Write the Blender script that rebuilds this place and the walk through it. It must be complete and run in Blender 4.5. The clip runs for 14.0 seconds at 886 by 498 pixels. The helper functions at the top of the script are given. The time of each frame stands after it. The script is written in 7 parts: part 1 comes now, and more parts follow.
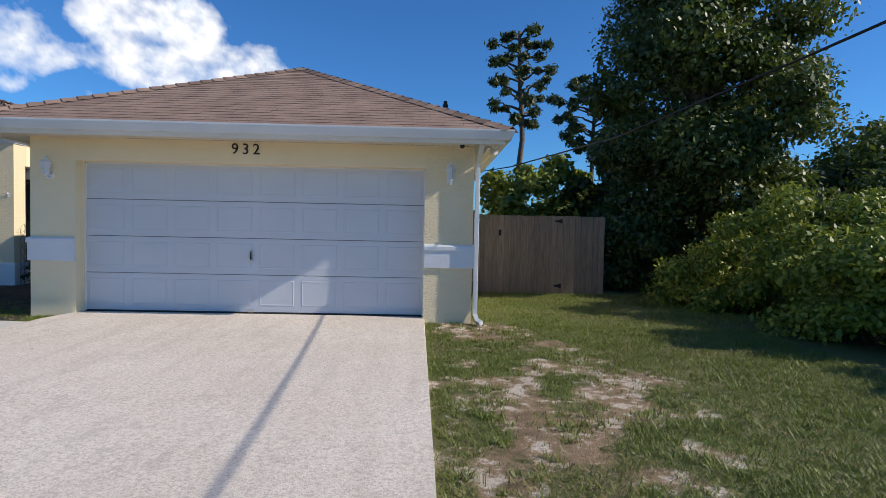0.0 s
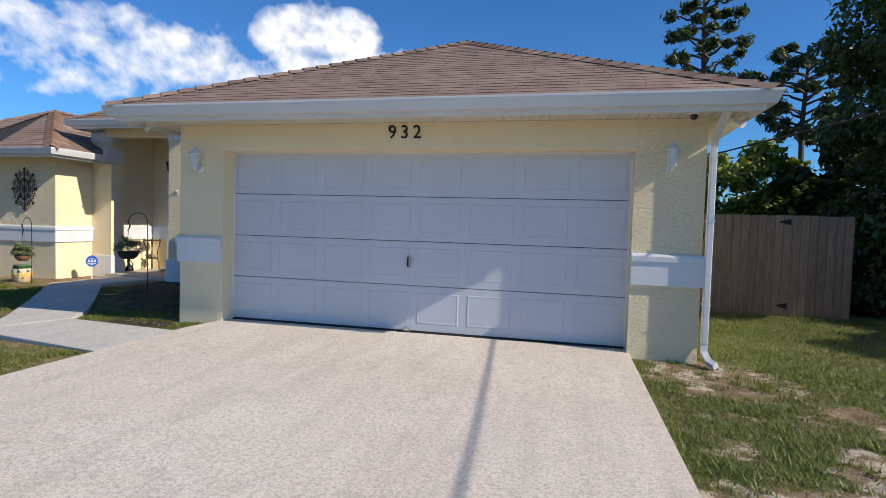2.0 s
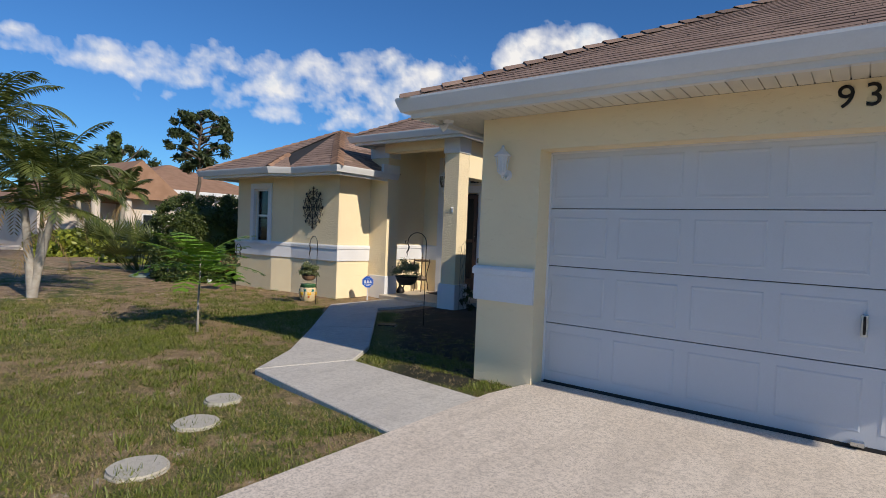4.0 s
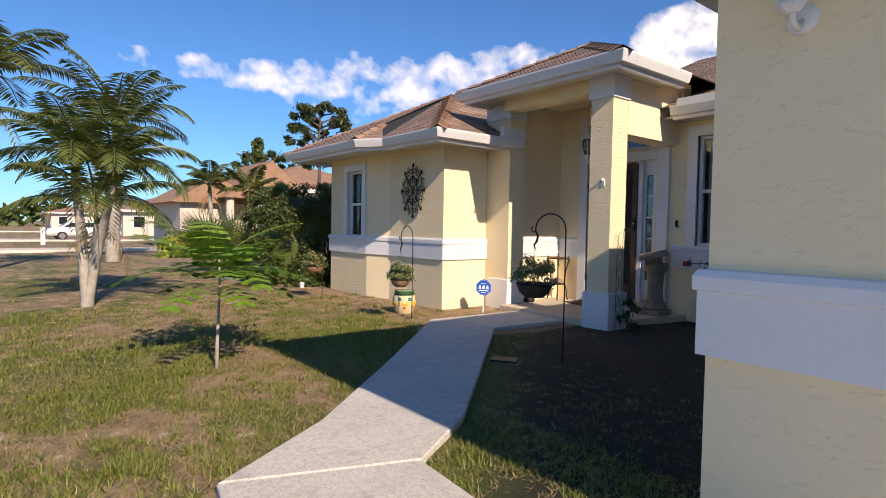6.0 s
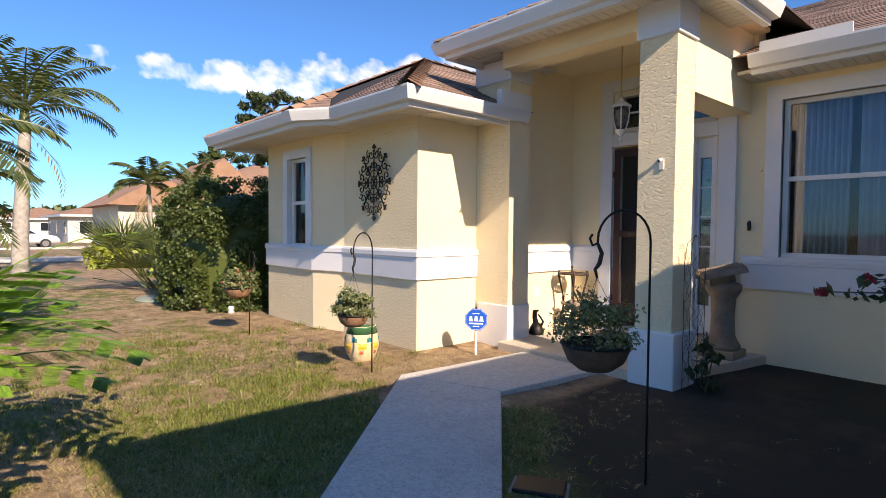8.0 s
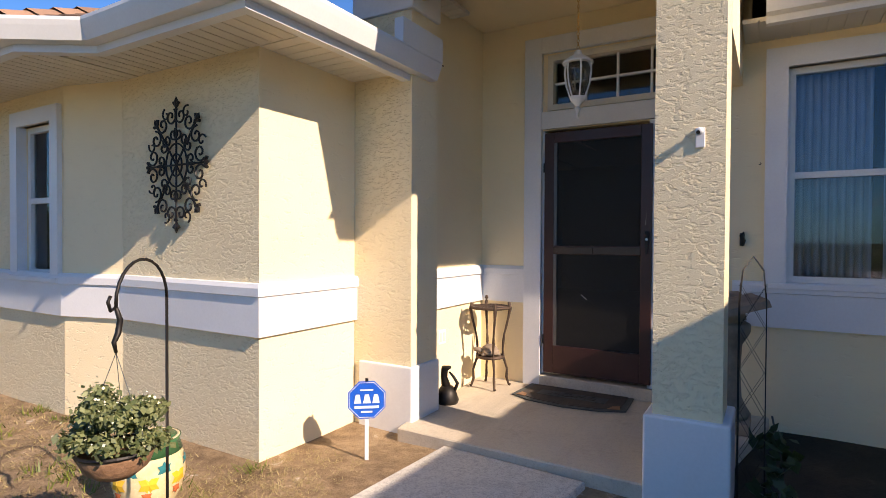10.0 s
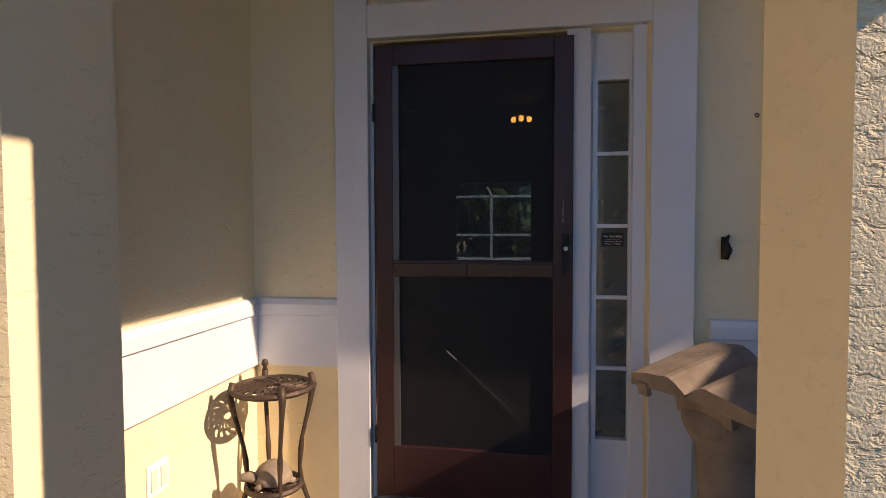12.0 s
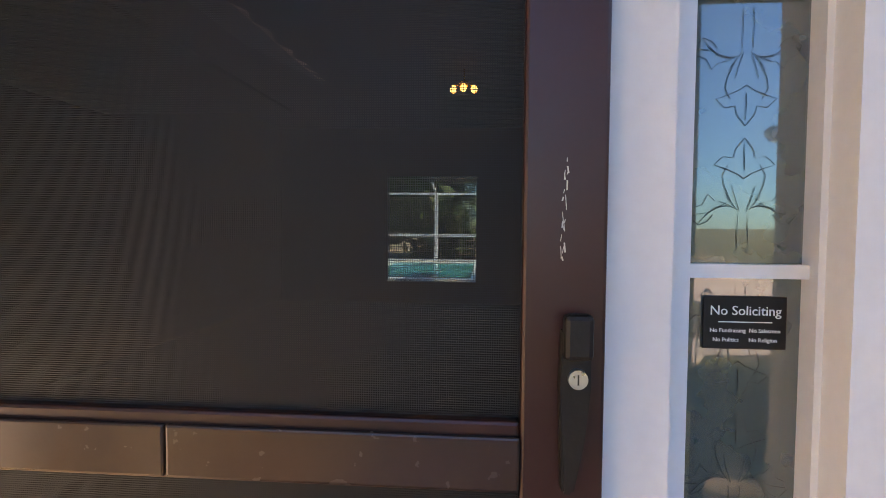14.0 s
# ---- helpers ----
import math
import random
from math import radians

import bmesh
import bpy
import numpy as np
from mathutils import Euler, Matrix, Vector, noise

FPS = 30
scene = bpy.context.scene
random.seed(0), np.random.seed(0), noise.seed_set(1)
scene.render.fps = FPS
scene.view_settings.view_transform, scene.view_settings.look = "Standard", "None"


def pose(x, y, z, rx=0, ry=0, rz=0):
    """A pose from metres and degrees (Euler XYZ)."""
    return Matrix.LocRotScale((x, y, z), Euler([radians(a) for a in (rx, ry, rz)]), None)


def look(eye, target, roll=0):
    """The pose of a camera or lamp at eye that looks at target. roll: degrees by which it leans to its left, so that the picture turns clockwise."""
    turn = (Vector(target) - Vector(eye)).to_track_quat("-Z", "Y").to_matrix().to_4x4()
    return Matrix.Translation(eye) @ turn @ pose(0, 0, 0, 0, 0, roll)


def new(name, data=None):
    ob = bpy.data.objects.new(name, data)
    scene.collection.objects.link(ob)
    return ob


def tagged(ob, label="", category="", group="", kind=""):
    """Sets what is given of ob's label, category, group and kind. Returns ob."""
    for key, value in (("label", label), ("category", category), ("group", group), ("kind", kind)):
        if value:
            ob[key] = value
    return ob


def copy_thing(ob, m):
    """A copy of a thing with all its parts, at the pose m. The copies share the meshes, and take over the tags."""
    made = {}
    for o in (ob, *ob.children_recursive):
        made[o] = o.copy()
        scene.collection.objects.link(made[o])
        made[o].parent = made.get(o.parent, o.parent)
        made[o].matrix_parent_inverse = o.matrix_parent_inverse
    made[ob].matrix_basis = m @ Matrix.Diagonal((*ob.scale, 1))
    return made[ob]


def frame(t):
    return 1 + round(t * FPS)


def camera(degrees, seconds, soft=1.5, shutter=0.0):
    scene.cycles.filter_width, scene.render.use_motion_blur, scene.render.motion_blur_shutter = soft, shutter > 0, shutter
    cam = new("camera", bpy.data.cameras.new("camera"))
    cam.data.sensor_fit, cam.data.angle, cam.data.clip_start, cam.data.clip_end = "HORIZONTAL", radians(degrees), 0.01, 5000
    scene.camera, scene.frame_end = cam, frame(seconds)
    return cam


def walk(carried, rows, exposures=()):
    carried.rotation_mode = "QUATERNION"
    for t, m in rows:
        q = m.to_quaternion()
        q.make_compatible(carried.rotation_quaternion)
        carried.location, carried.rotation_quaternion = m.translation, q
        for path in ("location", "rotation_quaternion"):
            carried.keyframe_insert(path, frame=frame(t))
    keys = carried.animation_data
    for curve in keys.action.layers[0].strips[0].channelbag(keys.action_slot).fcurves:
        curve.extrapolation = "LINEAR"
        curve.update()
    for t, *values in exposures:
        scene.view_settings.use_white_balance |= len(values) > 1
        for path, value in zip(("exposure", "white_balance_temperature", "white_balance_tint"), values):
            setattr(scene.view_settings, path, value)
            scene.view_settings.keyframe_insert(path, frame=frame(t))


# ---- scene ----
cam = camera(77.5, 14.0, 0.6)
PATH = [
    (0, (0.575, 0.199, 1.275), (0.620, 2.197, 1.204), 1.2),
    (0.5, (0.686, 0.575, 1.272), (0.716, 2.574, 1.203), 1.1),
    (1, (0.637, 0.964, 1.278), (0.561, 2.961, 1.210), 1.1),
    (1.5, (0.326, 1.471, 1.286), (0.082, 3.454, 1.205), 1.3),
    (2, (-0.090, 1.947, 1.301), (-0.556, 3.890, 1.211), 1.7),
    (2.5, (-0.492, 2.378, 1.310), (-1.208, 4.243, 1.212), 1.9),
    (3, (-1.043, 2.777, 1.317), (-1.937, 4.565, 1.234), 2.1),
    (3.5, (-1.549, 3.166, 1.332), (-2.605, 4.863, 1.263), 2.4),
    (4, (-2.042, 3.565, 1.343), (-3.255, 5.153, 1.287), 2.3),
    (6.5, (-4.464, 6.462, 1.178), (-6.040, 7.690, 1.094), 0.7),
    (7, (-4.904, 6.876, 1.220), (-6.482, 8.102, 1.136), 0.6),
    (9.5, (-7.607, 8.462, 1.243), (-8.755, 10.099, 1.206), 0.3),
    (10, (-7.957, 8.927, 1.283), (-8.978, 10.647, 1.251), 0.3),
    (10.5, (-8.343, 9.417, 1.314), (-9.206, 11.221, 1.297), 0.3),
    (11, (-8.635, 9.954, 1.348), (-9.300, 11.840, 1.325), 0.1),
    (11.5, (-8.813, 10.509, 1.384), (-9.287, 12.451, 1.323), -0.2),
    (12, (-8.926, 11.071, 1.394), (-9.263, 13.041, 1.314), -0.2),
    (12.5, (-8.977, 11.599, 1.402), (-9.219, 13.582, 1.314), -0.1),
    (13, (-8.976, 12.115, 1.412), (-9.146, 14.106, 1.333), 0.2),
    (14, (-8.894, 12.979, 1.446), (-9.050, 14.971, 1.360), 0.5),
]
walk(cam, [(t, look(eye, target, roll)) for t, eye, target, roll in PATH], [(0.0, 0.15, 6400, 10), (1.5, 0.35, 6500, 10), (3.0, -0.2, 6600, 10), (4.0, -0.1, 6700, 11), (6.5, 0.55, 7600, 20), (9.5, 0.9, 7400, 19), (11.0, 0.45, 7900, 25), (12.5, 0.8, 8300, 22), (13.2, 1.5, 8600, 19), (14.0, 2.4, 9400, 23)])

# ---- world, sun, exposure ----
world = bpy.data.worlds.new("sky")
scene.world = world
world.use_nodes = True
wn = world.node_tree.nodes
sky = wn.new("ShaderNodeTexSky")
sky.sky_type = "NISHITA"
sky.sun_disc = False
sky.sun_elevation = radians(32)
sky.sun_rotation = radians(100)
sky.air_density, sky.dust_density, sky.ozone_density = 1.0, 0.15, 3.0
wn["Background"].inputs[1].default_value = 0.077
tint = wn.new("ShaderNodeMix")
tint.data_type, tint.blend_type = "RGBA", "MULTIPLY"
tint.inputs[0].default_value = 1.0
tint.inputs[7].default_value = (0.46, 0.97, 1.52, 1)
world.node_tree.links.new(sky.outputs[0], tint.inputs[6])
world.node_tree.links.new(tint.outputs[2], wn["Background"].inputs[0])
SUN_WAY = Vector((4.05, -0.66, 2.6)).normalized()
sun = new("sun", bpy.data.lights.new("sun", "SUN"))
sun.data.energy, sun.data.angle, sun.data.color = 4.6, radians(0.53), (1.0, 0.90, 0.76)
sun.matrix_world = look(SUN_WAY * 60, (0, 0, 0))

# ---- materials ----


def nodes_of(name):
    m = bpy.data.materials.new(name)
    m.use_nodes = True
    t = m.node_tree
    return m, t.nodes, t.links, t.nodes["Principled BSDF"]


def tex_noise(n, l, co, scale, detail=4.0, rough=0.55):
    k = n.new("ShaderNodeTexNoise")
    k.inputs["Scale"].default_value, k.inputs["Detail"].default_value, k.inputs["Roughness"].default_value = scale, detail, rough
    l.new(co, k.inputs["Vector"])
    return k.outputs["Fac"]


def ramp(n, l, fac, a, b, ca=(0, 0, 0, 1), cb=(1, 1, 1, 1)):
    k = n.new("ShaderNodeValToRGB")
    k.color_ramp.elements[0].position, k.color_ramp.elements[1].position = a, b
    k.color_ramp.elements[0].color, k.color_ramp.elements[1].color = (*ca[:3], 1), (*cb[:3], 1)
    l.new(fac, k.inputs[0])
    return k.outputs[0]


def mix(n, l, fac, a, b, mode="MIX"):
    k = n.new("ShaderNodeMix")
    k.data_type, k.blend_type = "RGBA", mode
    for s, v in ((k.inputs[0], fac), (k.inputs[6], a), (k.inputs[7], b)):
        if isinstance(v, (int, float)):
            s.default_value = v
        elif isinstance(v, tuple):
            s.default_value = (*v[:3], 1)
        else:
            l.new(v, s)
    return k.outputs[2]


def bump(n, l, p, height, strength, dist=0.01):
    k = n.new("ShaderNodeBump")
    k.inputs["Strength"].default_value, k.inputs["Distance"].default_value = strength, dist
    l.new(height, k.inputs["Height"])
    l.new(k.outputs[0], p.inputs["Normal"])


def surface(name, c1, c2, scale=3.0, rough=0.6, metal=0.0, fine=60.0, bumpy=0.2, vary=0.0, coat=0.0, island=False):
    """Two tones by coarse noise, fine grain in colour, gloss and relief."""
    m, n, l, p = nodes_of(name)
    co = n.new("ShaderNodeTexCoord").outputs["Object"]
    a, b = tex_noise(n, l, co, scale), tex_noise(n, l, co, fine, 3.0)
    col = mix(n, l, ramp(n, l, a, 0.35, 0.65), c1, c2)
    col = mix(n, l, 0.25, col, mix(n, l, b, tuple(v * 0.7 for v in c1), tuple(min(1, v * 1.2) for v in c2)))
    if vary:
        r = n.new("ShaderNodeNewGeometry").outputs["Random Per Island"] if island else n.new("ShaderNodeObjectInfo").outputs["Random"]
        h = n.new("ShaderNodeHueSaturation")
        mr = n.new("ShaderNodeMapRange")
        mr.inputs[3].default_value, mr.inputs[4].default_value = 1 - vary, 1 + vary
        l.new(r, mr.inputs[0])
        l.new(mr.outputs[0], h.inputs["Value"])
        l.new(col, h.inputs["Color"])
        col = h.outputs[0]
    l.new(col, p.inputs["Base Color"])
    rr = n.new("ShaderNodeMapRange")
    rr.inputs[3].default_value, rr.inputs[4].default_value = max(0.02, rough - 0.1), min(1, rough + 0.1)
    l.new(b, rr.inputs[0])
    l.new(rr.outputs[0], p.inputs["Roughness"])
    p.inputs["Metallic"].default_value = metal
    p.inputs["Coat Weight"].default_value = coat
    if bumpy:
        bump(n, l, p, b, bumpy, 0.004)
    return m


def stucco_material(name, c, stain, strength=0.9, size=24.0, share=0.5):
    """Knock-down stucco: flat worn islands over a pebbled coat, with faint stains."""
    m, n, l, p = nodes_of(name)
    co = n.new("ShaderNodeTexCoord").outputs["Object"]
    warp = n.new("ShaderNodeVectorMath")
    k = n.new("ShaderNodeTexNoise")
    k.inputs["Scale"].default_value = 9.0
    l.new(co, k.inputs["Vector"])
    warp.operation = "MULTIPLY_ADD"
    warp.inputs[1].default_value = (0.06, 0.06, 0.06)
    l.new(k.outputs["Color"], warp.inputs[0])
    drag = n.new("ShaderNodeMapping")
    drag.inputs["Scale"].default_value = (0.8, 0.8, 1.5)
    l.new(co, drag.inputs[0])
    l.new(drag.outputs[0], warp.inputs[2])
    flat = ramp(n, l, tex_noise(n, l, warp.outputs[0], size, 4.0, 0.58), share - 0.06, share + 0.06)
    grit = tex_noise(n, l, co, 170.0, 2.0)
    big = tex_noise(n, l, co, 1.3, 5.0)
    h = n.new("ShaderNodeMath")
    h.operation = "MULTIPLY_ADD"
    l.new(grit, h.inputs[0])
    h.inputs[1].default_value = 0.4
    l.new(flat, h.inputs[2])
    col = mix(n, l, ramp(n, l, big, 0.3, 0.75), c, stain)
    col = mix(n, l, 0.05, col, mix(n, l, flat, tuple(v * 0.8 for v in c), c))
    l.new(col, p.inputs["Base Color"])
    p.inputs["Roughness"].default_value = 0.85
    bump(n, l, p, h.outputs[0], strength, 0.008)
    return m


def leaf_material(name, c1, c2, rough=0.5):
    m, n, l, p = nodes_of(name)
    r = n.new("ShaderNodeNewGeometry").outputs["Random Per Island"]
    col = mix(n, l, r, c1, c2)
    l.new(col, p.inputs["Base Color"])
    p.inputs["Roughness"].default_value = rough
    tr = n.new("ShaderNodeBsdfTranslucent")
    l.new(mix(n, l, 0.5, col, (0.16, 0.22, 0.02)), tr.inputs[0])
    ms = n.new("ShaderNodeMixShader")
    ms.inputs[0].default_value = 0.25
    l.new(p.outputs[0], ms.inputs[1])
    l.new(tr.outputs[0], ms.inputs[2])
    l.new(ms.outputs[0], n["Material Output"].inputs[0])
    return m


def glass_material(name, tint=(0.75, 0.82, 0.85), rough=0.02):
    m, n, l, p = nodes_of(name)
    tr, gl, ms, fr = n.new("ShaderNodeBsdfTransparent"), n.new("ShaderNodeBsdfGlossy"), n.new("ShaderNodeMixShader"), n.new("ShaderNodeFresnel")
    tr.inputs[0].default_value = (*tint, 1)
    gl.inputs["Roughness"].default_value = rough
    fr.inputs["IOR"].default_value = 1.6
    l.new(fr.outputs[0], ms.inputs[0])
    l.new(tr.outputs[0], ms.inputs[1])
    l.new(gl.outputs[0], ms.inputs[2])
    l.new(ms.outputs[0], n["Material Output"].inputs[0])
    return m


def frosted_material():
    """Half-clouded grey-green glass with a strong mirror sheen."""
    m, n, l, p = nodes_of("etched_glass")
    co = n.new("ShaderNodeTexCoord").outputs["Object"]
    p.inputs["Base Color"].default_value = (0.10, 0.135, 0.125, 1)
    l.new(mix(n, l, tex_noise(n, l, co, 9.0), (0.085, 0.115, 0.105), (0.12, 0.16, 0.148)), p.inputs["Base Color"])
    p.inputs["Roughness"].default_value = 0.12
    p.inputs["Coat Weight"].default_value = 1.0
    p.inputs["Coat IOR"].default_value = 2.1
    p.inputs["Coat Roughness"].default_value = 0.02
    tr, ms = n.new("ShaderNodeBsdfTransparent"), n.new("ShaderNodeMixShader")
    tr.inputs[0].default_value = (0.5, 0.6, 0.58, 1)
    ms.inputs[0].default_value = 0.8
    l.new(tr.outputs[0], ms.inputs[1])
    l.new(p.outputs[0], ms.inputs[2])
    l.new(ms.outputs[0], n["Material Output"].inputs[0])
    return m


def glow_material(name, c, strength):
    m, n, l, p = nodes_of(name)
    p.inputs["Emission Color"].default_value = (*c, 1)
    p.inputs["Emission Strength"].default_value = strength
    p.inputs["Base Color"].default_value = (*c, 1)
    return m


def screen_material():
    """Woven insect screen: fine dark threads with holes between them."""
    m, n, l, p = nodes_of("insect_screen")
    co = n.new("ShaderNodeTexCoord").outputs["Object"]
    sep = n.new("ShaderNodeSeparateXYZ")
    l.new(co, sep.inputs[0])
    waves = []
    for ax in (0, 2):
        a = n.new("ShaderNodeMath")
        a.operation = "MULTIPLY"
        a.inputs[1].default_value = 400.0
        l.new(sep.outputs[ax], a.inputs[0])
        b = n.new("ShaderNodeMath")
        b.operation = "FRACT"
        l.new(a.outputs[0], b.inputs[0])
        c = n.new("ShaderNodeMath")
        c.operation = "LESS_THAN"
        c.inputs[1].default_value = 0.26
        l.new(b.outputs[0], c.inputs[0])
        waves.append(c.outputs[0])
    mx = n.new("ShaderNodeMath")
    mx.operation = "MAXIMUM"
    l.new(waves[0], mx.inputs[0])
    l.new(waves[1], mx.inputs[1])
    p.inputs["Base Color"].default_value = (0.018, 0.018, 0.019, 1)
    p.inputs["Roughness"].default_value = 0.55
    tr, ms = n.new("ShaderNodeBsdfTransparent"), n.new("ShaderNodeMixShader")
    l.new(mx.outputs[0], ms.inputs[0])
    l.new(tr.outputs[0], ms.inputs[1])
    l.new(p.outputs[0], ms.inputs[2])
    l.new(ms.outputs[0], n["Material Output"].inputs[0])
    return m


def ground_material():
    m, n, l, p = nodes_of("lawn_soil")
    co = n.new("ShaderNodeTexCoord").outputs["Object"]
    at = n.new("ShaderNodeAttribute")
    at.attribute_name = "bare"
    fine, mid, big = tex_noise(n, l, co, 55.0, 5.0, 0.7), tex_noise(n, l, co, 4.6, 7.0, 0.7), tex_noise(n, l, co, 0.35, 3.0)
    grass = mix(n, l, ramp(n, l, fine, 0.3, 0.7), (0.03, 0.05, 0.008), (0.14, 0.18, 0.035))
    grass = mix(n, l, ramp(n, l, big, 0.4, 0.65), grass, mix(n, l, fine, (0.07, 0.07, 0.022), (0.2, 0.17, 0.07)))
    thatch = mix(n, l, ramp(n, l, mid, 0.35, 0.65), (0.17, 0.11, 0.06), (0.42, 0.30, 0.18))
    sand = mix(n, l, ramp(n, l, fine, 0.3, 0.7), (0.42, 0.34, 0.26), (0.74, 0.64, 0.53))
    sy = n.new("ShaderNodeAttribute")
    sy.attribute_name = "sandy"
    sm = n.new("ShaderNodeMath")
    sm.operation = "MULTIPLY_ADD"
    l.new(sy.outputs["Fac"], sm.inputs[0])
    sm.inputs[1].default_value = 0.10
    l.new(mid, sm.inputs[2])
    soil = mix(n, l, ramp(n, l, sm.outputs[0], 0.62, 0.67), thatch, sand)
    add = n.new("ShaderNodeMath")
    add.operation = "MULTIPLY_ADD"
    l.new(mid, add.inputs[0])
    add.inputs[1].default_value = 1.0
    l.new(at.outputs["Fac"], add.inputs[2])
    col = mix(n, l, ramp(n, l, add.outputs[0], 0.78, 0.94), grass, soil)
    # bed mulch goes near-black: the garage's shade is put into its colour
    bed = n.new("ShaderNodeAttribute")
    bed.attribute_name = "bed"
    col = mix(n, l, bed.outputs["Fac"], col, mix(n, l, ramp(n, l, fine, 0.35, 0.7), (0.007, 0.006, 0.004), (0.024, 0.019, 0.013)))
    l.new(col, p.inputs["Base Color"])
    p.inputs["Roughness"].default_value = 0.95
    bump(n, l, p, fine, 0.8, 0.03)
    return m


def concrete_material(name, c1, c2, speck):
    m, n, l, p = nodes_of(name)
    co = n.new("ShaderNodeTexCoord").outputs["Object"]
    big, fine, mid = tex_noise(n, l, co, 0.7, 5.0, 0.6), tex_noise(n, l, co, 90.0, 3.0, 0.7), tex_noise(n, l, co, 4.0, 6.0, 0.65)
    col = mix(n, l, ramp(n, l, big, 0.35, 0.7), c1, c2)
    streak = n.new("ShaderNodeMapping")
    streak.inputs["Scale"].default_value = (2.6, 0.35, 1)
    streak.inputs["Rotation"].default_value = (0, 0, 0.5)
    l.new(co, streak.inputs[0])
    worn = tex_noise(n, l, streak.outputs[0], 1.4, 6.0, 0.7)
    col = mix(n, l, ramp(n, l, worn, 0.48, 0.72, (0, 0, 0), (0.45, 0.45, 0.45)), col, tuple(v * 0.66 for v in c1))
    col = mix(n, l, ramp(n, l, mid, 0.55, 0.75, (0, 0, 0), (0.6, 0.6, 0.6)), col, tuple(v * 0.66 for v in c1))
    col = mix(n, l, ramp(n, l, fine, 0.52, 0.66, (0, 0, 0), (speck, speck, speck)), col, tuple(v * 0.4 for v in c1))
    grain = tex_noise(n, l, co, 34.0, 6.0, 0.8)
    col = mix(n, l, ramp(n, l, grain, 0.47, 0.62, (0, 0, 0), (speck, speck, speck)), col, tuple(v * 0.55 for v in c1))
    l.new(col, p.inputs["Base Color"])
    p.inputs["Roughness"].default_value = 0.9
    bump(n, l, p, fine, 0.5, 0.006)
    return m


def wood_material(name, c1, c2, rough=0.75, axis=(14, 14, 1.2), vary=0.18):
    m, n, l, p = nodes_of(name)
    co = n.new("ShaderNodeTexCoord").outputs["Object"]
    mp = n.new("ShaderNodeMapping")
    mp.inputs["Scale"].default_value = axis
    l.new(co, mp.inputs[0])
    oi = n.new("ShaderNodeObjectInfo").outputs["Random"]
    ad = n.new("ShaderNodeVectorMath")
    ad.operation = "ADD"
    l.new(mp.outputs[0], ad.inputs[0])
    cb = n.new("ShaderNodeCombineXYZ")
    mu = n.new("ShaderNodeMath")
    mu.operation = "MULTIPLY"
    mu.inputs[1].default_value = 37.0
    l.new(oi, mu.inputs[0])
    for i in range(3):
        l.new(mu.outputs[0], cb.inputs[i])
    l.new(cb.outputs[0], ad.inputs[1])
    g = tex_noise(n, l, ad.outputs[0], 2.2, 6.0, 0.7)
    col = mix(n, l, ramp(n, l, g, 0.3, 0.7), c1, c2)
    h = n.new("ShaderNodeHueSaturation")
    mr = n.new("ShaderNodeMapRange")
    mr.inputs[3].default_value, mr.inputs[4].default_value = 1 - vary, 1 + vary
    l.new(oi, mr.inputs[0])
    l.new(mr.outputs[0], h.inputs["Value"])
    l.new(col, h.inputs["Color"])
    l.new(h.outputs[0], p.inputs["Base Color"])
    p.inputs["Roughness"].default_value = rough
    bump(n, l, p, g, 0.35, 0.006)
    return m


M_STUCCO = stucco_material("yellow_stucco", (0.85, 0.73, 0.49), (0.80, 0.67, 0.44), 0.7, 30.0, 0.44)
M_SMOOTH = stucco_material("smooth_yellow_stucco", (0.85, 0.73, 0.49), (0.80, 0.66, 0.43), 0.38, 20.0, 0.36)
M_YELLOWPAINT = surface("yellow_trim_paint", (0.80, 0.62, 0.34), (0.74, 0.56, 0.30), 5.0, 0.5, bumpy=0.06)
M_WHITE = surface("white_trim_paint", (0.74, 0.75, 0.77), (0.68, 0.69, 0.71), 2.0, 0.45, bumpy=0.08)
M_GUTTER = surface("white_aluminium", (0.72, 0.73, 0.73), (0.65, 0.66, 0.66), 1.5, 0.35, bumpy=0.04)
M_SOFFIT = surface("cream_soffit", (0.70, 0.66, 0.57), (0.62, 0.58, 0.50), 2.0, 0.5, bumpy=0.05)
M_GARAGE = surface("white_steel_door", (0.60, 0.63, 0.67), (0.56, 0.59, 0.63), 1.2, 0.38, fine=140.0, bumpy=0.12)
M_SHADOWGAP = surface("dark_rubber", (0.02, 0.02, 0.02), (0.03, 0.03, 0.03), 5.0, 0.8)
M_SHINGLE = surface("brown_shingle", (0.19, 0.125, 0.095), (0.30, 0.205, 0.155), 2.5, 0.92, fine=120.0, bumpy=0.5, vary=0.28, island=True)
M_TAN_SHINGLE = surface("tan_shingle", (0.27, 0.155, 0.095), (0.35, 0.21, 0.135), 2.0, 0.92, fine=90.0, bumpy=0.4, vary=0.2, island=True)
M_DRIVE = concrete_material("driveway_concrete", (0.71, 0.62, 0.52), (0.80, 0.72, 0.62), 0.7)
M_WALK = concrete_material("walk_concrete", (0.58, 0.55, 0.50), (0.66, 0.63, 0.57), 0.6)
M_PORCH = concrete_material("porch_concrete", (0.50, 0.43, 0.34), (0.60, 0.53, 0.43), 0.2)
M_STONE = concrete_material("stepping_stone_concrete", (0.48, 0.45, 0.38), (0.58, 0.55, 0.47), 0.3)
M_ROAD = concrete_material("asphalt", (0.10, 0.10, 0.10), (0.14, 0.14, 0.135), 0.4)
M_GROUND = ground_material()
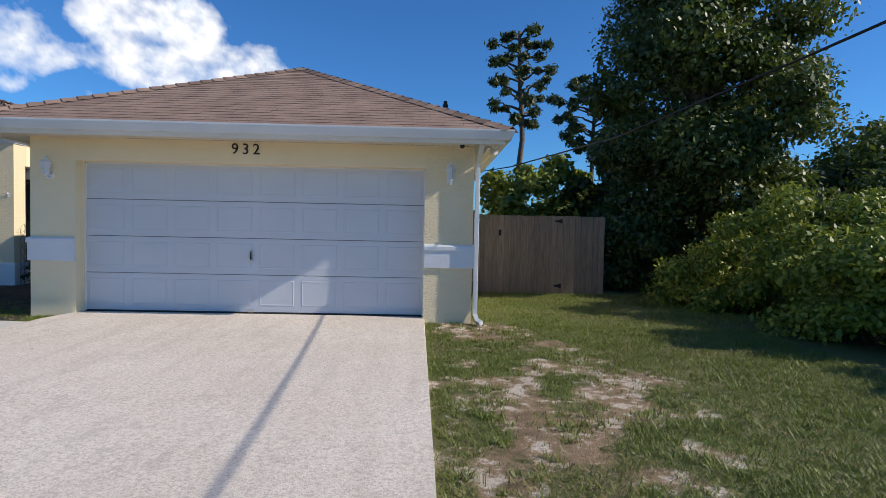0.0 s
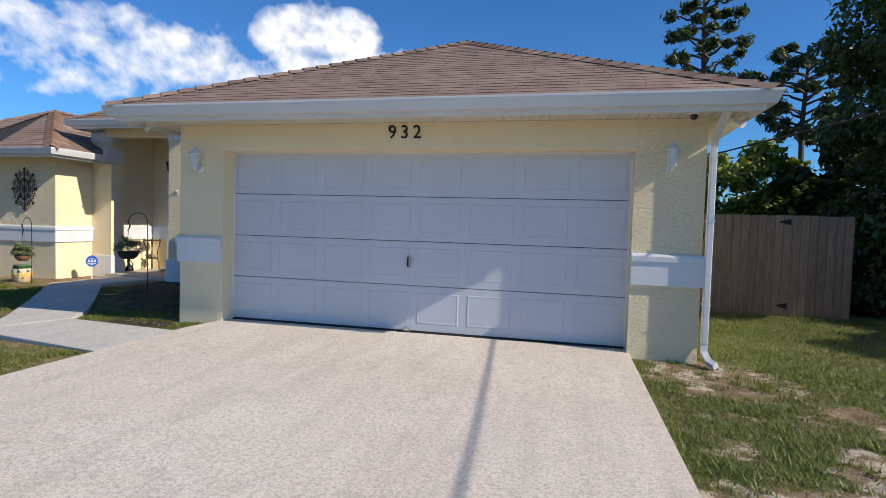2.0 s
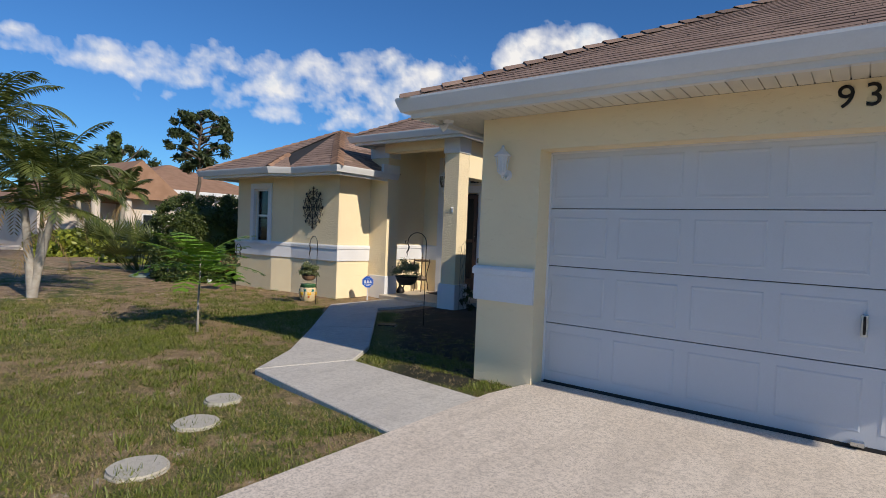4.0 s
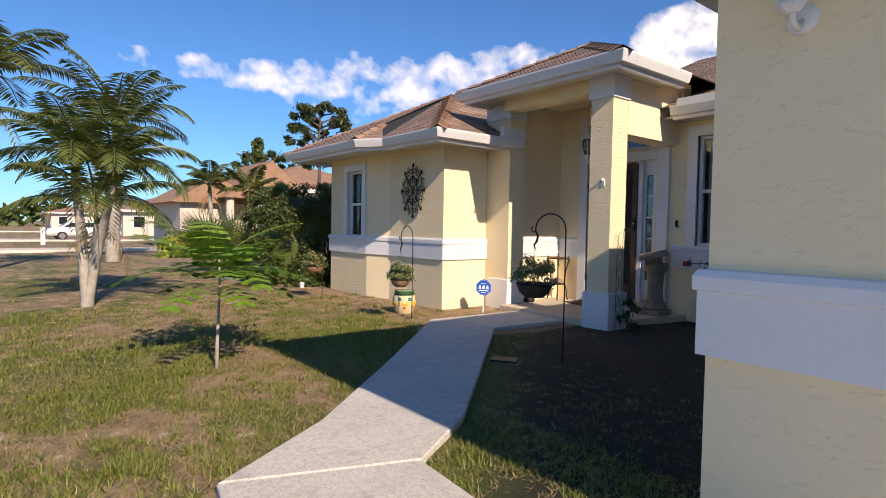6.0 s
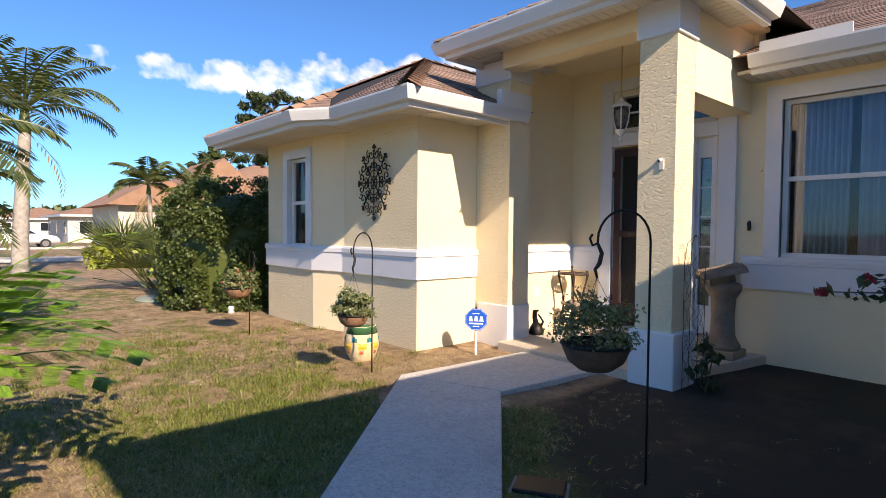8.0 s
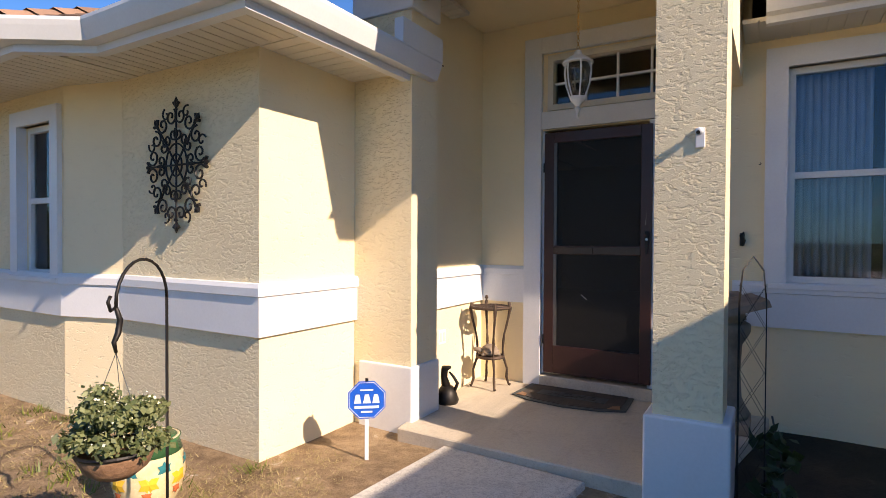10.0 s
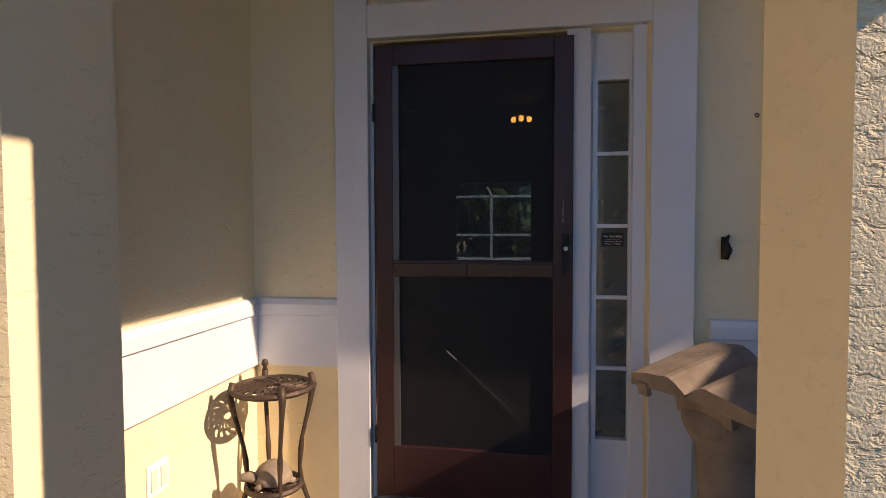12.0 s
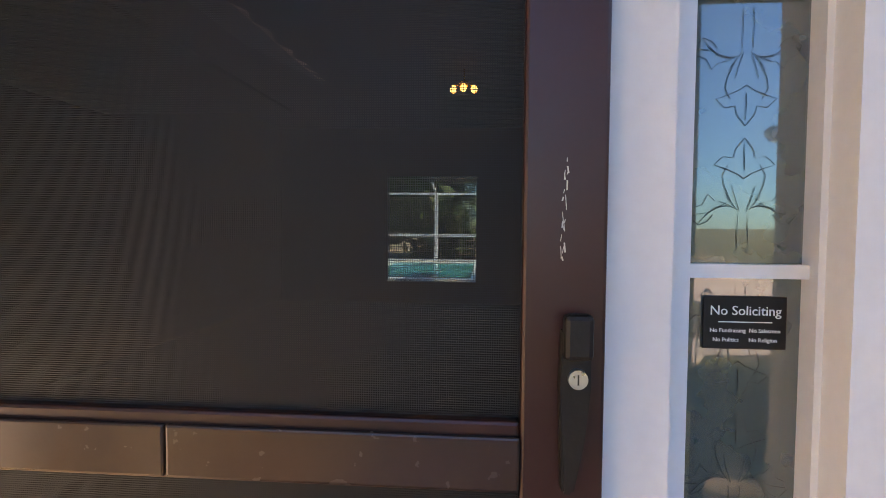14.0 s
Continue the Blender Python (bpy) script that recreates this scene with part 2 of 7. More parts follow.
M_BLACK = surface("black_iron", (0.018, 0.016, 0.015), (0.03, 0.026, 0.024), 6.0, 0.5, 0.6, bumpy=0.2)
M_RUST = surface("brown_iron", (0.055, 0.035, 0.025), (0.10, 0.065, 0.045), 9.0, 0.6, 0.5, bumpy=0.3)
M_BRONZE = surface("dark_brown_frame", (0.038, 0.012, 0.011), (0.052, 0.017, 0.015), 4.0, 0.35, 0.1, bumpy=0.05)
M_SCREEN = screen_material()
M_GLASS = glass_material("window_glass", (0.82, 0.88, 0.92))
M_ETCHED = frosted_material()
# lighter than the frame brown: the reflected porch floor is put into the colour
M_RAILBAR = surface("brown_rail_reflection", (0.048, 0.026, 0.020), (0.066, 0.038, 0.030), 3.0, 0.24, 0.2, bumpy=0.05)
M_CURTAIN = surface("pale_blue_curtain", (0.50, 0.52, 0.58), (0.62, 0.64, 0.70), 5.0, 0.9, bumpy=0.1)
# near-black albedo stands in for the lack of light indoors
M_ROOM_SHADE = surface("interior_shade_colour", (0.024, 0.022, 0.02), (0.03, 0.028, 0.025), 2.0, 0.85)
# tint added to dim the bright view through the pane
M_DIMGLASS = glass_material("view_dimming_glass", (0.48, 0.56, 0.56))
M_BUTT = surface("shingle_edge", (0.10, 0.07, 0.055), (0.15, 0.105, 0.082), 4.0, 0.95)
M_ETCHLINE = surface("etched_line", (0.03, 0.04, 0.037), (0.04, 0.05, 0.047), 4.0, 0.6)
M_FENCE = wood_material("weathered_fence_wood", (0.15, 0.105, 0.07), (0.29, 0.215, 0.15))
M_BARK = surface("grey_brown_bark", (0.07, 0.055, 0.042), (0.15, 0.12, 0.095), 8.0, 0.95, fine=30.0, bumpy=0.8)
M_PALMBARK = surface("pale_palm_bark", (0.26, 0.23, 0.19), (0.42, 0.39, 0.34), 9.0, 0.9, fine=26.0, bumpy=0.6)
M_LEAF_DARK = leaf_material("dark_oak_leaf", (0.03, 0.055, 0.012), (0.11, 0.145, 0.034))
M_LEAF_SHRUB = leaf_material("shrub_leaf", (0.10, 0.145, 0.016), (0.35, 0.38, 0.05))
M_LEAF_PINE = leaf_material("pine_needle", (0.035, 0.055, 0.02), (0.085, 0.11, 0.04))
M_LEAF_PALM = leaf_material("palm_leaf", (0.05, 0.075, 0.02), (0.16, 0.19, 0.05), 0.4)
M_LEAF_BRIGHT = leaf_material("bright_feathery_leaf", (0.08, 0.19, 0.015), (0.22, 0.38, 0.04))
M_LEAF_BASKET = leaf_material("basket_leaf", (0.08, 0.11, 0.04), (0.27, 0.29, 0.13))
M_LEAF_ROSE = leaf_material("dark_rose_leaf", (0.015, 0.03, 0.012), (0.05, 0.07, 0.03))
M_DRYFROND = leaf_material("dry_frond", (0.22, 0.14, 0.06), (0.36, 0.25, 0.12))
M_BLADE = leaf_material("grass_blade", (0.085, 0.122, 0.013), (0.26, 0.285, 0.055))
M_STRAW = leaf_material("dry_grass_blade", (0.27, 0.195, 0.09), (0.52, 0.40, 0.21))
M_PETAL = surface("red_petal", (0.35, 0.02, 0.03), (0.5, 0.05, 0.06), 9.0, 0.6)
M_PETAL_W = surface("cream_petal", (0.70, 0.66, 0.45), (0.78, 0.74, 0.55), 9.0, 0.6)
M_POTBROWN = surface("dark_brown_basket", (0.06, 0.04, 0.03), (0.12, 0.075, 0.05), 14.0, 0.9, bumpy=0.6)
M_COCO = surface("coco_fibre", (0.20, 0.10, 0.05), (0.32, 0.18, 0.10), 25.0, 0.95, bumpy=0.9)
M_SIGNBLUE = surface("blue_enamel", (0.005, 0.09, 0.52), (0.005, 0.11, 0.56), 3.0, 0.35, bumpy=0.0)
M_SIGNWHITE = surface("white_print", (0.80, 0.80, 0.80), (0.76, 0.76, 0.76), 3.0, 0.5, bumpy=0.0)
M_TRACK = surface("grey_aluminium", (0.10, 0.10, 0.105), (0.14, 0.14, 0.14), 5.0, 0.4, 0.6)
M_CARVED = surface("carved_stone", (0.14, 0.105, 0.078), (0.22, 0.17, 0.125), 9.0, 0.9)
M_BRASS = surface("brass", (0.65, 0.42, 0.12), (0.72, 0.48, 0.16), 6.0, 0.25, 0.9)
M_STEEL = surface("brushed_steel", (0.55, 0.55, 0.55), (0.62, 0.62, 0.6), 8.0, 0.3, 1.0)
M_SCULPT = surface("brown_cast_stone", (0.18, 0.135, 0.10), (0.32, 0.25, 0.185), 7.0, 0.9, fine=45.0, bumpy=0.6)
M_MAT = surface("charcoal_mat", (0.045, 0.037, 0.033), (0.075, 0.06, 0.05), 9.0, 0.95, fine=200.0, bumpy=0.6)
M_MATEDGE = surface("grey_green_mat_edge", (0.05, 0.06, 0.06), (0.08, 0.09, 0.09), 9.0, 0.9, bumpy=0.3)
M_NEIGHBOUR = surface("beige_house_paint", (0.60, 0.52, 0.44), (0.66, 0.58, 0.50), 1.0, 0.85)
M_CARWHITE = surface("white_car_paint", (0.78, 0.79, 0.80), (0.75, 0.76, 0.77), 1.0, 0.2, coat=0.6, bumpy=0.0)
M_TYRE = surface("tyre_rubber", (0.02, 0.02, 0.02), (0.03, 0.03, 0.03), 8.0, 0.8)
M_DARKGLASS = surface("tinted_glass", (0.015, 0.018, 0.02), (0.02, 0.024, 0.026), 2.0, 0.08, bumpy=0.0)
M_POOL = surface("pool_water", (0.03, 0.42, 0.46), (0.05, 0.50, 0.54), 1.0, 0.08, bumpy=0.05)
M_BULB = glow_material("warm_bulb", (1.0, 0.50, 0.12), 1.4)
M_COVER = surface("grey_green_lid", (0.20, 0.24, 0.19), (0.27, 0.31, 0.25), 4.0, 0.85, bumpy=0.3)
M_PENDANTGLASS = glass_material("seeded_lamp_glass", (0.66, 0.66, 0.62), 0.25)
M_FROST = surface("frosted_lamp_glass", (0.62, 0.66, 0.68), (0.70, 0.73, 0.75), 4.0, 0.3, bumpy=0.0)

# ---- mesh helpers ----


def part(name, bm, mat, parent=None, label="", smooth=False):
    """Links a bmesh as one mesh object, under a thing or part."""
    me = bpy.data.meshes.new(name)
    bmesh.ops.recalc_face_normals(bm, faces=bm.faces)
    bm.to_mesh(me)
    bm.free()
    me.materials.append(mat)
    if smooth:
        me.polygons.foreach_set("use_smooth", [True] * len(me.polygons))
    ob = new(name, me)
    if parent:
        ob.parent = parent
    if label:
        ob["label"] = label
    return ob


def structure(name, bm, mat, label, category, smooth=False):
    return tagged(part(name, bm, mat, None, "", smooth), label, category, kind="structure")


def thing(name, at, label, category, rz=0.0, group="", kind=""):
    ob = new(name)
    ob.empty_display_size = 0.1
    ob.matrix_basis = pose(*at, 0, 0, rz)
    return tagged(ob, label, category, group, kind)


def box(bm, x0, x1, y0, y1, z0, z1):
    v = [bm.verts.new((x, y, z)) for z in (z0, z1) for x, y in ((x0, y0), (x1, y0), (x1, y1), (x0, y1))]
    for f in ((3, 2, 1, 0), (4, 5, 6, 7), (0, 1, 5, 4), (1, 2, 6, 5), (2, 3, 7, 6), (3, 0, 4, 7)):
        bm.faces.new([v[i] for i in f])
    return bm


def boxes(*rows):
    bm = bmesh.new()
    for r in rows:
        box(bm, *r)
    return bm


def rbox(x0, x1, y0, y1, z0, z1, r=0.006):
    bm = box(bmesh.new(), x0, x1, y0, y1, z0, z1)
    bmesh.ops.bevel(bm, geom=bm.edges[:], offset=r, segments=2, affect="EDGES", profile=0.5)
    return bm


def prism(bm, pts, z0, z1):
    """An upright prism over a plan polygon given anticlockwise."""
    lo, hi = [bm.verts.new((x, y, z0)) for x, y in pts], [bm.verts.new((x, y, z1)) for x, y in pts]
    bm.faces.new(lo[::-1])
    bm.faces.new(hi)
    for i in range(len(pts)):
        j = (i + 1) % len(pts)
        bm.faces.new((lo[i], lo[j], hi[j], hi[i]))
    return bm


def tube(bm, pts, r, sides=6, cap=True):
    """A round bar through points; r is one radius or one for each point."""
    pts = [Vector(p) for p in pts]
    rr = r if isinstance(r, (list, tuple)) else [r] * len(pts)
    rings, side = [], None
    for i, p in enumerate(pts):
        d = (pts[min(i + 1, len(pts) - 1)] - pts[max(i - 1, 0)]).normalized()
        if side is None:
            side = d.orthogonal().normalized()
        side = (side - d * side.dot(d)).normalized()
        up = d.cross(side)
        rings.append([bm.verts.new(p + rr[i] * (math.cos(a) * side + math.sin(a) * up)) for a in (2 * math.pi * k / sides for k in range(sides))])
    for a, b in zip(rings, rings[1:]):
        for k in range(sides):
            bm.faces.new((a[k], a[(k + 1) % sides], b[(k + 1) % sides], b[k]))
    if cap:
        bm.faces.new(rings[0][::-1])
        bm.faces.new(rings[-1])
    return bm


def lathe(bm, profile, n=20, at=(0, 0, 0)):
    """Turns a profile of (radius, height) round the z axis."""
    rings = []
    for r, z in profile:
        rings.append([bm.verts.new((at[0] + r * math.cos(2 * math.pi * k / n), at[1] + r * math.sin(2 * math.pi * k / n), at[2] + z)) for k in range(n)])
    for a, b in zip(rings, rings[1:]):
        for k in range(n):
            bm.faces.new((a[k], a[(k + 1) % n], b[(k + 1) % n], b[k]))
    if profile[0][0] > 1e-4:
        bm.faces.new(rings[0][::-1])
    if profile[-1][0] > 1e-4:
        bm.faces.new(rings[-1])
    return bm


def sweep(bm, path, profile, z=0.0):
    """A profile of (outward, height) swept along a plan line; outward is to the line's right."""
    pts = [Vector((x, y)) for x, y in path]
    rings = []
    for i, p in enumerate(pts):
        d0 = (p - pts[i - 1]).normalized() if i else (pts[1] - p).normalized()
        d1 = (pts[i + 1] - p).normalized() if i < len(pts) - 1 else d0
        n0, n1 = Vector((d0.y, -d0.x)), Vector((d1.y, -d1.x))
        nn = (n0 + n1).normalized()
        nn /= max(0.3, nn.dot(n0))
        rings.append([bm.verts.new((p.x + nn.x * o, p.y + nn.y * o, z + h)) for o, h in profile])
    k = len(profile)
    for a, b in zip(rings, rings[1:]):
        for j in range(k):
            bm.faces.new((a[j], b[j], b[(j + 1) % k], a[(j + 1) % k]))
    bm.faces.new(rings[0])
    bm.faces.new(rings[-1][::-1])
    return bm


def arc(c, r, a0, a1, n, plane="xz"):
    out = []
    for i in range(n + 1):
        a = radians(a0 + (a1 - a0) * i / n)
        u, v = r * math.cos(a), r * math.sin(a)
        out.append((c[0] + u, c[1], c[2] + v) if plane == "xz" else (c[0] + u, c[1] + v, c[2]))
    return out


def text_part(words, size, mat, parent, m, depth=0.002, name="lettering"):
    """Raised lettering in the built-in font, turned into a mesh; m is its pose under the parent."""
    cu = bpy.data.curves.new(name, "FONT")
    cu.body, cu.size, cu.extrude, cu.align_x, cu.align_y = words, size, depth, "CENTER", "CENTER"
    cu.resolution_u = 3
    tmp = bpy.data.objects.new("tmp", cu)
    me = bpy.data.meshes.new_from_object(tmp)
    bpy.data.objects.remove(tmp)
    me.materials.append(mat)
    ob = new(name, me)
    ob.parent = parent
    ob.matrix_basis = m
    return ob


def quads_mesh(name, verts, mat, parent=None, per=4):
    """One mesh of loose quads (or triangles) from an array of shape (n, per, 3)."""
    v = np.asarray(verts, dtype=np.float32)
    n = len(v)
    me = bpy.data.meshes.new(name)
    me.vertices.add(n * per)
    me.vertices.foreach_set("co", v.reshape(-1))
    me.loops.add(n * per)
    me.loops.foreach_set("vertex_index", np.arange(n * per, dtype=np.int32))
    me.polygons.add(n)
    me.polygons.foreach_set("loop_start", np.arange(0, n * per, per, dtype=np.int32))
    me.update(calc_edges=True)
    me.materials.append(mat)
    ob = new(name, me)
    if parent:
        ob.parent = parent
    return ob


RNG = np.random.default_rng(7)


def leaf_cloud(clumps, per, size, stretch=1.8, droop=0.2, shell=0.55):
    """Leaves round clump centres (x, y, z, radius): an array (n, 4, 3) of bent diamonds."""
    out = []
    for x, y, z, r in clumps:
        d = RNG.normal(size=(per, 3))
        d /= np.linalg.norm(d, axis=1, keepdims=True)
        rad = r * (shell + (1 - shell) * RNG.random((per, 1))) * (0.75 + 0.5 * RNG.random((per, 1)))
        c = np.array([x, y, z]) + d * rad * np.array([1, 1, 0.75])
        n = d + 0.9 * RNG.normal(size=(per, 3)) + np.array([0, 0, 0.6])
        n /= np.linalg.norm(n, axis=1, keepdims=True)
        a = np.cross(n, RNG.normal(size=(per, 3)))
        a /= np.linalg.norm(a, axis=1, keepdims=True) + 1e-9
        a[:, 2] -= droop
        b = np.cross(n, a)
        s = size * (0.6 + 0.8 * RNG.random((per, 1)))
        out.append(np.stack([c - a * s * stretch / 2, c + b * s * 0.5 - n * s * 0.08, c + a * s * stretch / 2, c - b * s * 0.5 - n * s * 0.08], 1))
    return np.concatenate(out)


# ---- levels ----
Y_G, Y_D = 8.04, 13.59  # garage front, door wall
GX0, GX1 = -5.02, 1.17  # garage corners
OX0, OX1, OZ = -4.40, 0.48, 2.135  # garage opening


def drive_z(y):
    return -0.010 * max(0.0, 8.24 - y)


def step(a, b, v):
    t = min(1.0, max(0.0, (v - a) / (b - a)))
    return t * t * (3 - 2 * t)


def lawn_z(x, y):
    z = -0.06 - 0.03 * step(-4.6, -6.5, x) - 0.010 * max(0.0, 8.0 - max(y, -20.0))
    z -= 0.10 * step(7.5, 12.5, y) * step(0.6, 1.6, x)
    z -= 0.25 * step(-18.0, -34.0, x)
    return z


def bed_shade(x, y):
    """1 in the mulched bed between the walk, the garage and the front window, where shade is painted."""
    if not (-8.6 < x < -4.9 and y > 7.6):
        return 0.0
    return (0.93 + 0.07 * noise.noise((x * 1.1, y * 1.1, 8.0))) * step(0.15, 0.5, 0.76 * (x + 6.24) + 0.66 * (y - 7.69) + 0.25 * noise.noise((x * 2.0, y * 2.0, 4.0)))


def patch(x, y):
    """How bare the lawn is, about 0 (grass) to 1 (sand)."""
    n = noise.noise((x * 0.55, y * 0.55, 3.1)) * 0.5 + noise.noise((x * 1.7, y * 1.7, 9.2)) * 0.35
    b = 0.05 + 0.55 * n
    if x > 0.3:
        edge = step(1.5, 0.5, abs(x - 1.35 - 0.10 * max(0.0, 7.6 - y))) * step(8.4, 7.4, y)
        b += 0.36 * edge + 0.45 * noise.noise((x * 2.6, y * 2.6, 21.0)) * edge - 0.30 * step(8.0, 10.0, y) + 0.25 * step(0.55, 0.0, abs(x - 1.1) - 0.2) * step(6.4, 7.4, y) * step(8.9, 8.2, y)
    if x < -6 and 10.0 < y < 12.2:
        b += 0.45 * step(9.9, 10.8, y)
    if x < -4.5:
        b += 0.24 + 0.10 * step(-7.0, -10.0, x)
    if -10.2 < x < -5.0 and y > 8.0 and x - y > -19.3:
        b -= 0.35
    return b

# ---- ground, paving ----


def spaced(fine0, fine1, d, far):
    mid = np.arange(fine0, fine1, d)
    out = [fine1]
    while out[-1] < far:
        out.append(out[-1] + max(d, (out[-1] - fine1) * 0.35 + d))
    lo = [fine0 - (v - fine1) for v in out[1:]][::-1]
    return np.concatenate([lo, mid, out])


def build_ground():
    xs, ys = spaced(-17.0, 7.5, 0.13, 900.0), spaced(-1.0, 14.5, 0.13, 900.0)
    verts, bare = [], []
    for y in ys:
        for x in xs:
            near = -17.1 < x < 7.6 and -1.1 < y < 14.6
            verts.append((x, y, lawn_z(x, y) + (0.012 * noise.noise((x * 2, y * 2, 0)) if near else 0)))
            bare.append(patch(x, y))
    w = len(xs)
    faces = [(j * w + i, j * w + i + 1, (j + 1) * w + i + 1, (j + 1) * w + i) for j in range(len(ys) - 1) for i in range(w - 1)]
    me = bpy.data.meshes.new("ground")
    me.from_pydata(verts, [], faces)
    at = me.attributes.new("bare", "FLOAT", "POINT")
    at.data.foreach_set("value", bare)
    at = me.attributes.new("sandy", "FLOAT", "POINT")
    at.data.foreach_set("value", [step(-1.0, 0.4, v[0]) for v in verts])
    # weight of the shade painted over the bed
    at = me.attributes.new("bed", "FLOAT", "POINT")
    at.data.foreach_set("value", [bed_shade(v[0], v[1]) for v in verts])
    me.materials.append(M_GROUND)
    me.polygons.foreach_set("use_smooth", [True] * len(me.polygons))
    return tagged(new("ground", me), "patchy green and straw-coloured lawn with bare sandy soil", "lawn", kind="structure")


build_ground()

DRIVE = [(1.10, -18.0), (0.62, 3.3), (0.50, 8.20), (-4.42, 8.20), (-4.54, 7.55), (-4.55, 6.35), (-4.58, 4.7), (-4.75, -18.0)]


def slab(pts, z_of, depth):
    bm = bmesh.new()
    c = pts if sum(a[0] * b[1] - b[0] * a[1] for a, b in zip(pts, pts[1:] + pts[:1])) > 0 else pts[::-1]
    prism(bm, c, 0, 1)
    for v in bm.verts:
        v.co.z = z_of(v.co.x, v.co.y) - (depth if v.co.z < 0.5 else 0)
    bmesh.ops.bevel(bm, geom=[e for e in bm.edges if e.calc_length() > 0.12], offset=0.008, segments=1, affect="EDGES")
    return bm


structure("driveway", slab(DRIVE, lambda x, y: drive_z(y), 0.14), M_DRIVE, "pale weathered concrete driveway sloping up to the garage", "driveway")
structure("pavement_threshold", boxes((OX0, OX1, 8.215, 8.6, -0.14, -0.012)), M_DRIVE, "concrete threshold strip under the garage door", "threshold")
walkway = thing("walkway", (0, 0, 0), "pale broom-finished concrete walkway of angled slabs leading to the porch", "walkway", kind="structure")
for pts in (
    [(-4.55, 6.37), (-4.57, 7.50), (-6.33, 7.67), (-6.69, 6.72)],
    [(-6.70, 6.73), (-6.34, 7.68), (-6.72, 8.30), (-7.57, 9.24), (-8.23, 8.68), (-7.18, 7.52)],
    [(-8.24, 8.69), (-7.58, 9.25), (-8.94, 10.74), (-9.84, 10.42)],
    [(-9.85, 10.43), (-8.94, 10.75), (-8.82, 11.93), (-9.76, 11.99)],
):
    part("paving_slab", slab(pts, lambda x, y: -0.045, 0.10), M_WALK, walkway)
structure("floor_porch", slab([(-10.14, 12.0), (-8.46, 11.95), (-8.20, 12.3), (-7.95, 13.6), (-10.32, 13.6)], lambda x, y: 0.0, 0.15), M_PORCH, "buff stained concrete porch slab with worn edges", "porch floor")

# ---- walls ----
structure("wall_garage_pier", boxes((OX1, GX1, Y_G, 8.26, -0.12, 2.45)), M_STUCCO, "pale yellow heavily textured stucco pier beside the garage door", "wall")
bm = bmesh.new()
prism(bm, [(GX0, -0.12), (OX0, -0.12), (OX0, OZ), (OX1, OZ), (OX1, 2.45), (GX0, 2.45)], Y_G, 8.26)
for v in bm.verts:
    v.co = Vector((v.co.x, v.co.z, v.co.y))
structure("wall_garage_front", bm, M_SMOOTH, "pale yellow textured stucco garage front with a wide opening", "wall")
structure("wall_garage_right", boxes((GX1 - 0.2, GX1, 8.262, 20.0, -0.35, 2.45)), M_STUCCO, "pale yellow stucco garage side wall", "wall")
structure("wall_garage_left", boxes((GX0, GX0 + 0.2, 8.262, Y_D, -0.2, 2.75)), M_STUCCO, "pale yellow stucco side wall facing the garden bed", "wall")
# unseen wall added behind the closed door, in the same near-black
structure("wall_garage_inside", boxes((GX0 + 0.2, GX1 - 0.2, 8.9, 9.0, -0.1, 2.45)), M_ROOM_SHADE, "unseen wall behind the garage door, coloured near-black for shade", "wall")

DX0, DX1, DZ0, DZ1 = -9.70, -8.47, 0.09, 2.25  # door unit
TX0, TX1, TZ0, TZ1 = -9.655, -8.48, 2.42, 2.90  # transom
WX0, WX1, WZ0, WZ1 = -7.86, -6.02, 0.99, 2.53  # front window
bm = boxes(
    (-10.55, DX0, Y_D, Y_D + 0.2, -0.2, 3.5), (DX0, DX1, Y_D, Y_D + 0.2, -0.2, DZ0), (DX0, DX1, Y_D, Y_D + 0.2, DZ1, TZ0),
    (DX0, TX0, Y_D, Y_D + 0.2, TZ0, TZ1), (TX1, DX1, Y_D, Y_D + 0.2, TZ0, TZ1), (DX0, DX1, Y_D, Y_D + 0.2, TZ1, 3.5),
    (DX1, -8.10, Y_D, Y_D + 0.2, -0.2, 3.3), (-8.10, WX0, Y_D, Y_D + 0.2, -0.2, 2.77), (WX0, WX1, Y_D, Y_D + 0.2, -0.2, WZ0), (WX0, WX1, Y_D, Y_D + 0.2, WZ1, 2.77), (WX1, GX0 + 0.25, Y_D, Y_D + 0.2, -0.2, 2.77))
structure("wall_front", bm, M_SMOOTH, "pale yellow stucco entrance wall with door and window openings", "wall")
structure("wall_nook", boxes((-10.62, -10.30, 12.5, Y_D, -0.15, 3.5)), M_SMOOTH, "pale yellow stucco side wall of the porch", "wall")



def half_smooth(ob, way):
    """The face towards the porch is trowelled smoother than the rest."""
    ob.data.materials.append(M_SMOOTH)
    for f in ob.data.polygons:
        f.material_index = 1 if f.normal.x * way > 0.9 else 0


pier = thing("porch_pier", (-10.38, 12.3, -0.1), "yellow stucco pier with a white painted foot beside the porch", "pier", kind="structure")
half_smooth(part("shaft", boxes((-0.26, 0.25, -0.15, 0.20, 0.0, 3.2)), M_STUCCO, pier), 1)
part("plinth", rbox(-0.20, 0.275, -0.175, 0.2, -0.03, 0.487, 0.01), M_WHITE, pier, "white painted plinth")
part("capital", rbox(-0.27, 0.275, -0.175, 0.2, 3.0, 3.24, 0.01), M_WHITE, pier, "white painted capital")

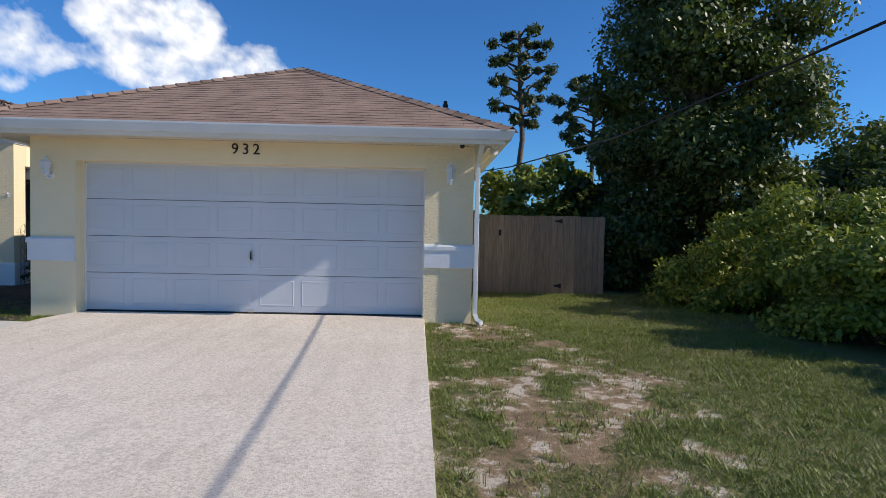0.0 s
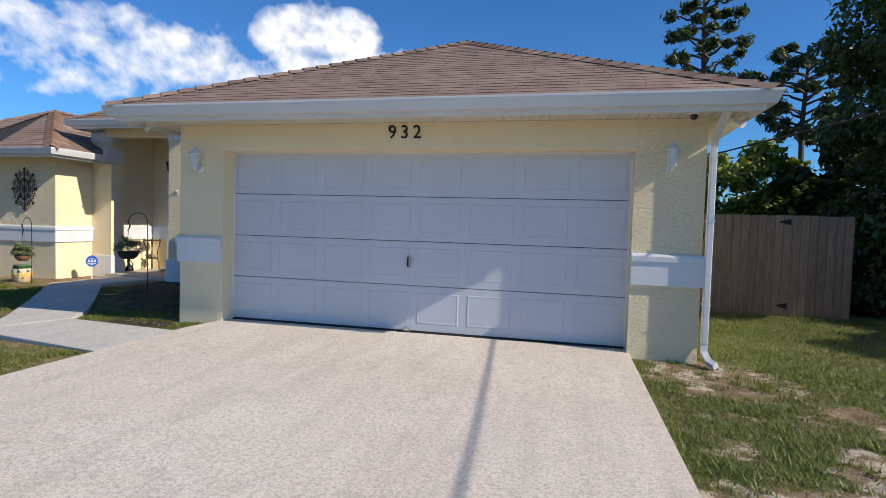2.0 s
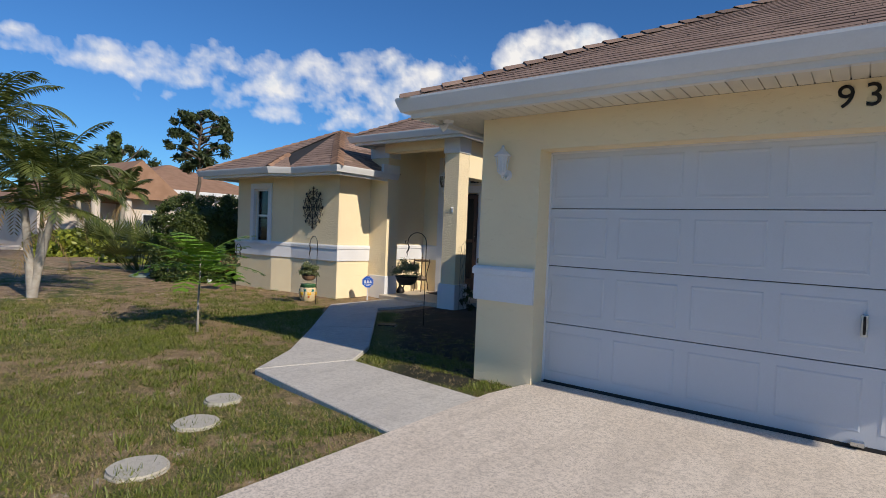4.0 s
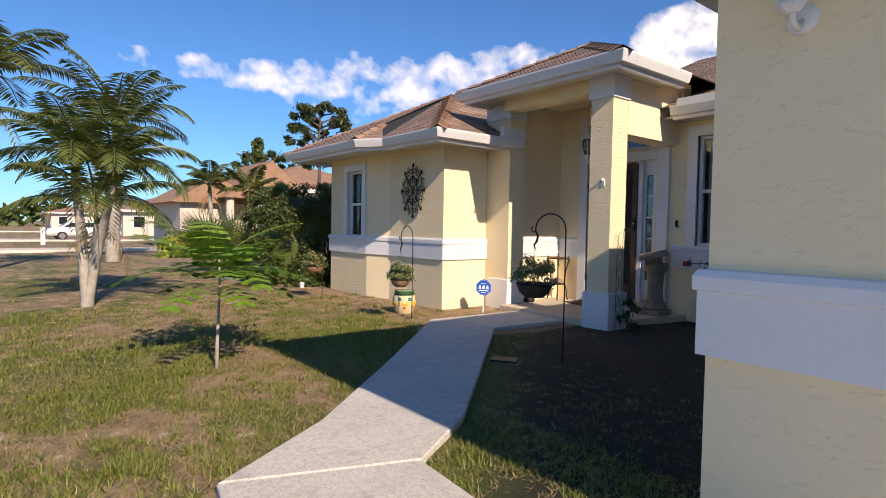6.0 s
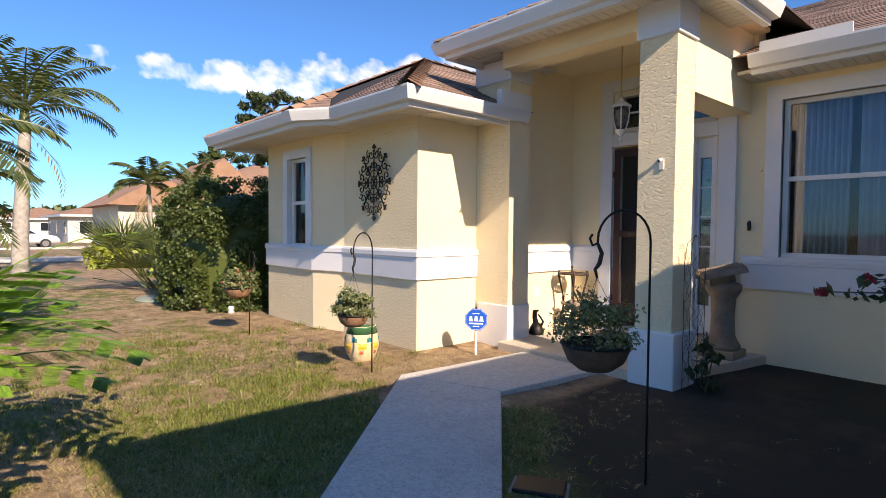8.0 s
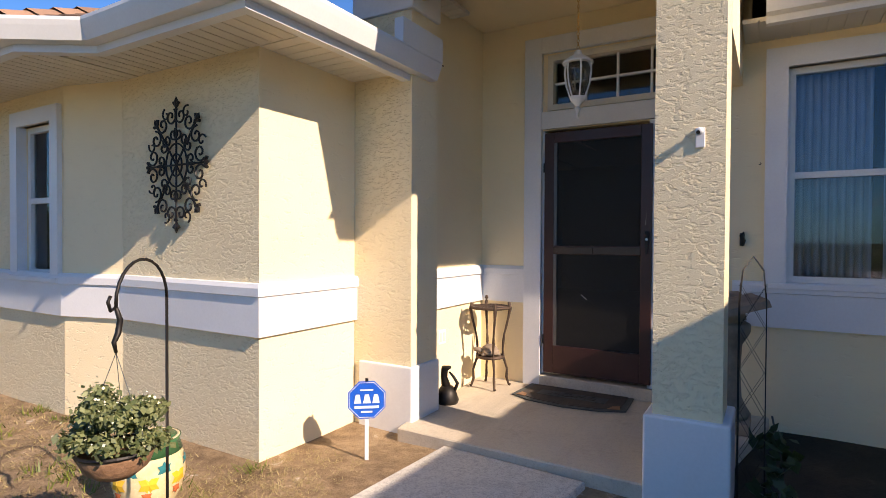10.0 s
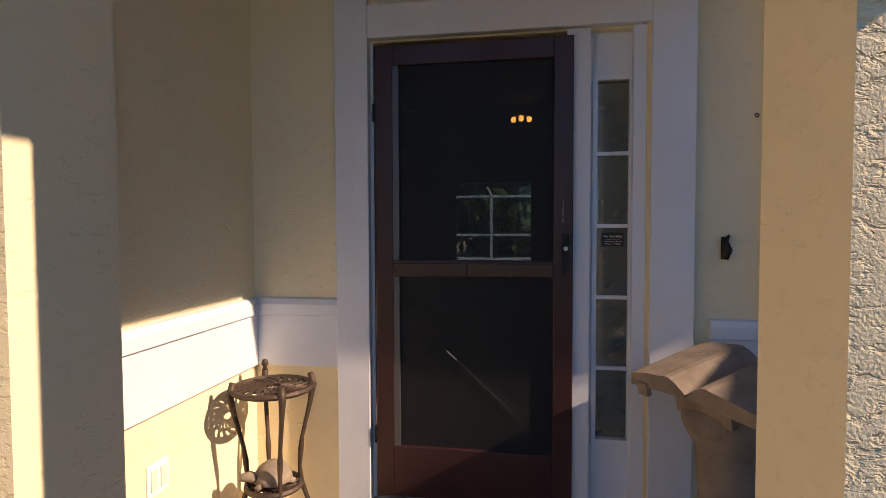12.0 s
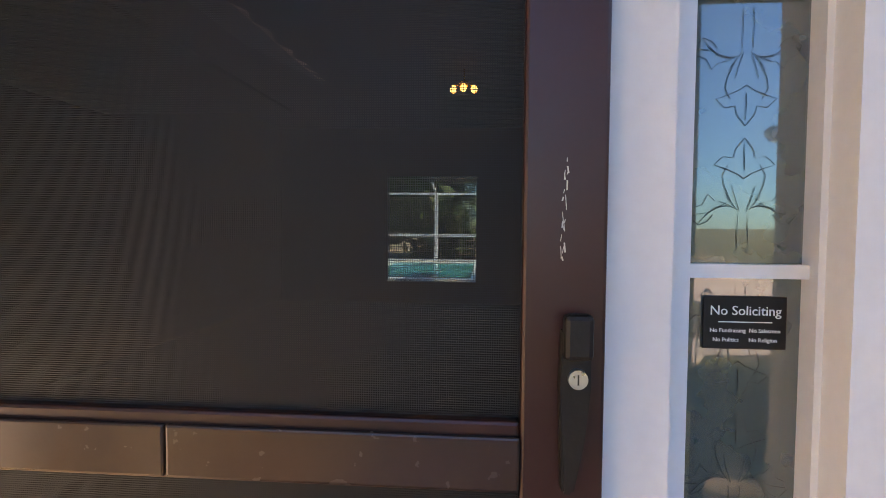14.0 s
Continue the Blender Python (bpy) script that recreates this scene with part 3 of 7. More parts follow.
BX0, BX1 = -13.35, -12.80  # bay window
BZ0, BZ1 = 0.98, 2.20
bm = boxes((-14.03, BX0, 11.10, 11.3, -0.25, 2.47), (BX1, -12.65, 11.10, 11.3, -0.25, 2.47), (BX0, BX1, 11.10, 11.3, -0.25, BZ0), (BX0, BX1, 11.10, 11.3, BZ1, 2.47))
structure("wall_bay_window", bm, M_STUCCO, "yellow stucco wall with a tall white-framed window", "wall")
bm = prism(bmesh.new(), [(-12.648, 11.10), (-12.12, 11.25), (-12.12, 11.45), (-12.648, 11.3)], -0.25, 2.47)
structure("wall_bay_facet", bm, M_SMOOTH, "short angled yellow stucco wall", "wall")
bm = prism(bmesh.new(), [(-12.118, 11.25), (-10.64, 11.25), (-10.64, 12.148), (-10.84, 12.148), (-10.84, 11.45), (-12.118, 11.45)], -0.25, 2.47)
corner = structure("wall_bay_corner", bm, M_STUCCO, "yellow stucco corner wall with heavy texture", "wall")
corner.data.materials.append(M_SMOOTH)
for f in corner.data.polygons:
    f.material_index = 1 if f.normal.x > 0.9 else 0
structure("wall_bay_left", boxes((-14.03, -13.83, 11.302, 18.0, -0.3, 2.47)), M_STUCCO, "yellow stucco side wall behind the hedge", "wall")
structure("wall_left_wing", boxes((-18.2, -14.035, 17.0, 17.2, -0.4, 2.4)), M_STUCCO, "yellow stucco wall of the rear wing", "wall")

# bands of white trim
BAND = [(0, 0.0), (0.028, 0.0), (0.028, 0.245), (0.042, 0.25), (0.042, 0.30), (0.028, 0.325), (0, 0.33)]
for name, path, z in (
    ("trim_bay", [(-14.03, 15.0), (-14.03, 11.10), (-12.65, 11.10), (-12.12, 11.25), (-10.64, 11.25), (-10.64, 12.148)], 0.685),
    ("trim_garage_left", [(GX0, 13.4), (GX0, Y_G), (OX0 - 0.004, Y_G)], 0.725),
    ("trim_garage_right", [(OX1 + 0.004, Y_G), (GX1, Y_G), (GX1, 18.0)], 0.728),
    ("trim_nook", [(-10.30, 12.502), (-10.30, Y_D), (-9.86, Y_D)], 0.725),
    ("trim_window_sill", [(-8.20, Y_D), (GX0 - 0.03, Y_D)], 0.665),
):
    path = path[::-1] if name == "trim_nook" else path
    b = sweep(bmesh.new(), path, BAND if name != "trim_nook" else [(-o, h) for o, h in BAND], z)
    structure(name, b, M_WHITE, "wide white painted stucco band across the wall", "wall trim")

# ---- porch column, beams, ceiling ----
column = thing("porch_column", (-8.315, 12.12, -0.09), "square stucco porch column with a white painted base and cap", "column", kind="structure")
half_smooth(part("shaft", boxes((-0.165, 0.165, -0.165, 0.165, 0.0, 3.1)), M_STUCCO, column), -1)
part("plinth", rbox(-0.205, 0.205, -0.205, 0.205, -0.05, 0.475, 0.012), M_WHITE, column, "white painted plinth with scuffed edges")
part("capital", rbox(-0.19, 0.19, -0.19, 0.19, 2.96, 3.28, 0.012), M_WHITE, column, "white painted cap")
structure("beam_front", boxes((-10.1, -8.49, 11.99, 12.25, 2.98, 3.22)), M_SMOOTH, "yellow stucco porch beam", "beam")
structure("beam_side", boxes((-8.48, -8.15, 12.29, Y_D - 0.002, 2.44, 3.22)), M_SMOOTH, "deep yellow stucco side beam between column and wall", "beam")
structure("ceiling_porch", boxes((-10.6, -8.0, 11.8, Y_D, 3.221, 3.26)), M_SMOOTH, "cream painted porch ceiling", "ceiling")

# ---- roofs ----


def shingles(polys, mat, name, label, course=0.145, tab=0.33, seed=1, single=0):
    """Courses of separate shingle tabs over planar slopes; each slope's first two points are its eave."""
    rng = random.Random(seed)
    quads, decks = [], bmesh.new()
    for poly in polys:
        p = [Vector(v) for v in poly]
        u = (p[1] - p[0]).normalized()
        nrm = (p[1] - p[0]).cross(p[2] - p[0]).normalized()
        if nrm.z < 0:
            nrm.negate()
        w = nrm.cross(u).normalized()
        if w.z < 0:
            w.negate()
        flat = [((q - p[0]).dot(u), (q - p[0]).dot(w)) for q in p]
        top = max(v for _, v in flat)
        decks.faces.new([decks.verts.new(q - nrm * 0.012) for q in p])

        def span(v):
            xs = []
            for (a, b), (c, d) in zip(flat, flat[1:] + flat[:1]):
                if (b - v) * (d - v) <= 0 and abs(b - d) > 1e-6:
                    xs.append(a + (c - a) * (v - b) / (d - b))
            return (min(xs), max(xs)) if len(xs) > 1 else (0.0, 0.0)

        v = 0.0
        while v < top - 0.01:
            v1 = min(top - 1e-4, v + course)
            (a0, b0), (a1, b1) = span(max(v, 1e-4)), span(v1)
            lo, hi = min(a0, a1), max(b0, b1)
            c = lo - rng.random() * tab
            while c < hi:
                c1 = c + tab * (0.6 + 0.8 * rng.random())
                e = c1 - 0.004
                l0, r0 = max(c, a0), min(e, b0)
                l1, r1 = max(c, a1), min(e, b1)
                if r0 > l0 or r1 > l1:
                    r0, r1 = max(r0, l0), max(r1, l1)
                    h = 0.005 + 0.004 * rng.random()
                    f = lambda s, t, k: p[0] + u * s + w * t + nrm * k
                    quads.append([f(l0, v - 0.01, h), f(r0, v - 0.01, h), f(r1, v1, 0.002), f(l1, v1, 0.002)])
                    quads.append([f(l0, v - 0.01, -0.004), f(r0, v - 0.01, -0.004), f(r0, v - 0.01, h), f(l0, v - 0.01, h)])
                c = c1
            v = v1
    roof = tagged(part(name, decks, M_SHADOWGAP), label, "roof", kind="structure")
    for i in range(0, 2 * single, 2):
        sh = quads_mesh("shingle", quads[i : i + 2], mat, roof)
        sh.data.materials.append(M_BUTT)
        sh.data.polygons[1].material_index = 1
    sh = quads_mesh("shingles", quads[2 * single :], mat, roof)
    sh.data.materials.append(M_BUTT)
    sh.data.polygons.foreach_set("material_index", [k % 2 for k in range(len(sh.data.polygons))])
    tagged(sh, kind="stuff")
    return roof


def ridge_caps(lines, mat, roof):
    bm = bmesh.new()
    for a, b in lines:
        a, b = Vector(a), Vector(b)
        n = max(2, int((b - a).length / 0.2))
        d = (b - a) / n
        side = d.cross(Vector((0, 0, 1))).normalized()
        for i in range(n):
            q = a + d * i
            e = q + d * 1.15
            v = [bm.verts.new(w) for w in (q - side * 0.13 + Vector((0, 0, -0.02)), q + Vector((0, 0, 0.05)), q + side * 0.13 + Vector((0, 0, -0.02)),
                                           e + side * 0.13 + Vector((0, 0, -0.035)), e + Vector((0, 0, 0.03)), e - side * 0.13 + Vector((0, 0, -0.035)))]
            bm.faces.new((v[0], v[1], v[4], v[5]))
            bm.faces.new((v[1], v[2], v[3], v[4]))
    return part("ridge_cap", bm, mat, roof)


GE = 2.585
gA, gB, gC, gD = (-5.58, 7.43, GE), (1.62, 7.43, GE), (-1.965, 11.05, 4.31), (-1.965, 20.0, 4.31)
roof = shingles([(gA, gB, gC), (gB, (1.62, 20, GE), gD, gC), ((-5.55, 20, GE), gA, gC, gD)], M_SHINGLE, "roof_garage", "brown asphalt shingle hip roof over the garage", seed=1, single=300)
ridge_caps([(gA, gC), (gB, gC), (gC, gD)], M_SHINGLE, roof)
BE = 2.57
b0, b1, b2, b3, b4 = (-14.6, 10.38, BE), (-11.86, 10.38, BE), (-11.45, 10.65, BE), (-10.06, 10.65, BE), (-10.06, 18.0, BE)
t0, t1 = (-12.35, 12.75, 3.72), (-12.35, 18.0, 3.72)
k1 = (-12.25, 11.15, 2.95)
roof = shingles([(b0, b1, k1, t0), (b1, b2, k1), (b2, b3, t0, k1), (b3, (-10.06, 12.45, BE), (-10.40, 12.45, BE + 0.171), (-10.40, 18.0, BE + 0.171), t1, t0), ((-14.6, 18.0, BE), b0, t0, t1)], M_SHINGLE, "roof_bay", "sunlit brown asphalt shingle hip roof over the bay", seed=2, single=160)
ridge_caps([(b0, t0), (b3, t0), (b1, k1), (t0, t1)], M_TAN_SHINGLE, roof)
PE = 3.26
p0, p1, p2, p3 = (-10.66, 11.48, PE), (-7.72, 11.48, PE), (-9.19, 12.85, 3.96), (-9.19, 18.5, 3.96)
roof = shingles([(p0, p1, p2), (p1, (-7.72, 18.5, PE), p3, p2), ((-10.66, 18.5, PE), p0, p2, p3)], M_SHINGLE, "roof_porch", "raised brown shingle hip roof over the porch", seed=3)
ridge_caps([(p0, p2), (p1, p2), (p2, p3)], M_SHINGLE, roof)
m0, m1 = (-8.14, 13.05, 2.88), (-4.9, 13.05, 2.88)
roof = shingles([(m0, m1, (-4.9, 18.4, 5.1), (-10.3, 18.4, 5.1), (-10.3, 14.0, 3.274), (-8.14, 14.0, 3.274)), ((-10.3, 25.0, 2.4), (-4.9, 25.0, 2.4), (-4.9, 18.4, 5.1), (-10.3, 18.4, 5.1))], M_SHINGLE, "roof_main", "brown asphalt shingle main roof slope", seed=4)
w0, w1 = (-18.6, 16.5, 2.42), (-14.0, 16.5, 2.42)
shingles([(w0, w1, (-14.0, 20.0, 4.0), (-17.0, 20.0, 4.0)), ((-18.6, 24, 2.42), w0, (-17, 20, 4.0), (-17, 24, 4.0))], M_TAN_SHINGLE, "roof_left_wing", "tan shingle roof of the rear wing", seed=5)

# gutters: fascia board and box gutter in one sweep
GUTTER = [(-0.05, -0.17), (-0.05, 0.0), (0.015, 0.0), (0.015, -0.08), (0.095, -0.08), (0.11, 0.0), (0.125, 0.005), (0.125, -0.015), (0.115, -0.045), (0.085, -0.12), (0.012, -0.125), (0.012, -0.17)]
for name, path, z, mat in (
    ("gutter_garage", [(-5.49, 13.2), (-5.49, 7.53), (1.52, 7.53), (1.52, 20.0)], GE + 0.0, M_GUTTER),
    ("gutter_bay", [(-14.5, 18.0), (-14.5, 10.48), (-11.88, 10.48), (-11.47, 10.75), (-10.16, 10.75), (-10.16, 12.40)], BE, M_GUTTER),
    ("gutter_porch", [(-10.56, 13.0), (-10.56, 11.58), (-7.82, 11.58), (-7.82, 13.02)], PE, M_GUTTER),
    ("gutter_main", [(-8.0, 13.14), (-5.45, 13.14)], 2.88, M_GUTTER),
    ("gutter_left_wing", [(-18.6, 16.55), (-14.1, 16.55)], 2.42, M_GUTTER),
):
    structure(name, sweep(bmesh.new(), path, GUTTER, z), mat, "white aluminium box gutter and fascia under the shingles", "gutter")


def soffit(name, x0, x1, y0, y1, z, across):
    """Narrow vinyl soffit boards with open joints, laid across the eave."""
    bm = bmesh.new()
    box(bm, x0, x1, y0, y1, z + 0.012, z + 0.03)
    a0, a1 = (x0, x1) if across == "y" else (y0, y1)
    a = a0
    while a < a1 - 0.02:
        e = min(a1, a + 0.098)
        if across == "y":
            box(bm, a + 0.004, e - 0.004, y0, y1, z, z + 0.0115)
        else:
            box(bm, x0, x1, a + 0.004, e - 0.004, z, z + 0.0115)
        a = e
    return structure(name, bm, M_SOFFIT, "cream slatted vinyl soffit under the eave", "soffit")


soffit("soffit_garage_front", -5.50, 1.50, 7.55, Y_G, 2.452, "y")
soffit("soffit_garage_right", GX1, 1.50, Y_G, 20.0, 2.452, "x")
soffit("soffit_garage_left", -5.50, GX0, Y_G, 13.2, 2.452, "x")
soffit("soffit_bay_front", -14.45, -11.9, 10.5, 11.26, 2.452, "y")
soffit("soffit_bay_middle", -11.898, -10.2, 10.77, 11.25, 2.456, "y")
soffit("soffit_bay_right", -10.64, -10.2, 11.25, 12.148, 2.452, "x")
soffit("soffit_porch_front", -10.52, -7.86, 11.60, 11.95, 3.15, "y")
soffit("soffit_porch_right", -8.15, -7.86, 11.95, 13.0, 3.152, "x")
soffit("soffit_porch_left", -10.52, -10.13, 11.95, 13.0, 3.148, "x")
soffit("soffit_main", -8.14, -5.2, 13.16, Y_D, 2.74, "y")
structure("ceiling_bay", boxes((-14.0, -10.7, 11.3, 18.0, 2.471, 2.5)), M_ROOM_SHADE, "plain ceiling over the bay", "ceiling")
structure("ceiling_house", boxes((-12.7, -4.9, Y_D + 0.2, 24.8, 3.1, 3.14)), M_ROOM_SHADE, "plain hall ceiling coloured near-black for dimness", "ceiling")
bm = prism(bmesh.new(), [(-10.25, 12.32), (-10.06, 12.32), (-10.06, 12.40), (-10.25, 12.40)], 2.60, 2.72)
box(bm, -10.10, -10.03, 11.9, 12.40, 2.57, 2.74)
structure("gutter_splash_guard", bm, M_GUTTER, "white metal splash guard on the gutter by the porch", "gutter")
box_bm = boxes((-7.9, -7.2, 13.02, 13.05, 2.86, 2.97))
structure("gutter_splash_guard_main", box_bm, M_GUTTER, "white metal splash guard on the gutter over the window", "gutter")

# ---- garage door ----
gd = thing("garage_door", (0, 0, 0), "white sectional steel garage door with raised panels, closed", "garage door", kind="structure")
secs = [0.012, 0.555, 1.085, 1.615, OZ + 0.02]
for i in range(4):
    z0, z1 = secs[i] + 0.004, secs[i + 1] - 0.004
    sec = part("door_section", boxes((OX0 - 0.02, OX1 + 0.02, 8.268, 8.31, z0, z1)), M_GARAGE, gd)
    nx = 8
    wx = (OX1 - OX0) / nx
    bm = bmesh.new()
    for k in range(nx):
        x0, x1 = OX0 + wx * k + 0.05, OX0 + wx * (k + 1) - 0.05
        a, b = z0 + 0.085, z1 - 0.075
        ring = [(x0, a), (x1, a), (x1, b), (x0, b)]
        o = [bm.verts.new((x, 8.2678, z)) for x, z in ring]
        m_ = [bm.verts.new((x + sx * 0.012, 8.2640, z + sz * 0.012)) for (x, z), (sx, sz) in zip(ring, ((1, 1), (-1, 1), (-1, -1), (1, -1)))]
        q = [bm.verts.new((x + sx * 0.030, 8.2665, z + sz * 0.030)) for (x, z), (sx, sz) in zip(ring, ((1, 1), (-1, 1), (-1, -1), (1, -1)))]
        for r0, r1 in ((o, m_), (m_, q)):
            for j in range(4):
                bm.faces.new((r0[j], r0[(j + 1) % 4], r1[(j + 1) % 4], r1[j]))
        bm.faces.new(q)
    part("raised_panels", bm, M_GARAGE, sec)
part("bottom_seal", boxes((OX0, OX1, 8.262, 8.32, -0.012, 0.014)), M_SHADOWGAP, gd, "black rubber seal")
part("backing", boxes((OX0 - 0.05, OX1 + 0.05, 8.315, 8.33, -0.01, OZ + 0.05)), M_SHADOWGAP, gd)
hd = part("lock_handle", rbox(-2.04, -2.00, 8.235, 8.268, 0.76, 0.91, 0.006), M_STEEL, gd, "small steel lift handle")
part("grip", tube(bmesh.new(), [(-2.02, 8.23, 0.78), (-2.02, 8.205, 0.81), (-2.02, 8.205, 0.87), (-2.02, 8.23, 0.895)], 0.008), M_BLACK, hd, "dark handle grip")
part("foot_latch", rbox(-2.06, -1.98, 8.225, 8.268, 0.012, 0.05, 0.006), M_STEEL, gd)
frame_bm = boxes((OX0, OX0 + 0.018, 8.255, 8.268, 0, OZ), (OX1 - 0.018, OX1, 8.255, 8.268, 0, OZ), (OX0, OX1, 8.255, 8.268, OZ - 0.018, OZ))
structure("trim_garage_door", frame_bm, M_WHITE, "slim white weather strip round the garage door", "door trim")

# ---- windows ----


def window(name, x0, x1, z0, z1, y, mullion, trim, label):
    w = thing(name, ((x0 + x1) / 2, y, z0), label, "window", kind="structure")
    hw, h = (x1 - x0) / 2, z1 - z0
    f = 0.045
    cells = [(-hw, hw)] if not mullion else [(-hw, -0.03), (0.03, hw)]
    part("window_frame", boxes((-hw, -hw + f, 0.05, 0.12, 0, h), (hw - f, hw, 0.05, 0.12, 0, h), (-hw + f, hw - f, 0.05, 0.12, 0, f), (-hw + f, hw - f, 0.05, 0.12, h - f, h)), M_GUTTER, w)
    if mullion:
        part("mullion", boxes((-0.03, 0.03, 0.045, 0.125, f, h - f)), M_GUTTER, w)
    for a, b in cells:
        a, b = max(a, -hw + f), min(b, hw - f)
        part("sash_rail", boxes((a, b, 0.04, 0.10, h * 0.5 - 0.022, h * 0.5 + 0.022)), M_GUTTER, w)
        for c, d in ((f, h * 0.5 - 0.022), (h * 0.5 + 0.022, h - f)):
            g = part("pane", boxes((a, b, 0.078, 0.082, c, d)), M_GLASS, w)
            g.visible_shadow = False
    t = trim
    part("casing", boxes((-hw - t, -hw, -0.035, 0.04, -0.02, h + t), (hw, hw + t, -0.035, 0.04, -0.02, h + t), (-hw, hw, -0.035, 0.04, h, h + t)), M_WHITE, w, "wide white painted surround")
    part("window_sill", rbox(-hw - t, hw + t, -0.05, 0.05, -0.045, -0.004, 0.006), M_WHITE, w)
    return w


window("window_1", BX0, BX1, BZ0, BZ1, 11.10, False, 0.12, "tall white-framed sash window with a wide surround")
window("window_2", WX0, WX1, WZ0, WZ1, Y_D, True, 0.14, "double white sash window with pale curtains behind the glass")


def curtain(name, x0, x1, y, z0, z1, waves, label):
    bm = bmesh.new()
    n = waves * 8
    lo, hi = [], []
    for i in range(n + 1):
        t = i / n
        d = 0.025 * math.sin(t * waves * 2 * math.pi) + 0.01 * noise.noise((t * 9, 1, 1))
        x = x0 + (x1 - x0) * t
        lo.append(bm.verts.new((x, y + d * 1.3, z0)))
        hi.append(bm.verts.new((x, y + d, z1)))
    for i in range(n):
        bm.faces.new((lo[i], lo[i + 1], hi[i + 1], hi[i]))
    ob = part(name, bm, M_CURTAIN, smooth=True)
    ob.modifiers.new("thick", "SOLIDIFY").thickness = 0.004
    return tagged(ob, label, "curtain")


curtain("curtain", WX0 + 0.05, -7.35, Y_D + 0.22, 0.8, 2.6, 9, "pale blue-grey gathered curtain hanging inside the window")
curtain("curtain", -7.28, WX1 - 0.05, Y_D + 0.24, 0.8, 2.6, 14, "pale blue-grey gathered curtain hanging inside the window")
curtain("curtain", BX0, BX1, 11.42, 0.9, 2.3, 6, "pale curtain hanging inside the bay window")

# ---- front door, sidelight, transom ----
surround = thing("trim_door", (0, Y_D, 0), "wide flat white painted surround of the entrance door", "door trim", kind="structure")
for r in ((-9.86, -9.70, -0.045, 0.0, 0.0, 3.06), (-8.45, -8.27, -0.045, 0.0, 0.0, 3.06), (-9.70, -8.45, -0.045, 0.0, 2.26, 2.41), (-9.70, -8.45, -0.045, 0.0, 2.92, 3.06)):
    part("board", rbox(*r[:4], r[4], r[5], 0.004), M_WHITE, surround)
part("jamb_bead", boxes((-8.466, -8.45, -0.03, 0.06, 0.1, 2.26)), M_YELLOWPAINT, surround, "yellow painted bead")
part("jamb", boxes((-8.80, -8.70, -0.02, 0.16, 0.10, 2.255), (-9.70, -9.685, 0.0, 0.16, 0.10, 2.255), (-8.52, -8.466, -0.02, 0.16, 0.10, 2.255)), M_WHITE, surround)
part("door_sill", rbox(-9.70, -8.45, -0.06, 0.18, 0.0, 0.10, 0.008), M_PORCH, surround, "low buff door sill")

sd = thing("door_1", (-9.220, 13.545, 0.13), "dark brown framed storm door with insect screens, closed", "screen door", kind="structure")
hw, H = 0.448, 2.09
stile, rail = 0.085, 0.10
part("stile", rbox(-hw, -hw + stile, 0.0, 0.035, 0, H, 0.004), M_BRONZE, sd)
part("stile", rbox(hw - stile, hw, 0.0, 0.035, 0, H, 0.004), M_BRONZE, sd)
part("top_rail", rbox(-hw + stile, hw - stile, 0.0, 0.035, H - 0.09, H, 0.004), M_BRONZE, sd)
part("middle_rail", rbox(-hw + stile, hw - stile, 0.004, 0.035, 1.035, 1.112, 0.004), M_BRONZE, sd)
# thin faces added over the rail carry its painted reflection
part("rail_face", rbox(-hw + stile, -0.02, -0.004, 0.004, 1.04, 1.098, 0.003), M_RAILBAR, sd, "lighter brown rail face standing in for a reflection")
part("rail_face", rbox(-0.018, hw - stile, -0.004, 0.004, 1.04, 1.098, 0.003), M_RAILBAR, sd, "lighter brown rail face standing in for a reflection")
bm = bmesh.new()
for k in range(22):
    zz = 1.385 - 0.0048 * k + 0.004 * math.sin(k * 5.1)
    xx = hw - 0.042 + 0.0018 * math.sin(k * 2.7) - 0.00018 * k
    tube(bm, [(xx, -0.0003, zz), (xx + 0.0012 * math.sin(k * 1.9), -0.0003, zz - 0.004 - 0.003 * (k % 3))], 0.0005 + 0.0005 * (k % 4 == 1), 4)
part("scratch", bm, M_SOFFIT, sd, "pale scratch through the paint")
part("bottom_rail", rbox(-hw + stile, hw - stile, 0.0, 0.035, 0, 0.24, 0.004), M_BRONZE, sd)
for a, b in ((0.24, 1.035), (1.112, H - 0.09)):
    part("insect_screen", boxes((-hw + stile - 0.005, hw - stile + 0.005, 0.017, 0.0185, a, b)), M_SCREEN, sd)
    part("slide_track", boxes((-hw + stile, -hw + stile + 0.028, 0.004, 0.016, a, b)), M_TRACK, sd, "grey aluminium screen track")
part("hinge_leaf", boxes((-hw - 0.008, -hw + 0.004, -0.006, 0.03, 0.25, 0.33), (-hw - 0.008, -hw + 0.004, -0.006, 0.03, 1.75, 1.83)), M_BLACK, sd)
bm = bmesh.new()
prism(bm, [(hw - 0.045, 1.05), (hw - 0.033, 1.05), (hw - 0.024, 1.10), (hw - 0.018, 1.16), (hw - 0.018, 1.215), (hw - 0.046, 1.215), (hw - 0.048, 1.16)], 0, 1)
for v in bm.verts:
    v.co = Vector((v.co.x, -0.024 * v.co.z, v.co.y))
bmesh.ops.bevel(bm, geom=bm.edges[:], offset=0.003, segments=2, affect="EDGES")
lock = part("latch", bm, M_BLACK, sd, "black pull latch with a key lock")
part("lever", rbox(hw - 0.047, hw - 0.019, -0.042, -0.022, 1.188, 1.232, 0.005), M_BLACK, lock)
bm = bmesh.new()
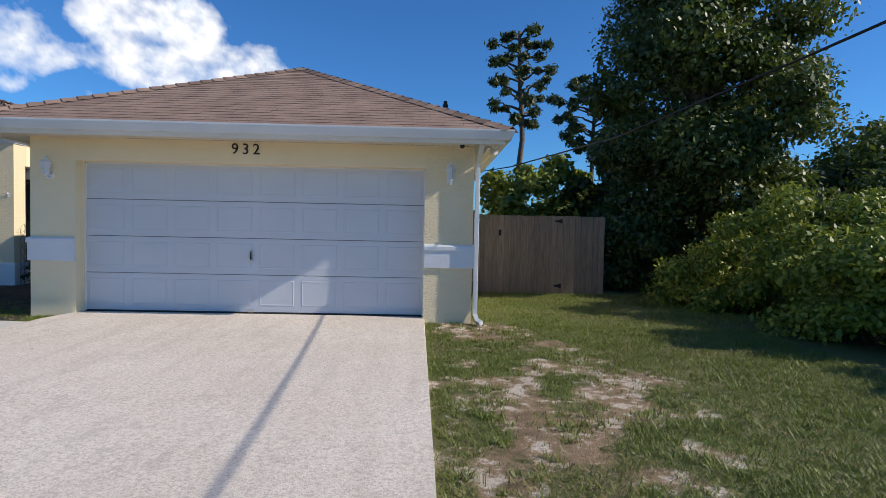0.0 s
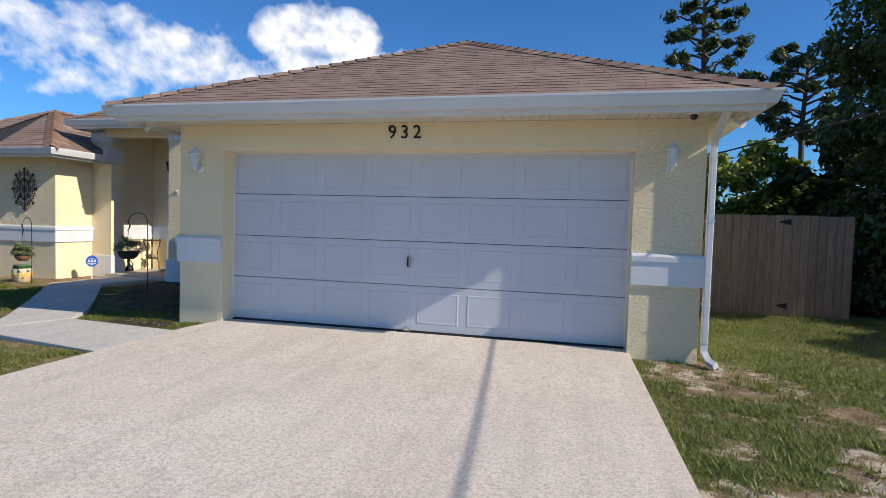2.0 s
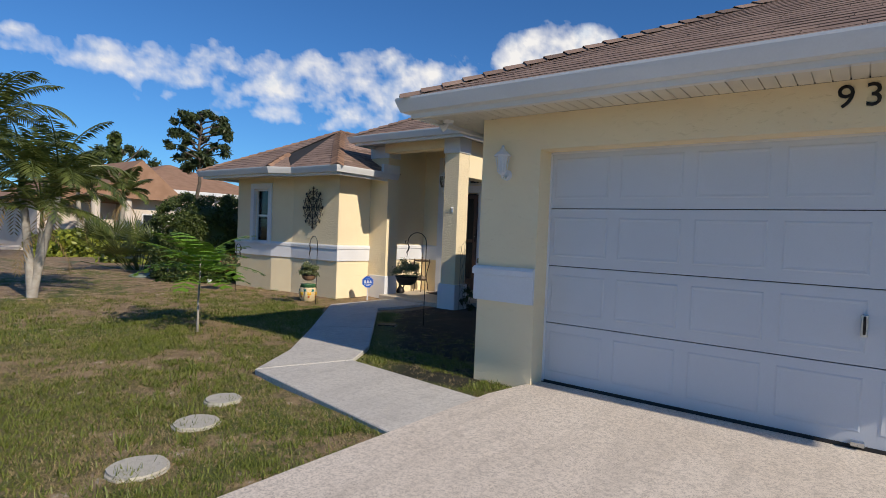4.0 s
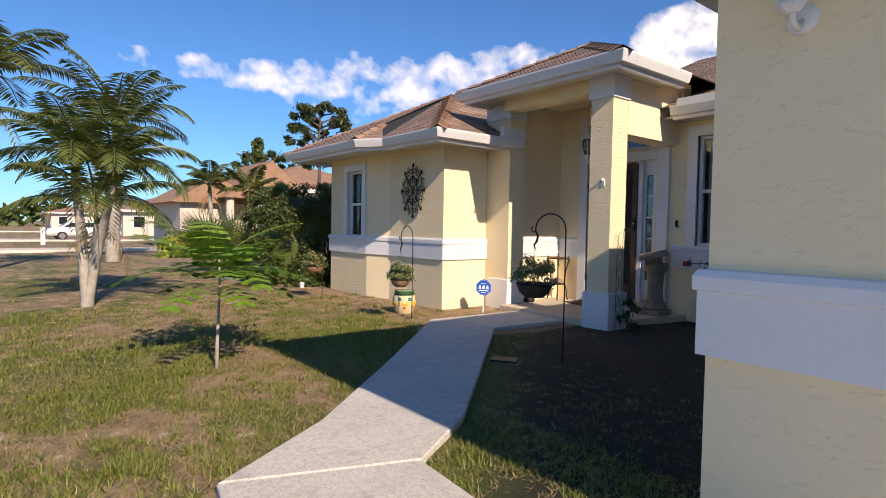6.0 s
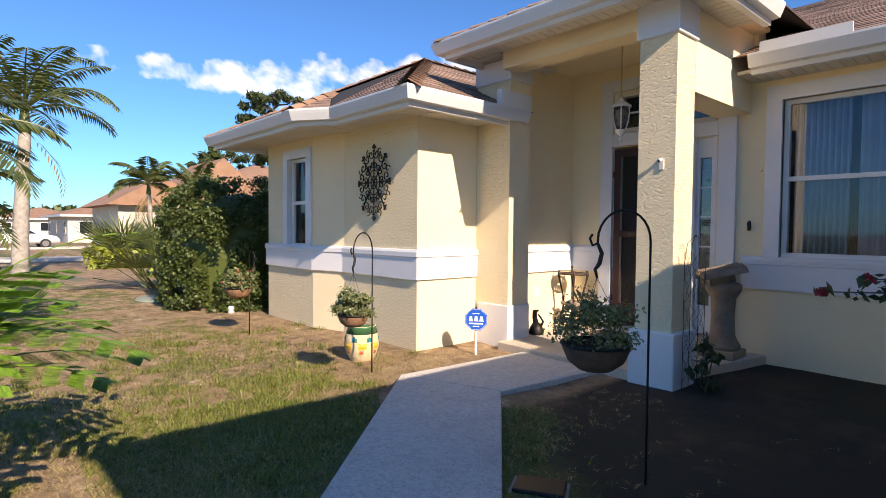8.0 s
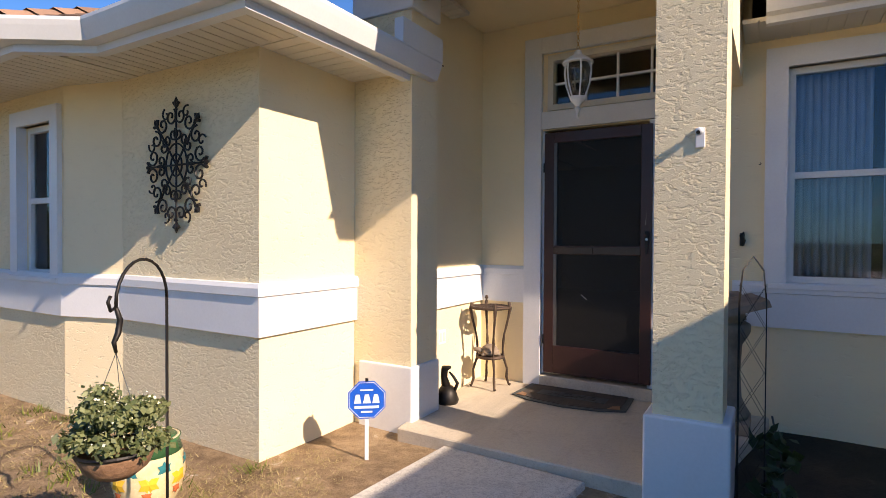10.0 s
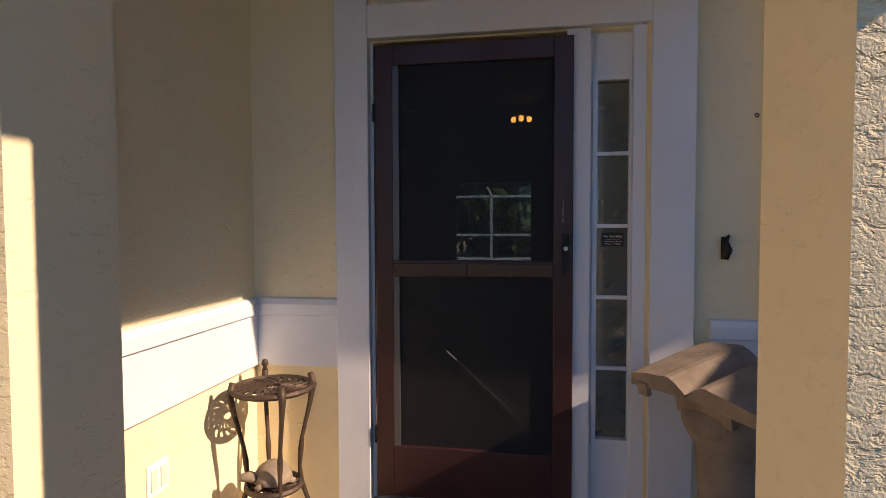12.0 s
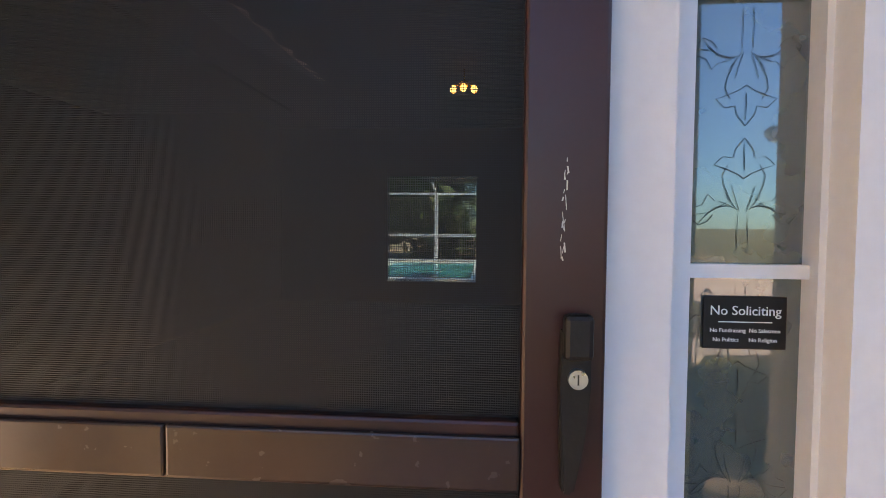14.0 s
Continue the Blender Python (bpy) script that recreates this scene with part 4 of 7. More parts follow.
tube(bm, [(hw - 0.032, -0.024, 1.168), (hw - 0.032, -0.032, 1.168)], 0.0095, 18)
key_ = part("key_cylinder", bm, M_STEEL, lock, "round steel key lock")
part("keyhole", boxes((hw - 0.0328, hw - 0.0312, -0.0326, -0.0318, 1.163, 1.173)), M_SHADOWGAP, key_)
bm = bmesh.new()
tube(bm, [(-0.33, 0.012, 0.95), (-0.12, 0.012, 0.70), (0.19, 0.012, 0.42)], 0.0009, 5)
part("closer_chain", bm, M_BLACK, sd, "thin taut metal line")
part("closer_tube", tube(bmesh.new(), [(-0.115, 0.010, 0.695), (-0.07, 0.010, 0.655)], 0.0022, 8), M_SIGNWHITE, sd)

side = thing("sidelight", (-8.59, 13.63, 0.12), "white panelled sidelight with five etched glass panes beside the door", "sidelight", kind="structure")
SX0, SX1, SZ0, SZ1 = -0.075, 0.062, 0.31, 1.92
part("panel", boxes((-0.11, SX0, 0.0, 0.045, 0, 2.13), (SX1, 0.07, 0.0, 0.045, 0, 2.13), (SX0, SX1, 0.0, 0.045, 0, SZ0), (SX0, SX1, 0.0, 0.045, SZ1, 2.13)), M_WHITE, side)
part("bead", boxes((SX0 - 0.02, SX0, -0.012, 0.0, SZ0 - 0.02, SZ1 + 0.02), (SX1, SX1 + 0.008, -0.012, 0.0, SZ0 - 0.02, SZ1 + 0.02), (SX0, SX1, -0.012, 0.0, SZ0 - 0.02, SZ0), (SX0, SX1, -0.012, 0.0, SZ1, SZ1 + 0.02)), M_WHITE, side)
cell = (SZ1 - SZ0) / 5
for i in range(5):
    g = part("pane", boxes((SX0, SX1, 0.02, 0.024, SZ0 + cell * i + 0.008, SZ0 + cell * (i + 1) - 0.008)), M_ETCHED, side)
    g.visible_shadow = False
    if i:
        part("muntin", boxes((SX0, SX1, 0.004, 0.03, SZ0 + cell * i - 0.008, SZ0 + cell * i + 0.008)), M_WHITE, side)
    bm = bmesh.new()
    zc, c0 = SZ0 + cell * (i + 0.5), (SX0 + SX1) / 2
    for s in (-1, 1):
        for flip in (-1, 1):
            def line(pts, w=0.0004):
                tube(bm, [(c0 + s * px, 0.0185, zc - flip * (0.142 + pz)) for px, pz in pts], w, 4, False)
            line([(0, -0.135), (0.010, -0.122), (0.012, -0.112), (0.024, -0.114), (0.034, -0.104), (0.022, -0.100), (0.008, -0.094), (0.0, -0.088)])
            line([(0, -0.128), (0.0, -0.098)])
            line([(0.018, -0.104), (0.024, -0.092), (0.022, -0.080), (0.014, -0.062)])
            for k in range(6):
                line([(0.004 + 0.003 * k, -0.05 - 0.002 * k), (0.010 + 0.006 * k, -0.068 + 0.004 * k), (0.013 + 0.0075 * k, -0.080 + 0.009 * k)], 0.00035)
            line([(0.032, -0.062), (0.040, -0.07), (0.046, -0.058), (0.056, -0.054), (0.060, -0.044), (0.050, -0.034), (0.040, -0.038), (0.034, -0.046)])
            line([(0.042, -0.048), (0.058, -0.046)])
            line([(0.006, 0.0), (0.006, -0.045)], 0.0003)
    part("etching", bm, M_ETCHLINE, side, "etched flower line")
sign = thing("no_soliciting_sign", (-8.592, 13.645, 1.335), "small black adhesive notice with white lettering on the sidelight glass", "sign")
part("plate", rbox(-0.047, 0.047, 0.0, 0.003, -0.031, 0.031, 0.001), M_BLACK, sign)
R90 = pose(0, 0, 0, 90, 0, 0)
text_part("No Soliciting", 0.0155, M_SIGNWHITE, sign, pose(0, -0.001, 0.014) @ R90, 0.0005)
text_part("No Fundraising  No Salesmen", 0.0066, M_SIGNWHITE, sign, pose(0, -0.001, -0.009) @ R90, 0.0005)
text_part("No Politics      No Religion", 0.0066, M_SIGNWHITE, sign, pose(0, -0.001, -0.020) @ R90, 0.0005)
part("flourish", boxes((-0.03, 0.03, -0.0015, 0.0, 0.0005, 0.0016)), M_SIGNWHITE, sign)

tr = thing("transom_window", ((TX0 + TX1) / 2, Y_D, TZ0), "wide transom window with eight panes over the entrance door", "window", kind="structure")
thw, th = (TX1 - TX0) / 2, TZ1 - TZ0
part("window_frame", boxes((-thw, -thw + 0.05, -0.02, 0.1, 0, th), (thw - 0.05, thw, -0.02, 0.1, 0, th), (-thw + 0.05, thw - 0.05, -0.02, 0.1, 0, 0.05), (-thw + 0.05, thw - 0.05, -0.02, 0.1, th - 0.05, th)), M_SOFFIT, tr)
for i in range(4):
    for j in range(2):
        a, b = -thw + 0.05 + (2 * thw - 0.1) * i / 4, -thw + 0.05 + (2 * thw - 0.1) * (i + 1) / 4
        c, d = 0.05 + (th - 0.1) * j / 2, 0.05 + (th - 0.1) * (j + 1) / 2
        g = part("pane", boxes((a + 0.008, b - 0.008, 0.05, 0.054, c + 0.008, d - 0.008)), M_GLASS, tr)
        g.visible_shadow = False
for i in range(1, 4):
    a = -thw + 0.05 + (2 * thw - 0.1) * i / 4
    part("muntin", boxes((a - 0.009, a + 0.009, 0.035, 0.07, 0.05, th - 0.05)), M_WHITE, tr)
part("muntin", boxes((-thw + 0.05, thw - 0.05, 0.033, 0.072, th / 2 - 0.009, th / 2 + 0.009)), M_WHITE, tr)

# ---- hall seen through the screen ----
HY = 22.5
VX0, VX1, VZ0, VZ1 = -10.65, -9.02, 0.46, 2.29
# the hall's dimness is put into the colour of its surfaces
structure("floor_hall", boxes((-12.5, -5.2, Y_D + 0.2, HY, -0.05, 0.1)), M_ROOM_SHADE, "hall floor coloured near-black for dimness", "floor")
structure("wall_hall_left", boxes((-12.6, -12.5, Y_D + 0.2, HY, 0.1, 3.1)), M_ROOM_SHADE, "hall wall coloured near-black for dimness", "wall")
structure("wall_hall_right", boxes((-8.3, -8.2, Y_D + 0.21, HY, 0.1, 3.1)), M_ROOM_SHADE, "hall wall coloured near-black for dimness", "wall")
structure("wall_hall_back", boxes((-12.5, VX0, HY, HY + 0.15, 0.1, 3.1), (VX1, -5.2, HY, HY + 0.15, 0.1, 3.1), (VX0, VX1, HY, HY + 0.15, 0.1, VZ0), (VX0, VX1, HY, HY + 0.15, VZ1, 3.1)), M_ROOM_SHADE, "back hall wall coloured near-black for dimness, with a pool window", "wall")
structure("wall_parlour", boxes((-8.2, -5.2, 16.0, 16.1, 0.1, 3.1)), M_ROOM_SHADE, "added wall behind the curtained room, coloured near-black for dimness", "wall")
hw_ = thing("window_pool", (0, HY, 0), "back hall window to the pool, glass tinted to dim the view", "window", kind="structure")
part("window_frame", boxes((VX0, VX0 + 0.04, 0.03, 0.09, VZ0, VZ1), (VX1 - 0.04, VX1, 0.03, 0.09, VZ0, VZ1)), M_ROOM_SHADE, hw_)
# added pane that darkens the pool and greenery behind it
g = part("pane", boxes((VX0 + 0.04, VX1 - 0.04, 0.05, 0.056, VZ0, VZ1)), M_DIMGLASS, hw_)
g.visible_shadow = False
cage = thing("pool_enclosure", (-10.9, 35.0, 0.0), "white aluminium pool enclosure frame beside the pool", "pool enclosure")
for x in (-7.0, -4.6, -2.3, 0.0, 2.3, 4.6):
    part("post", boxes((x - 0.06, x + 0.06, 0, 0.1, -0.1, 2.73)), M_GUTTER, cage)
    part("rafter", tube(bmesh.new(), [(x, 0.05, 2.70), (x, -9.0, 4.2)], 0.05, 4), M_GUTTER, cage)
for z in (0.02, 1.04, 2.70):
    part("rail", boxes((-7.0, 4.6, 0.005, 0.095, z - 0.05, z + 0.05)), M_GUTTER, cage)
structure("pavement_pool_deck", boxes((-20.0, -2.0, 22.66, 36.0, -0.5, 0.0)), M_WALK, "pale concrete deck round the swimming pool", "pool deck")
pool = thing("swimming_pool", (-10.9, 30.5, 0.0), "bright turquoise swimming pool with a pale edge", "pool")
part("coping", boxes((-1.7, 1.9, -3.3, -3.0, 0.001, 0.05), (-1.7, 1.9, 3.0, 3.3, 0.001, 0.05), (-1.7, -1.4, -3.0, 3.0, 0.001, 0.05), (1.6, 1.9, -3.0, 3.0, 0.001, 0.05)), M_GUTTER, pool)
part("water", boxes((-1.4, 1.6, -3.0, 3.0, 0.001, 0.02)), M_POOL, pool)
fan = thing("ceiling_light", (-9.15, 18.9, 3.1), "three-bulb brass ceiling light glowing in the hall", "ceiling light")
part("stem", tube(bmesh.new(), [(0, 0, 0), (0, 0, -0.14)], 0.012, 8), M_BRASS, fan)
part("hub", lathe(bmesh.new(), [(0.0, -0.22), (0.05, -0.19), (0.06, -0.14), (0.0, -0.11)], 12), M_BRASS, fan)
for a in (200, 270, 340):
    d = Vector((math.cos(radians(a)), math.sin(radians(a)), 0))
    arm = part("arm", tube(bmesh.new(), [d * 0.03 + Vector((0, 0, -0.16)), d * 0.11 + Vector((0, 0, -0.19))], 0.008, 6), M_BRASS, fan)
    part("bulb", lathe(bmesh.new(), [(0.0, -0.05), (0.03, -0.035), (0.036, 0.0), (0.02, 0.03), (0.0, 0.035)], 12, tuple(d * 0.115 + Vector((0, 0, -0.215)))), M_BULB, arm, "glowing bulb", True)

# ---- fixtures on the house ----


def wall_lantern(x, y, z, rz):
    w = thing("wall_lantern", (x, y, z), "white painted carriage wall lantern with clear panes", "wall lamp", rz, "garage wall lanterns")
    part("backplate", lathe(bmesh.new(), [(0.0, -0.012), (0.045, -0.01), (0.05, 0.0), (0.03, 0.012), (0.0, 0.014)], 16), M_WHITE, w).matrix_basis = pose(0, -0.012, -0.08, 90)
    part("arm", tube(bmesh.new(), [(0, -0.01, -0.08), (0, -0.05, -0.12), (0, -0.10, -0.11), (0, -0.11, -0.07)], [0.012, 0.011, 0.01, 0.012], 8), M_WHITE, w, "", True)
    cage_ = part("lantern_frame", lathe(bmesh.new(), [(0.02, -0.085), (0.038, -0.07), (0.042, -0.058), (0.03, -0.055), (0.0, -0.054)], 6, (0, -0.11, 0)), M_WHITE, w)
    for k in range(6):
        a = 2 * math.pi * (k + 0.5) / 6
        part("rib", tube(bmesh.new(), [(0.038 * math.cos(a), -0.11 + 0.038 * math.sin(a), -0.06), (0.062 * math.cos(a), -0.11 + 0.062 * math.sin(a), 0.085)], 0.005, 5), M_WHITE, cage_)
    g = part("glass", lathe(bmesh.new(), [(0.034, -0.055), (0.056, 0.083)], 6, (0, -0.11, 0)), M_FROST, w, "pale glass pane")
    part("hood", lathe(bmesh.new(), [(0.0, 0.08), (0.075, 0.08), (0.078, 0.092), (0.05, 0.12), (0.03, 0.135), (0.022, 0.15), (0.012, 0.16), (0.014, 0.175), (0.0, 0.19)], 12, (0, -0.11, 0)), M_WHITE, w)
    return w


first = wall_lantern(0.83, Y_G, 2.03, 0)
copy_thing(first, pose(-4.73, Y_G, 1.99))

for ch, x in (("9", -2.19), ("3", -2.042), ("2", -1.893)):
    d = text_part(ch, 0.215, M_BLACK, None, pose(x, Y_G - 0.006, 2.335) @ R90, 0.008, "house_number")
    tagged(d, f"dark metal house number {ch} over the garage door", "house number", "house numbers")

ds = thing("downspout", (0, 0, 0), "white aluminium downspout with elbows at the garage corner", "downspout")
part("pipe", rbox(1.19, 1.25, 7.955, 8.035, 0.16, 2.17, 0.008), M_GUTTER, ds)
bm = bmesh.new()
tube(bm, [(1.24, 7.56, 2.50), (1.235, 7.62, 2.42), (1.22, 7.96, 2.22), (1.22, 7.995, 2.12)], 0.042, 4)
part("top_elbow", bm, M_GUTTER, ds)
part("foot_elbow", tube(bmesh.new(), [(1.22, 7.995, 0.20), (1.22, 7.98, 0.08), (1.25, 7.90, 0.0), (1.30, 7.82, -0.02)], 0.042, 4), M_GUTTER, ds)
for z in (0.55, 1.4, 2.05):
    part("strap", boxes((1.185, 1.255, 7.95, 8.038, z, z + 0.025)), M_GUTTER, ds)

fl = thing("eave_security_camera", (0.98, 7.78, 2.452), "small dark dome camera under the garage eave", "camera")
part("base", lathe(bmesh.new(), [(0.0, -0.02), (0.045, -0.02), (0.05, 0.0)], 14), M_WHITE, fl)
part("dome", lathe(bmesh.new(), [(0.0, -0.07), (0.025, -0.06), (0.036, -0.035), (0.036, -0.02)], 14), M_DARKGLASS, fl, "black dome", True)
fl = thing("eave_floodlight", (1.36, 8.0, 2.452), "small white floodlight with twin heads under the eave", "floodlight")
part("base", lathe(bmesh.new(), [(0.0, -0.03), (0.05, -0.03), (0.055, 0.0)], 12), M_WHITE, fl)
for s in (-1, 1):
    part("lamp_head", tube(bmesh.new(), [(s * 0.03, 0, -0.03), (s * 0.06, -0.03, -0.06), (s * 0.10, -0.08, -0.09)], [0.014, 0.03, 0.04], 10), M_WHITE, fl)
fl = thing("eave_floodlight", (-5.35, 7.9, 2.452), "small white floodlight under the garage eave corner", "floodlight")
part("base", lathe(bmesh.new(), [(0.0, -0.03), (0.05, -0.03), (0.055, 0.0)], 12), M_WHITE, fl)
part("lamp_head", tube(bmesh.new(), [(0, 0, -0.03), (-0.02, -0.02, -0.06), (-0.05, -0.05, -0.085)], [0.014, 0.03, 0.038], 10), M_WHITE, fl)

pipe = thing("roof_vent_pipe", (0.85, 13.0, 3.1), "dark plumbing vent pipe standing out of the roof", "vent pipe")
part("pipe", tube(bmesh.new(), [(0, 0, -0.2), (0, 0, 1.12)], 0.045, 10), M_BLACK, pipe)
part("collar", tube(bmesh.new(), [(0, 0, 0.98), (0, 0, 1.04)], 0.065, 10), M_BLACK, pipe)

sc = thing("column_camera", (-8.265, 11.955, 1.81), "small white security camera screwed to the stucco column", "camera")
part("mount", rbox(-0.022, 0.022, -0.010, 0.0, -0.06, 0.04, 0.005), M_WHITE, sc)
body_ = part("housing", tube(bmesh.new(), [(0.0, -0.01, 0.02), (0.0, -0.022, 0.022), (-0.006, -0.040, 0.012)], [0.010, 0.018, 0.018], 14), M_WHITE, sc, "", True)
part("lens", tube(bmesh.new(), [(-0.0058, -0.039, 0.0122), (-0.0065, -0.043, 0.0112)], 0.010, 14), M_DARKGLASS, body_, "black lens")

pen = thing("porch_pendant_lamp", (-9.15, 12.80, 3.22), "white cage pendant lantern hanging on a chain under the porch ceiling", "pendant lamp")
bm = bmesh.new()
for k in range(24):
    z = -0.012 - 0.024 * k
    ring = [((0.009 * math.cos(a) if k % 2 else 0), (0 if k % 2 else 0.009 * math.cos(a)), z + 0.016 * math.sin(a)) for a in (2 * math.pi * i / 8 for i in range(9))]
    tube(bm, ring, 0.0022, 4, False)
part("chain", bm, M_BRASS, pen)
part("crown", lathe(bmesh.new(), [(0.0, -0.575), (0.022, -0.590), (0.034, -0.620), (0.070, -0.640), (0.108, -0.668), (0.108, -0.680), (0.0, -0.682)], 16), M_WHITE, pen)
for k in range(6):
    a = 2 * math.pi * k / 6
    c, s = math.cos(a), math.sin(a)
    part("rib", tube(bmesh.new(), [(r * c, r * s, z) for r, z in ((0.090, -0.675), (0.096, -0.740), (0.084, -0.830), (0.052, -0.920))], 0.006, 5), M_WHITE, pen)
part("glass", lathe(bmesh.new(), [(0.078, -0.683), (0.086, -0.740), (0.074, -0.830), (0.045, -0.910)], 18), M_PENDANTGLASS, pen, "pale glass globe", True)
part("tail", lathe(bmesh.new(), [(0.0, -1.070), (0.012, -1.055), (0.008, -1.030), (0.022, -1.000), (0.012, -0.980), (0.05, -0.940), (0.06, -0.915), (0.0, -0.910)], 14), M_WHITE, pen)


def scroll(bm, cx, cz, r, a0, turns, sgn, w=0.006, y=0.0):
    pts = []
    for i in range(15):
        t = i / 14
        a = radians(a0) + sgn * t * turns * 2 * math.pi
        q = r * (1 - 0.8 * t)
        pts.append((cx + q * math.cos(a), y, cz + q * math.sin(a)))
    tube(bm, pts, w, 5)


med = thing("wall_medallion", (-11.41, 11.215, 1.78), "oval black wrought iron scroll medallion hung on the stucco wall", "wall ornament")
for k in range(8):
    a = 2 * math.pi * k / 8
    ca, sa = math.cos(a), math.sin(a)
    ex, ez, tx, tz = 0.30 * ca, 0.39 * sa, 0.345 * ca, 0.46 * sa
    bm = tube(bmesh.new(), [(0, 0, 0), (ex, 0, ez)], 0.007, 5)
    tube(bm, [(ex, 0, ez), (ex + (tx - ex) * 0.5, 0, ez + (tz - ez) * 0.5), (tx, 0, tz)], [0.010, 0.016, 0.003], 6)
    for s in (-1, 1):
        b = a + s * 0.085
        tube(bm, [(ex, 0, ez), (0.325 * math.cos(b), 0, 0.425 * math.sin(b))], [0.008, 0.012], 6)
    part("spoke", bm, M_BLACK, med)
for k in range(8):
    a = 2 * math.pi * (k + 0.5) / 8
    for s in (-1, 1):
        for rr, q, dev in ((0.262, 0.062, 0.19), (0.165, 0.048, 0.23)):
            b = a + s * dev
            bm = bmesh.new()
            scroll(bm, rr * math.cos(b), rr * 1.28 * math.sin(b), q, math.degrees(a) + s * 60, 1.25, s, 0.0072, -0.004)
            part("scroll", bm, M_BLACK, med)
    bm = bmesh.new()
    scroll(bm, 0.292 * math.cos(a), 0.375 * math.sin(a), 0.045, math.degrees(a), 0.9, 1, 0.0065)
    part("scroll", bm, M_BLACK, med)
for rx, rz in ((0.06, 0.075), (0.115, 0.145)):
    part("ring", tube(bmesh.new(), [(rx * math.cos(2 * math.pi * i / 40), 0, rz * math.sin(2 * math.pi * i / 40)) for i in range(41)], 0.0065, 5, False), M_BLACK, med)

bell = thing("doorbell_ornament", (-8.14, Y_D, 1.30), "dark cast metal doorbell plate shaped like a small bird", "doorbell")
part("plate", rbox(-0.016, 0.016, -0.010, 0.0, -0.048, 0.048, 0.005), M_BLACK, bell)
part("figure", tube(bmesh.new(), [(0, -0.015, -0.045), (0.006, -0.024, -0.01), (-0.004, -0.024, 0.03), (0.012, -0.02, 0.055)], [0.014, 0.02, 0.013, 0.005], 8), M_BLACK, bell, "", True)
part("button", tube(bmesh.new(), [(0.018, -0.012, -0.02), (0.018, -0.022, -0.02)], 0.011, 12), M_STEEL, bell)
plug = thing("wall_outlet", (-10.30, 12.856, 0.479), "white double electrical outlet on the porch wall", "outlet")
part("plate", rbox(0.0, 0.008, -0.058, 0.058, -0.06, 0.06, 0.003), M_WHITE, plug)
for yy in (-0.026, 0.026):
    part("socket", rbox(0.008, 0.013, yy - 0.017, yy + 0.017, -0.038, 0.038, 0.002), M_SOFFIT, plug, "cream socket face")
hook = thing("wall_hook", (-8.03, Y_D, 1.86), "tiny black screw hook in the wall", "hook")
part("bent_wire", tube(bmesh.new(), [(0, 0, 0), (0, -0.02, 0), (0.006, -0.03, -0.008), (0, -0.035, -0.018), (-0.008, -0.03, -0.012)], 0.003, 5), M_BLACK, hook)

# ---- porch things ----
tb = thing("plant_stand", (-10.06, 13.29, 0.0), "ornate two-tier brown cast iron plant stand in the porch corner", "side table", 10)
for z, r, nm in ((0.70, 0.165, "top_tray"), (0.27, 0.115, "lower_tray")):
    bm = bmesh.new()
    tube(bm, arc((0, 0, z), r, 0, 360, 30, "xy"), 0.013, 6, False)
    tube(bm, arc((0, 0, z), r * 0.55, 0, 360, 20, "xy"), 0.005, 5, False)
    for k in range(16):
        a = 2 * math.pi * k / 16
        pts = []
        for i in range(9):
            t = i / 8
            b = a + 0.9 * t
            q = r * (0.2 + 0.8 * t)
            pts.append((q * math.cos(b), q * math.sin(b), z))
        tube(bm, pts, 0.009, 5)
        c = (r * 0.75 * math.cos(a), r * 0.75 * math.sin(a), z)
        tube(bm, arc(c, r * 0.17, 0, 320, 9, "xy"), 0.0055, 5)
    part(nm, bm, M_RUST, tb)
for k in range(4):
    a = 2 * math.pi * k / 4 + 0.5
    c, s = math.cos(a), math.sin(a)
    prof = [(0.165, 0.74, 0.014), (0.178, 0.69, 0.016), (0.16, 0.60, 0.011), (0.125, 0.46, 0.009), (0.118, 0.40, 0.013), (0.112, 0.33, 0.009), (0.118, 0.26, 0.012), (0.15, 0.16, 0.010), (0.148, 0.08, 0.013), (0.165, 0.025, 0.010), (0.178, 0.012, 0.014)]
    leg = part("leg", tube(bmesh.new(), [(r * c, r * s, z) for r, z, _ in prof], [w for *_, w in prof], 7), M_RUST, tb, "", True)
    if k == 1:
        part("finial", lathe(bmesh.new(), [(0.0, 0.735), (0.012, 0.74), (0.008, 0.752), (0.017, 0.768), (0.012, 0.785), (0.0, 0.79)], 10, (0.165 * c, 0.165 * s, 0)), M_RUST, leg, "", True)

bm = bmesh.new()
lathe(bm, [(0.0, 0.10), (0.03, 0.095), (0.06, 0.075), (0.08, 0.045), (0.085, 0.02), (0.07, 0.008), (0.0, 0.0)][::-1], 14)
for a in (35, 145, 215, 325):
    c, s = math.cos(radians(a)), math.sin(radians(a))
    tube(bm, [(0.05 * c, 0.05 * s, 0.02), (0.10 * c, 0.09 * s, 0.012)], [0.02, 0.012], 7)
tube(bm, [(-0.06, 0, 0.03), (-0.10, -0.01, 0.055), (-0.14, -0.015, 0.06)], [0.022, 0.024, 0.016], 8)
turtle = tagged(part("turtle_ornament", bm, M_SCULPT, smooth=True), "grey-brown stone turtle figure on the lower tray of the stand", "ornament")
turtle.matrix_basis = pose(-10.06, 13.28, 0.28, 0, 0, 40)

bm = bmesh.new()
lathe(bm, [(0.0, 0.0), (0.085, 0.0), (0.095, 0.03), (0.075, 0.09), (0.05, 0.13), (0.0, 0.14)], 12)
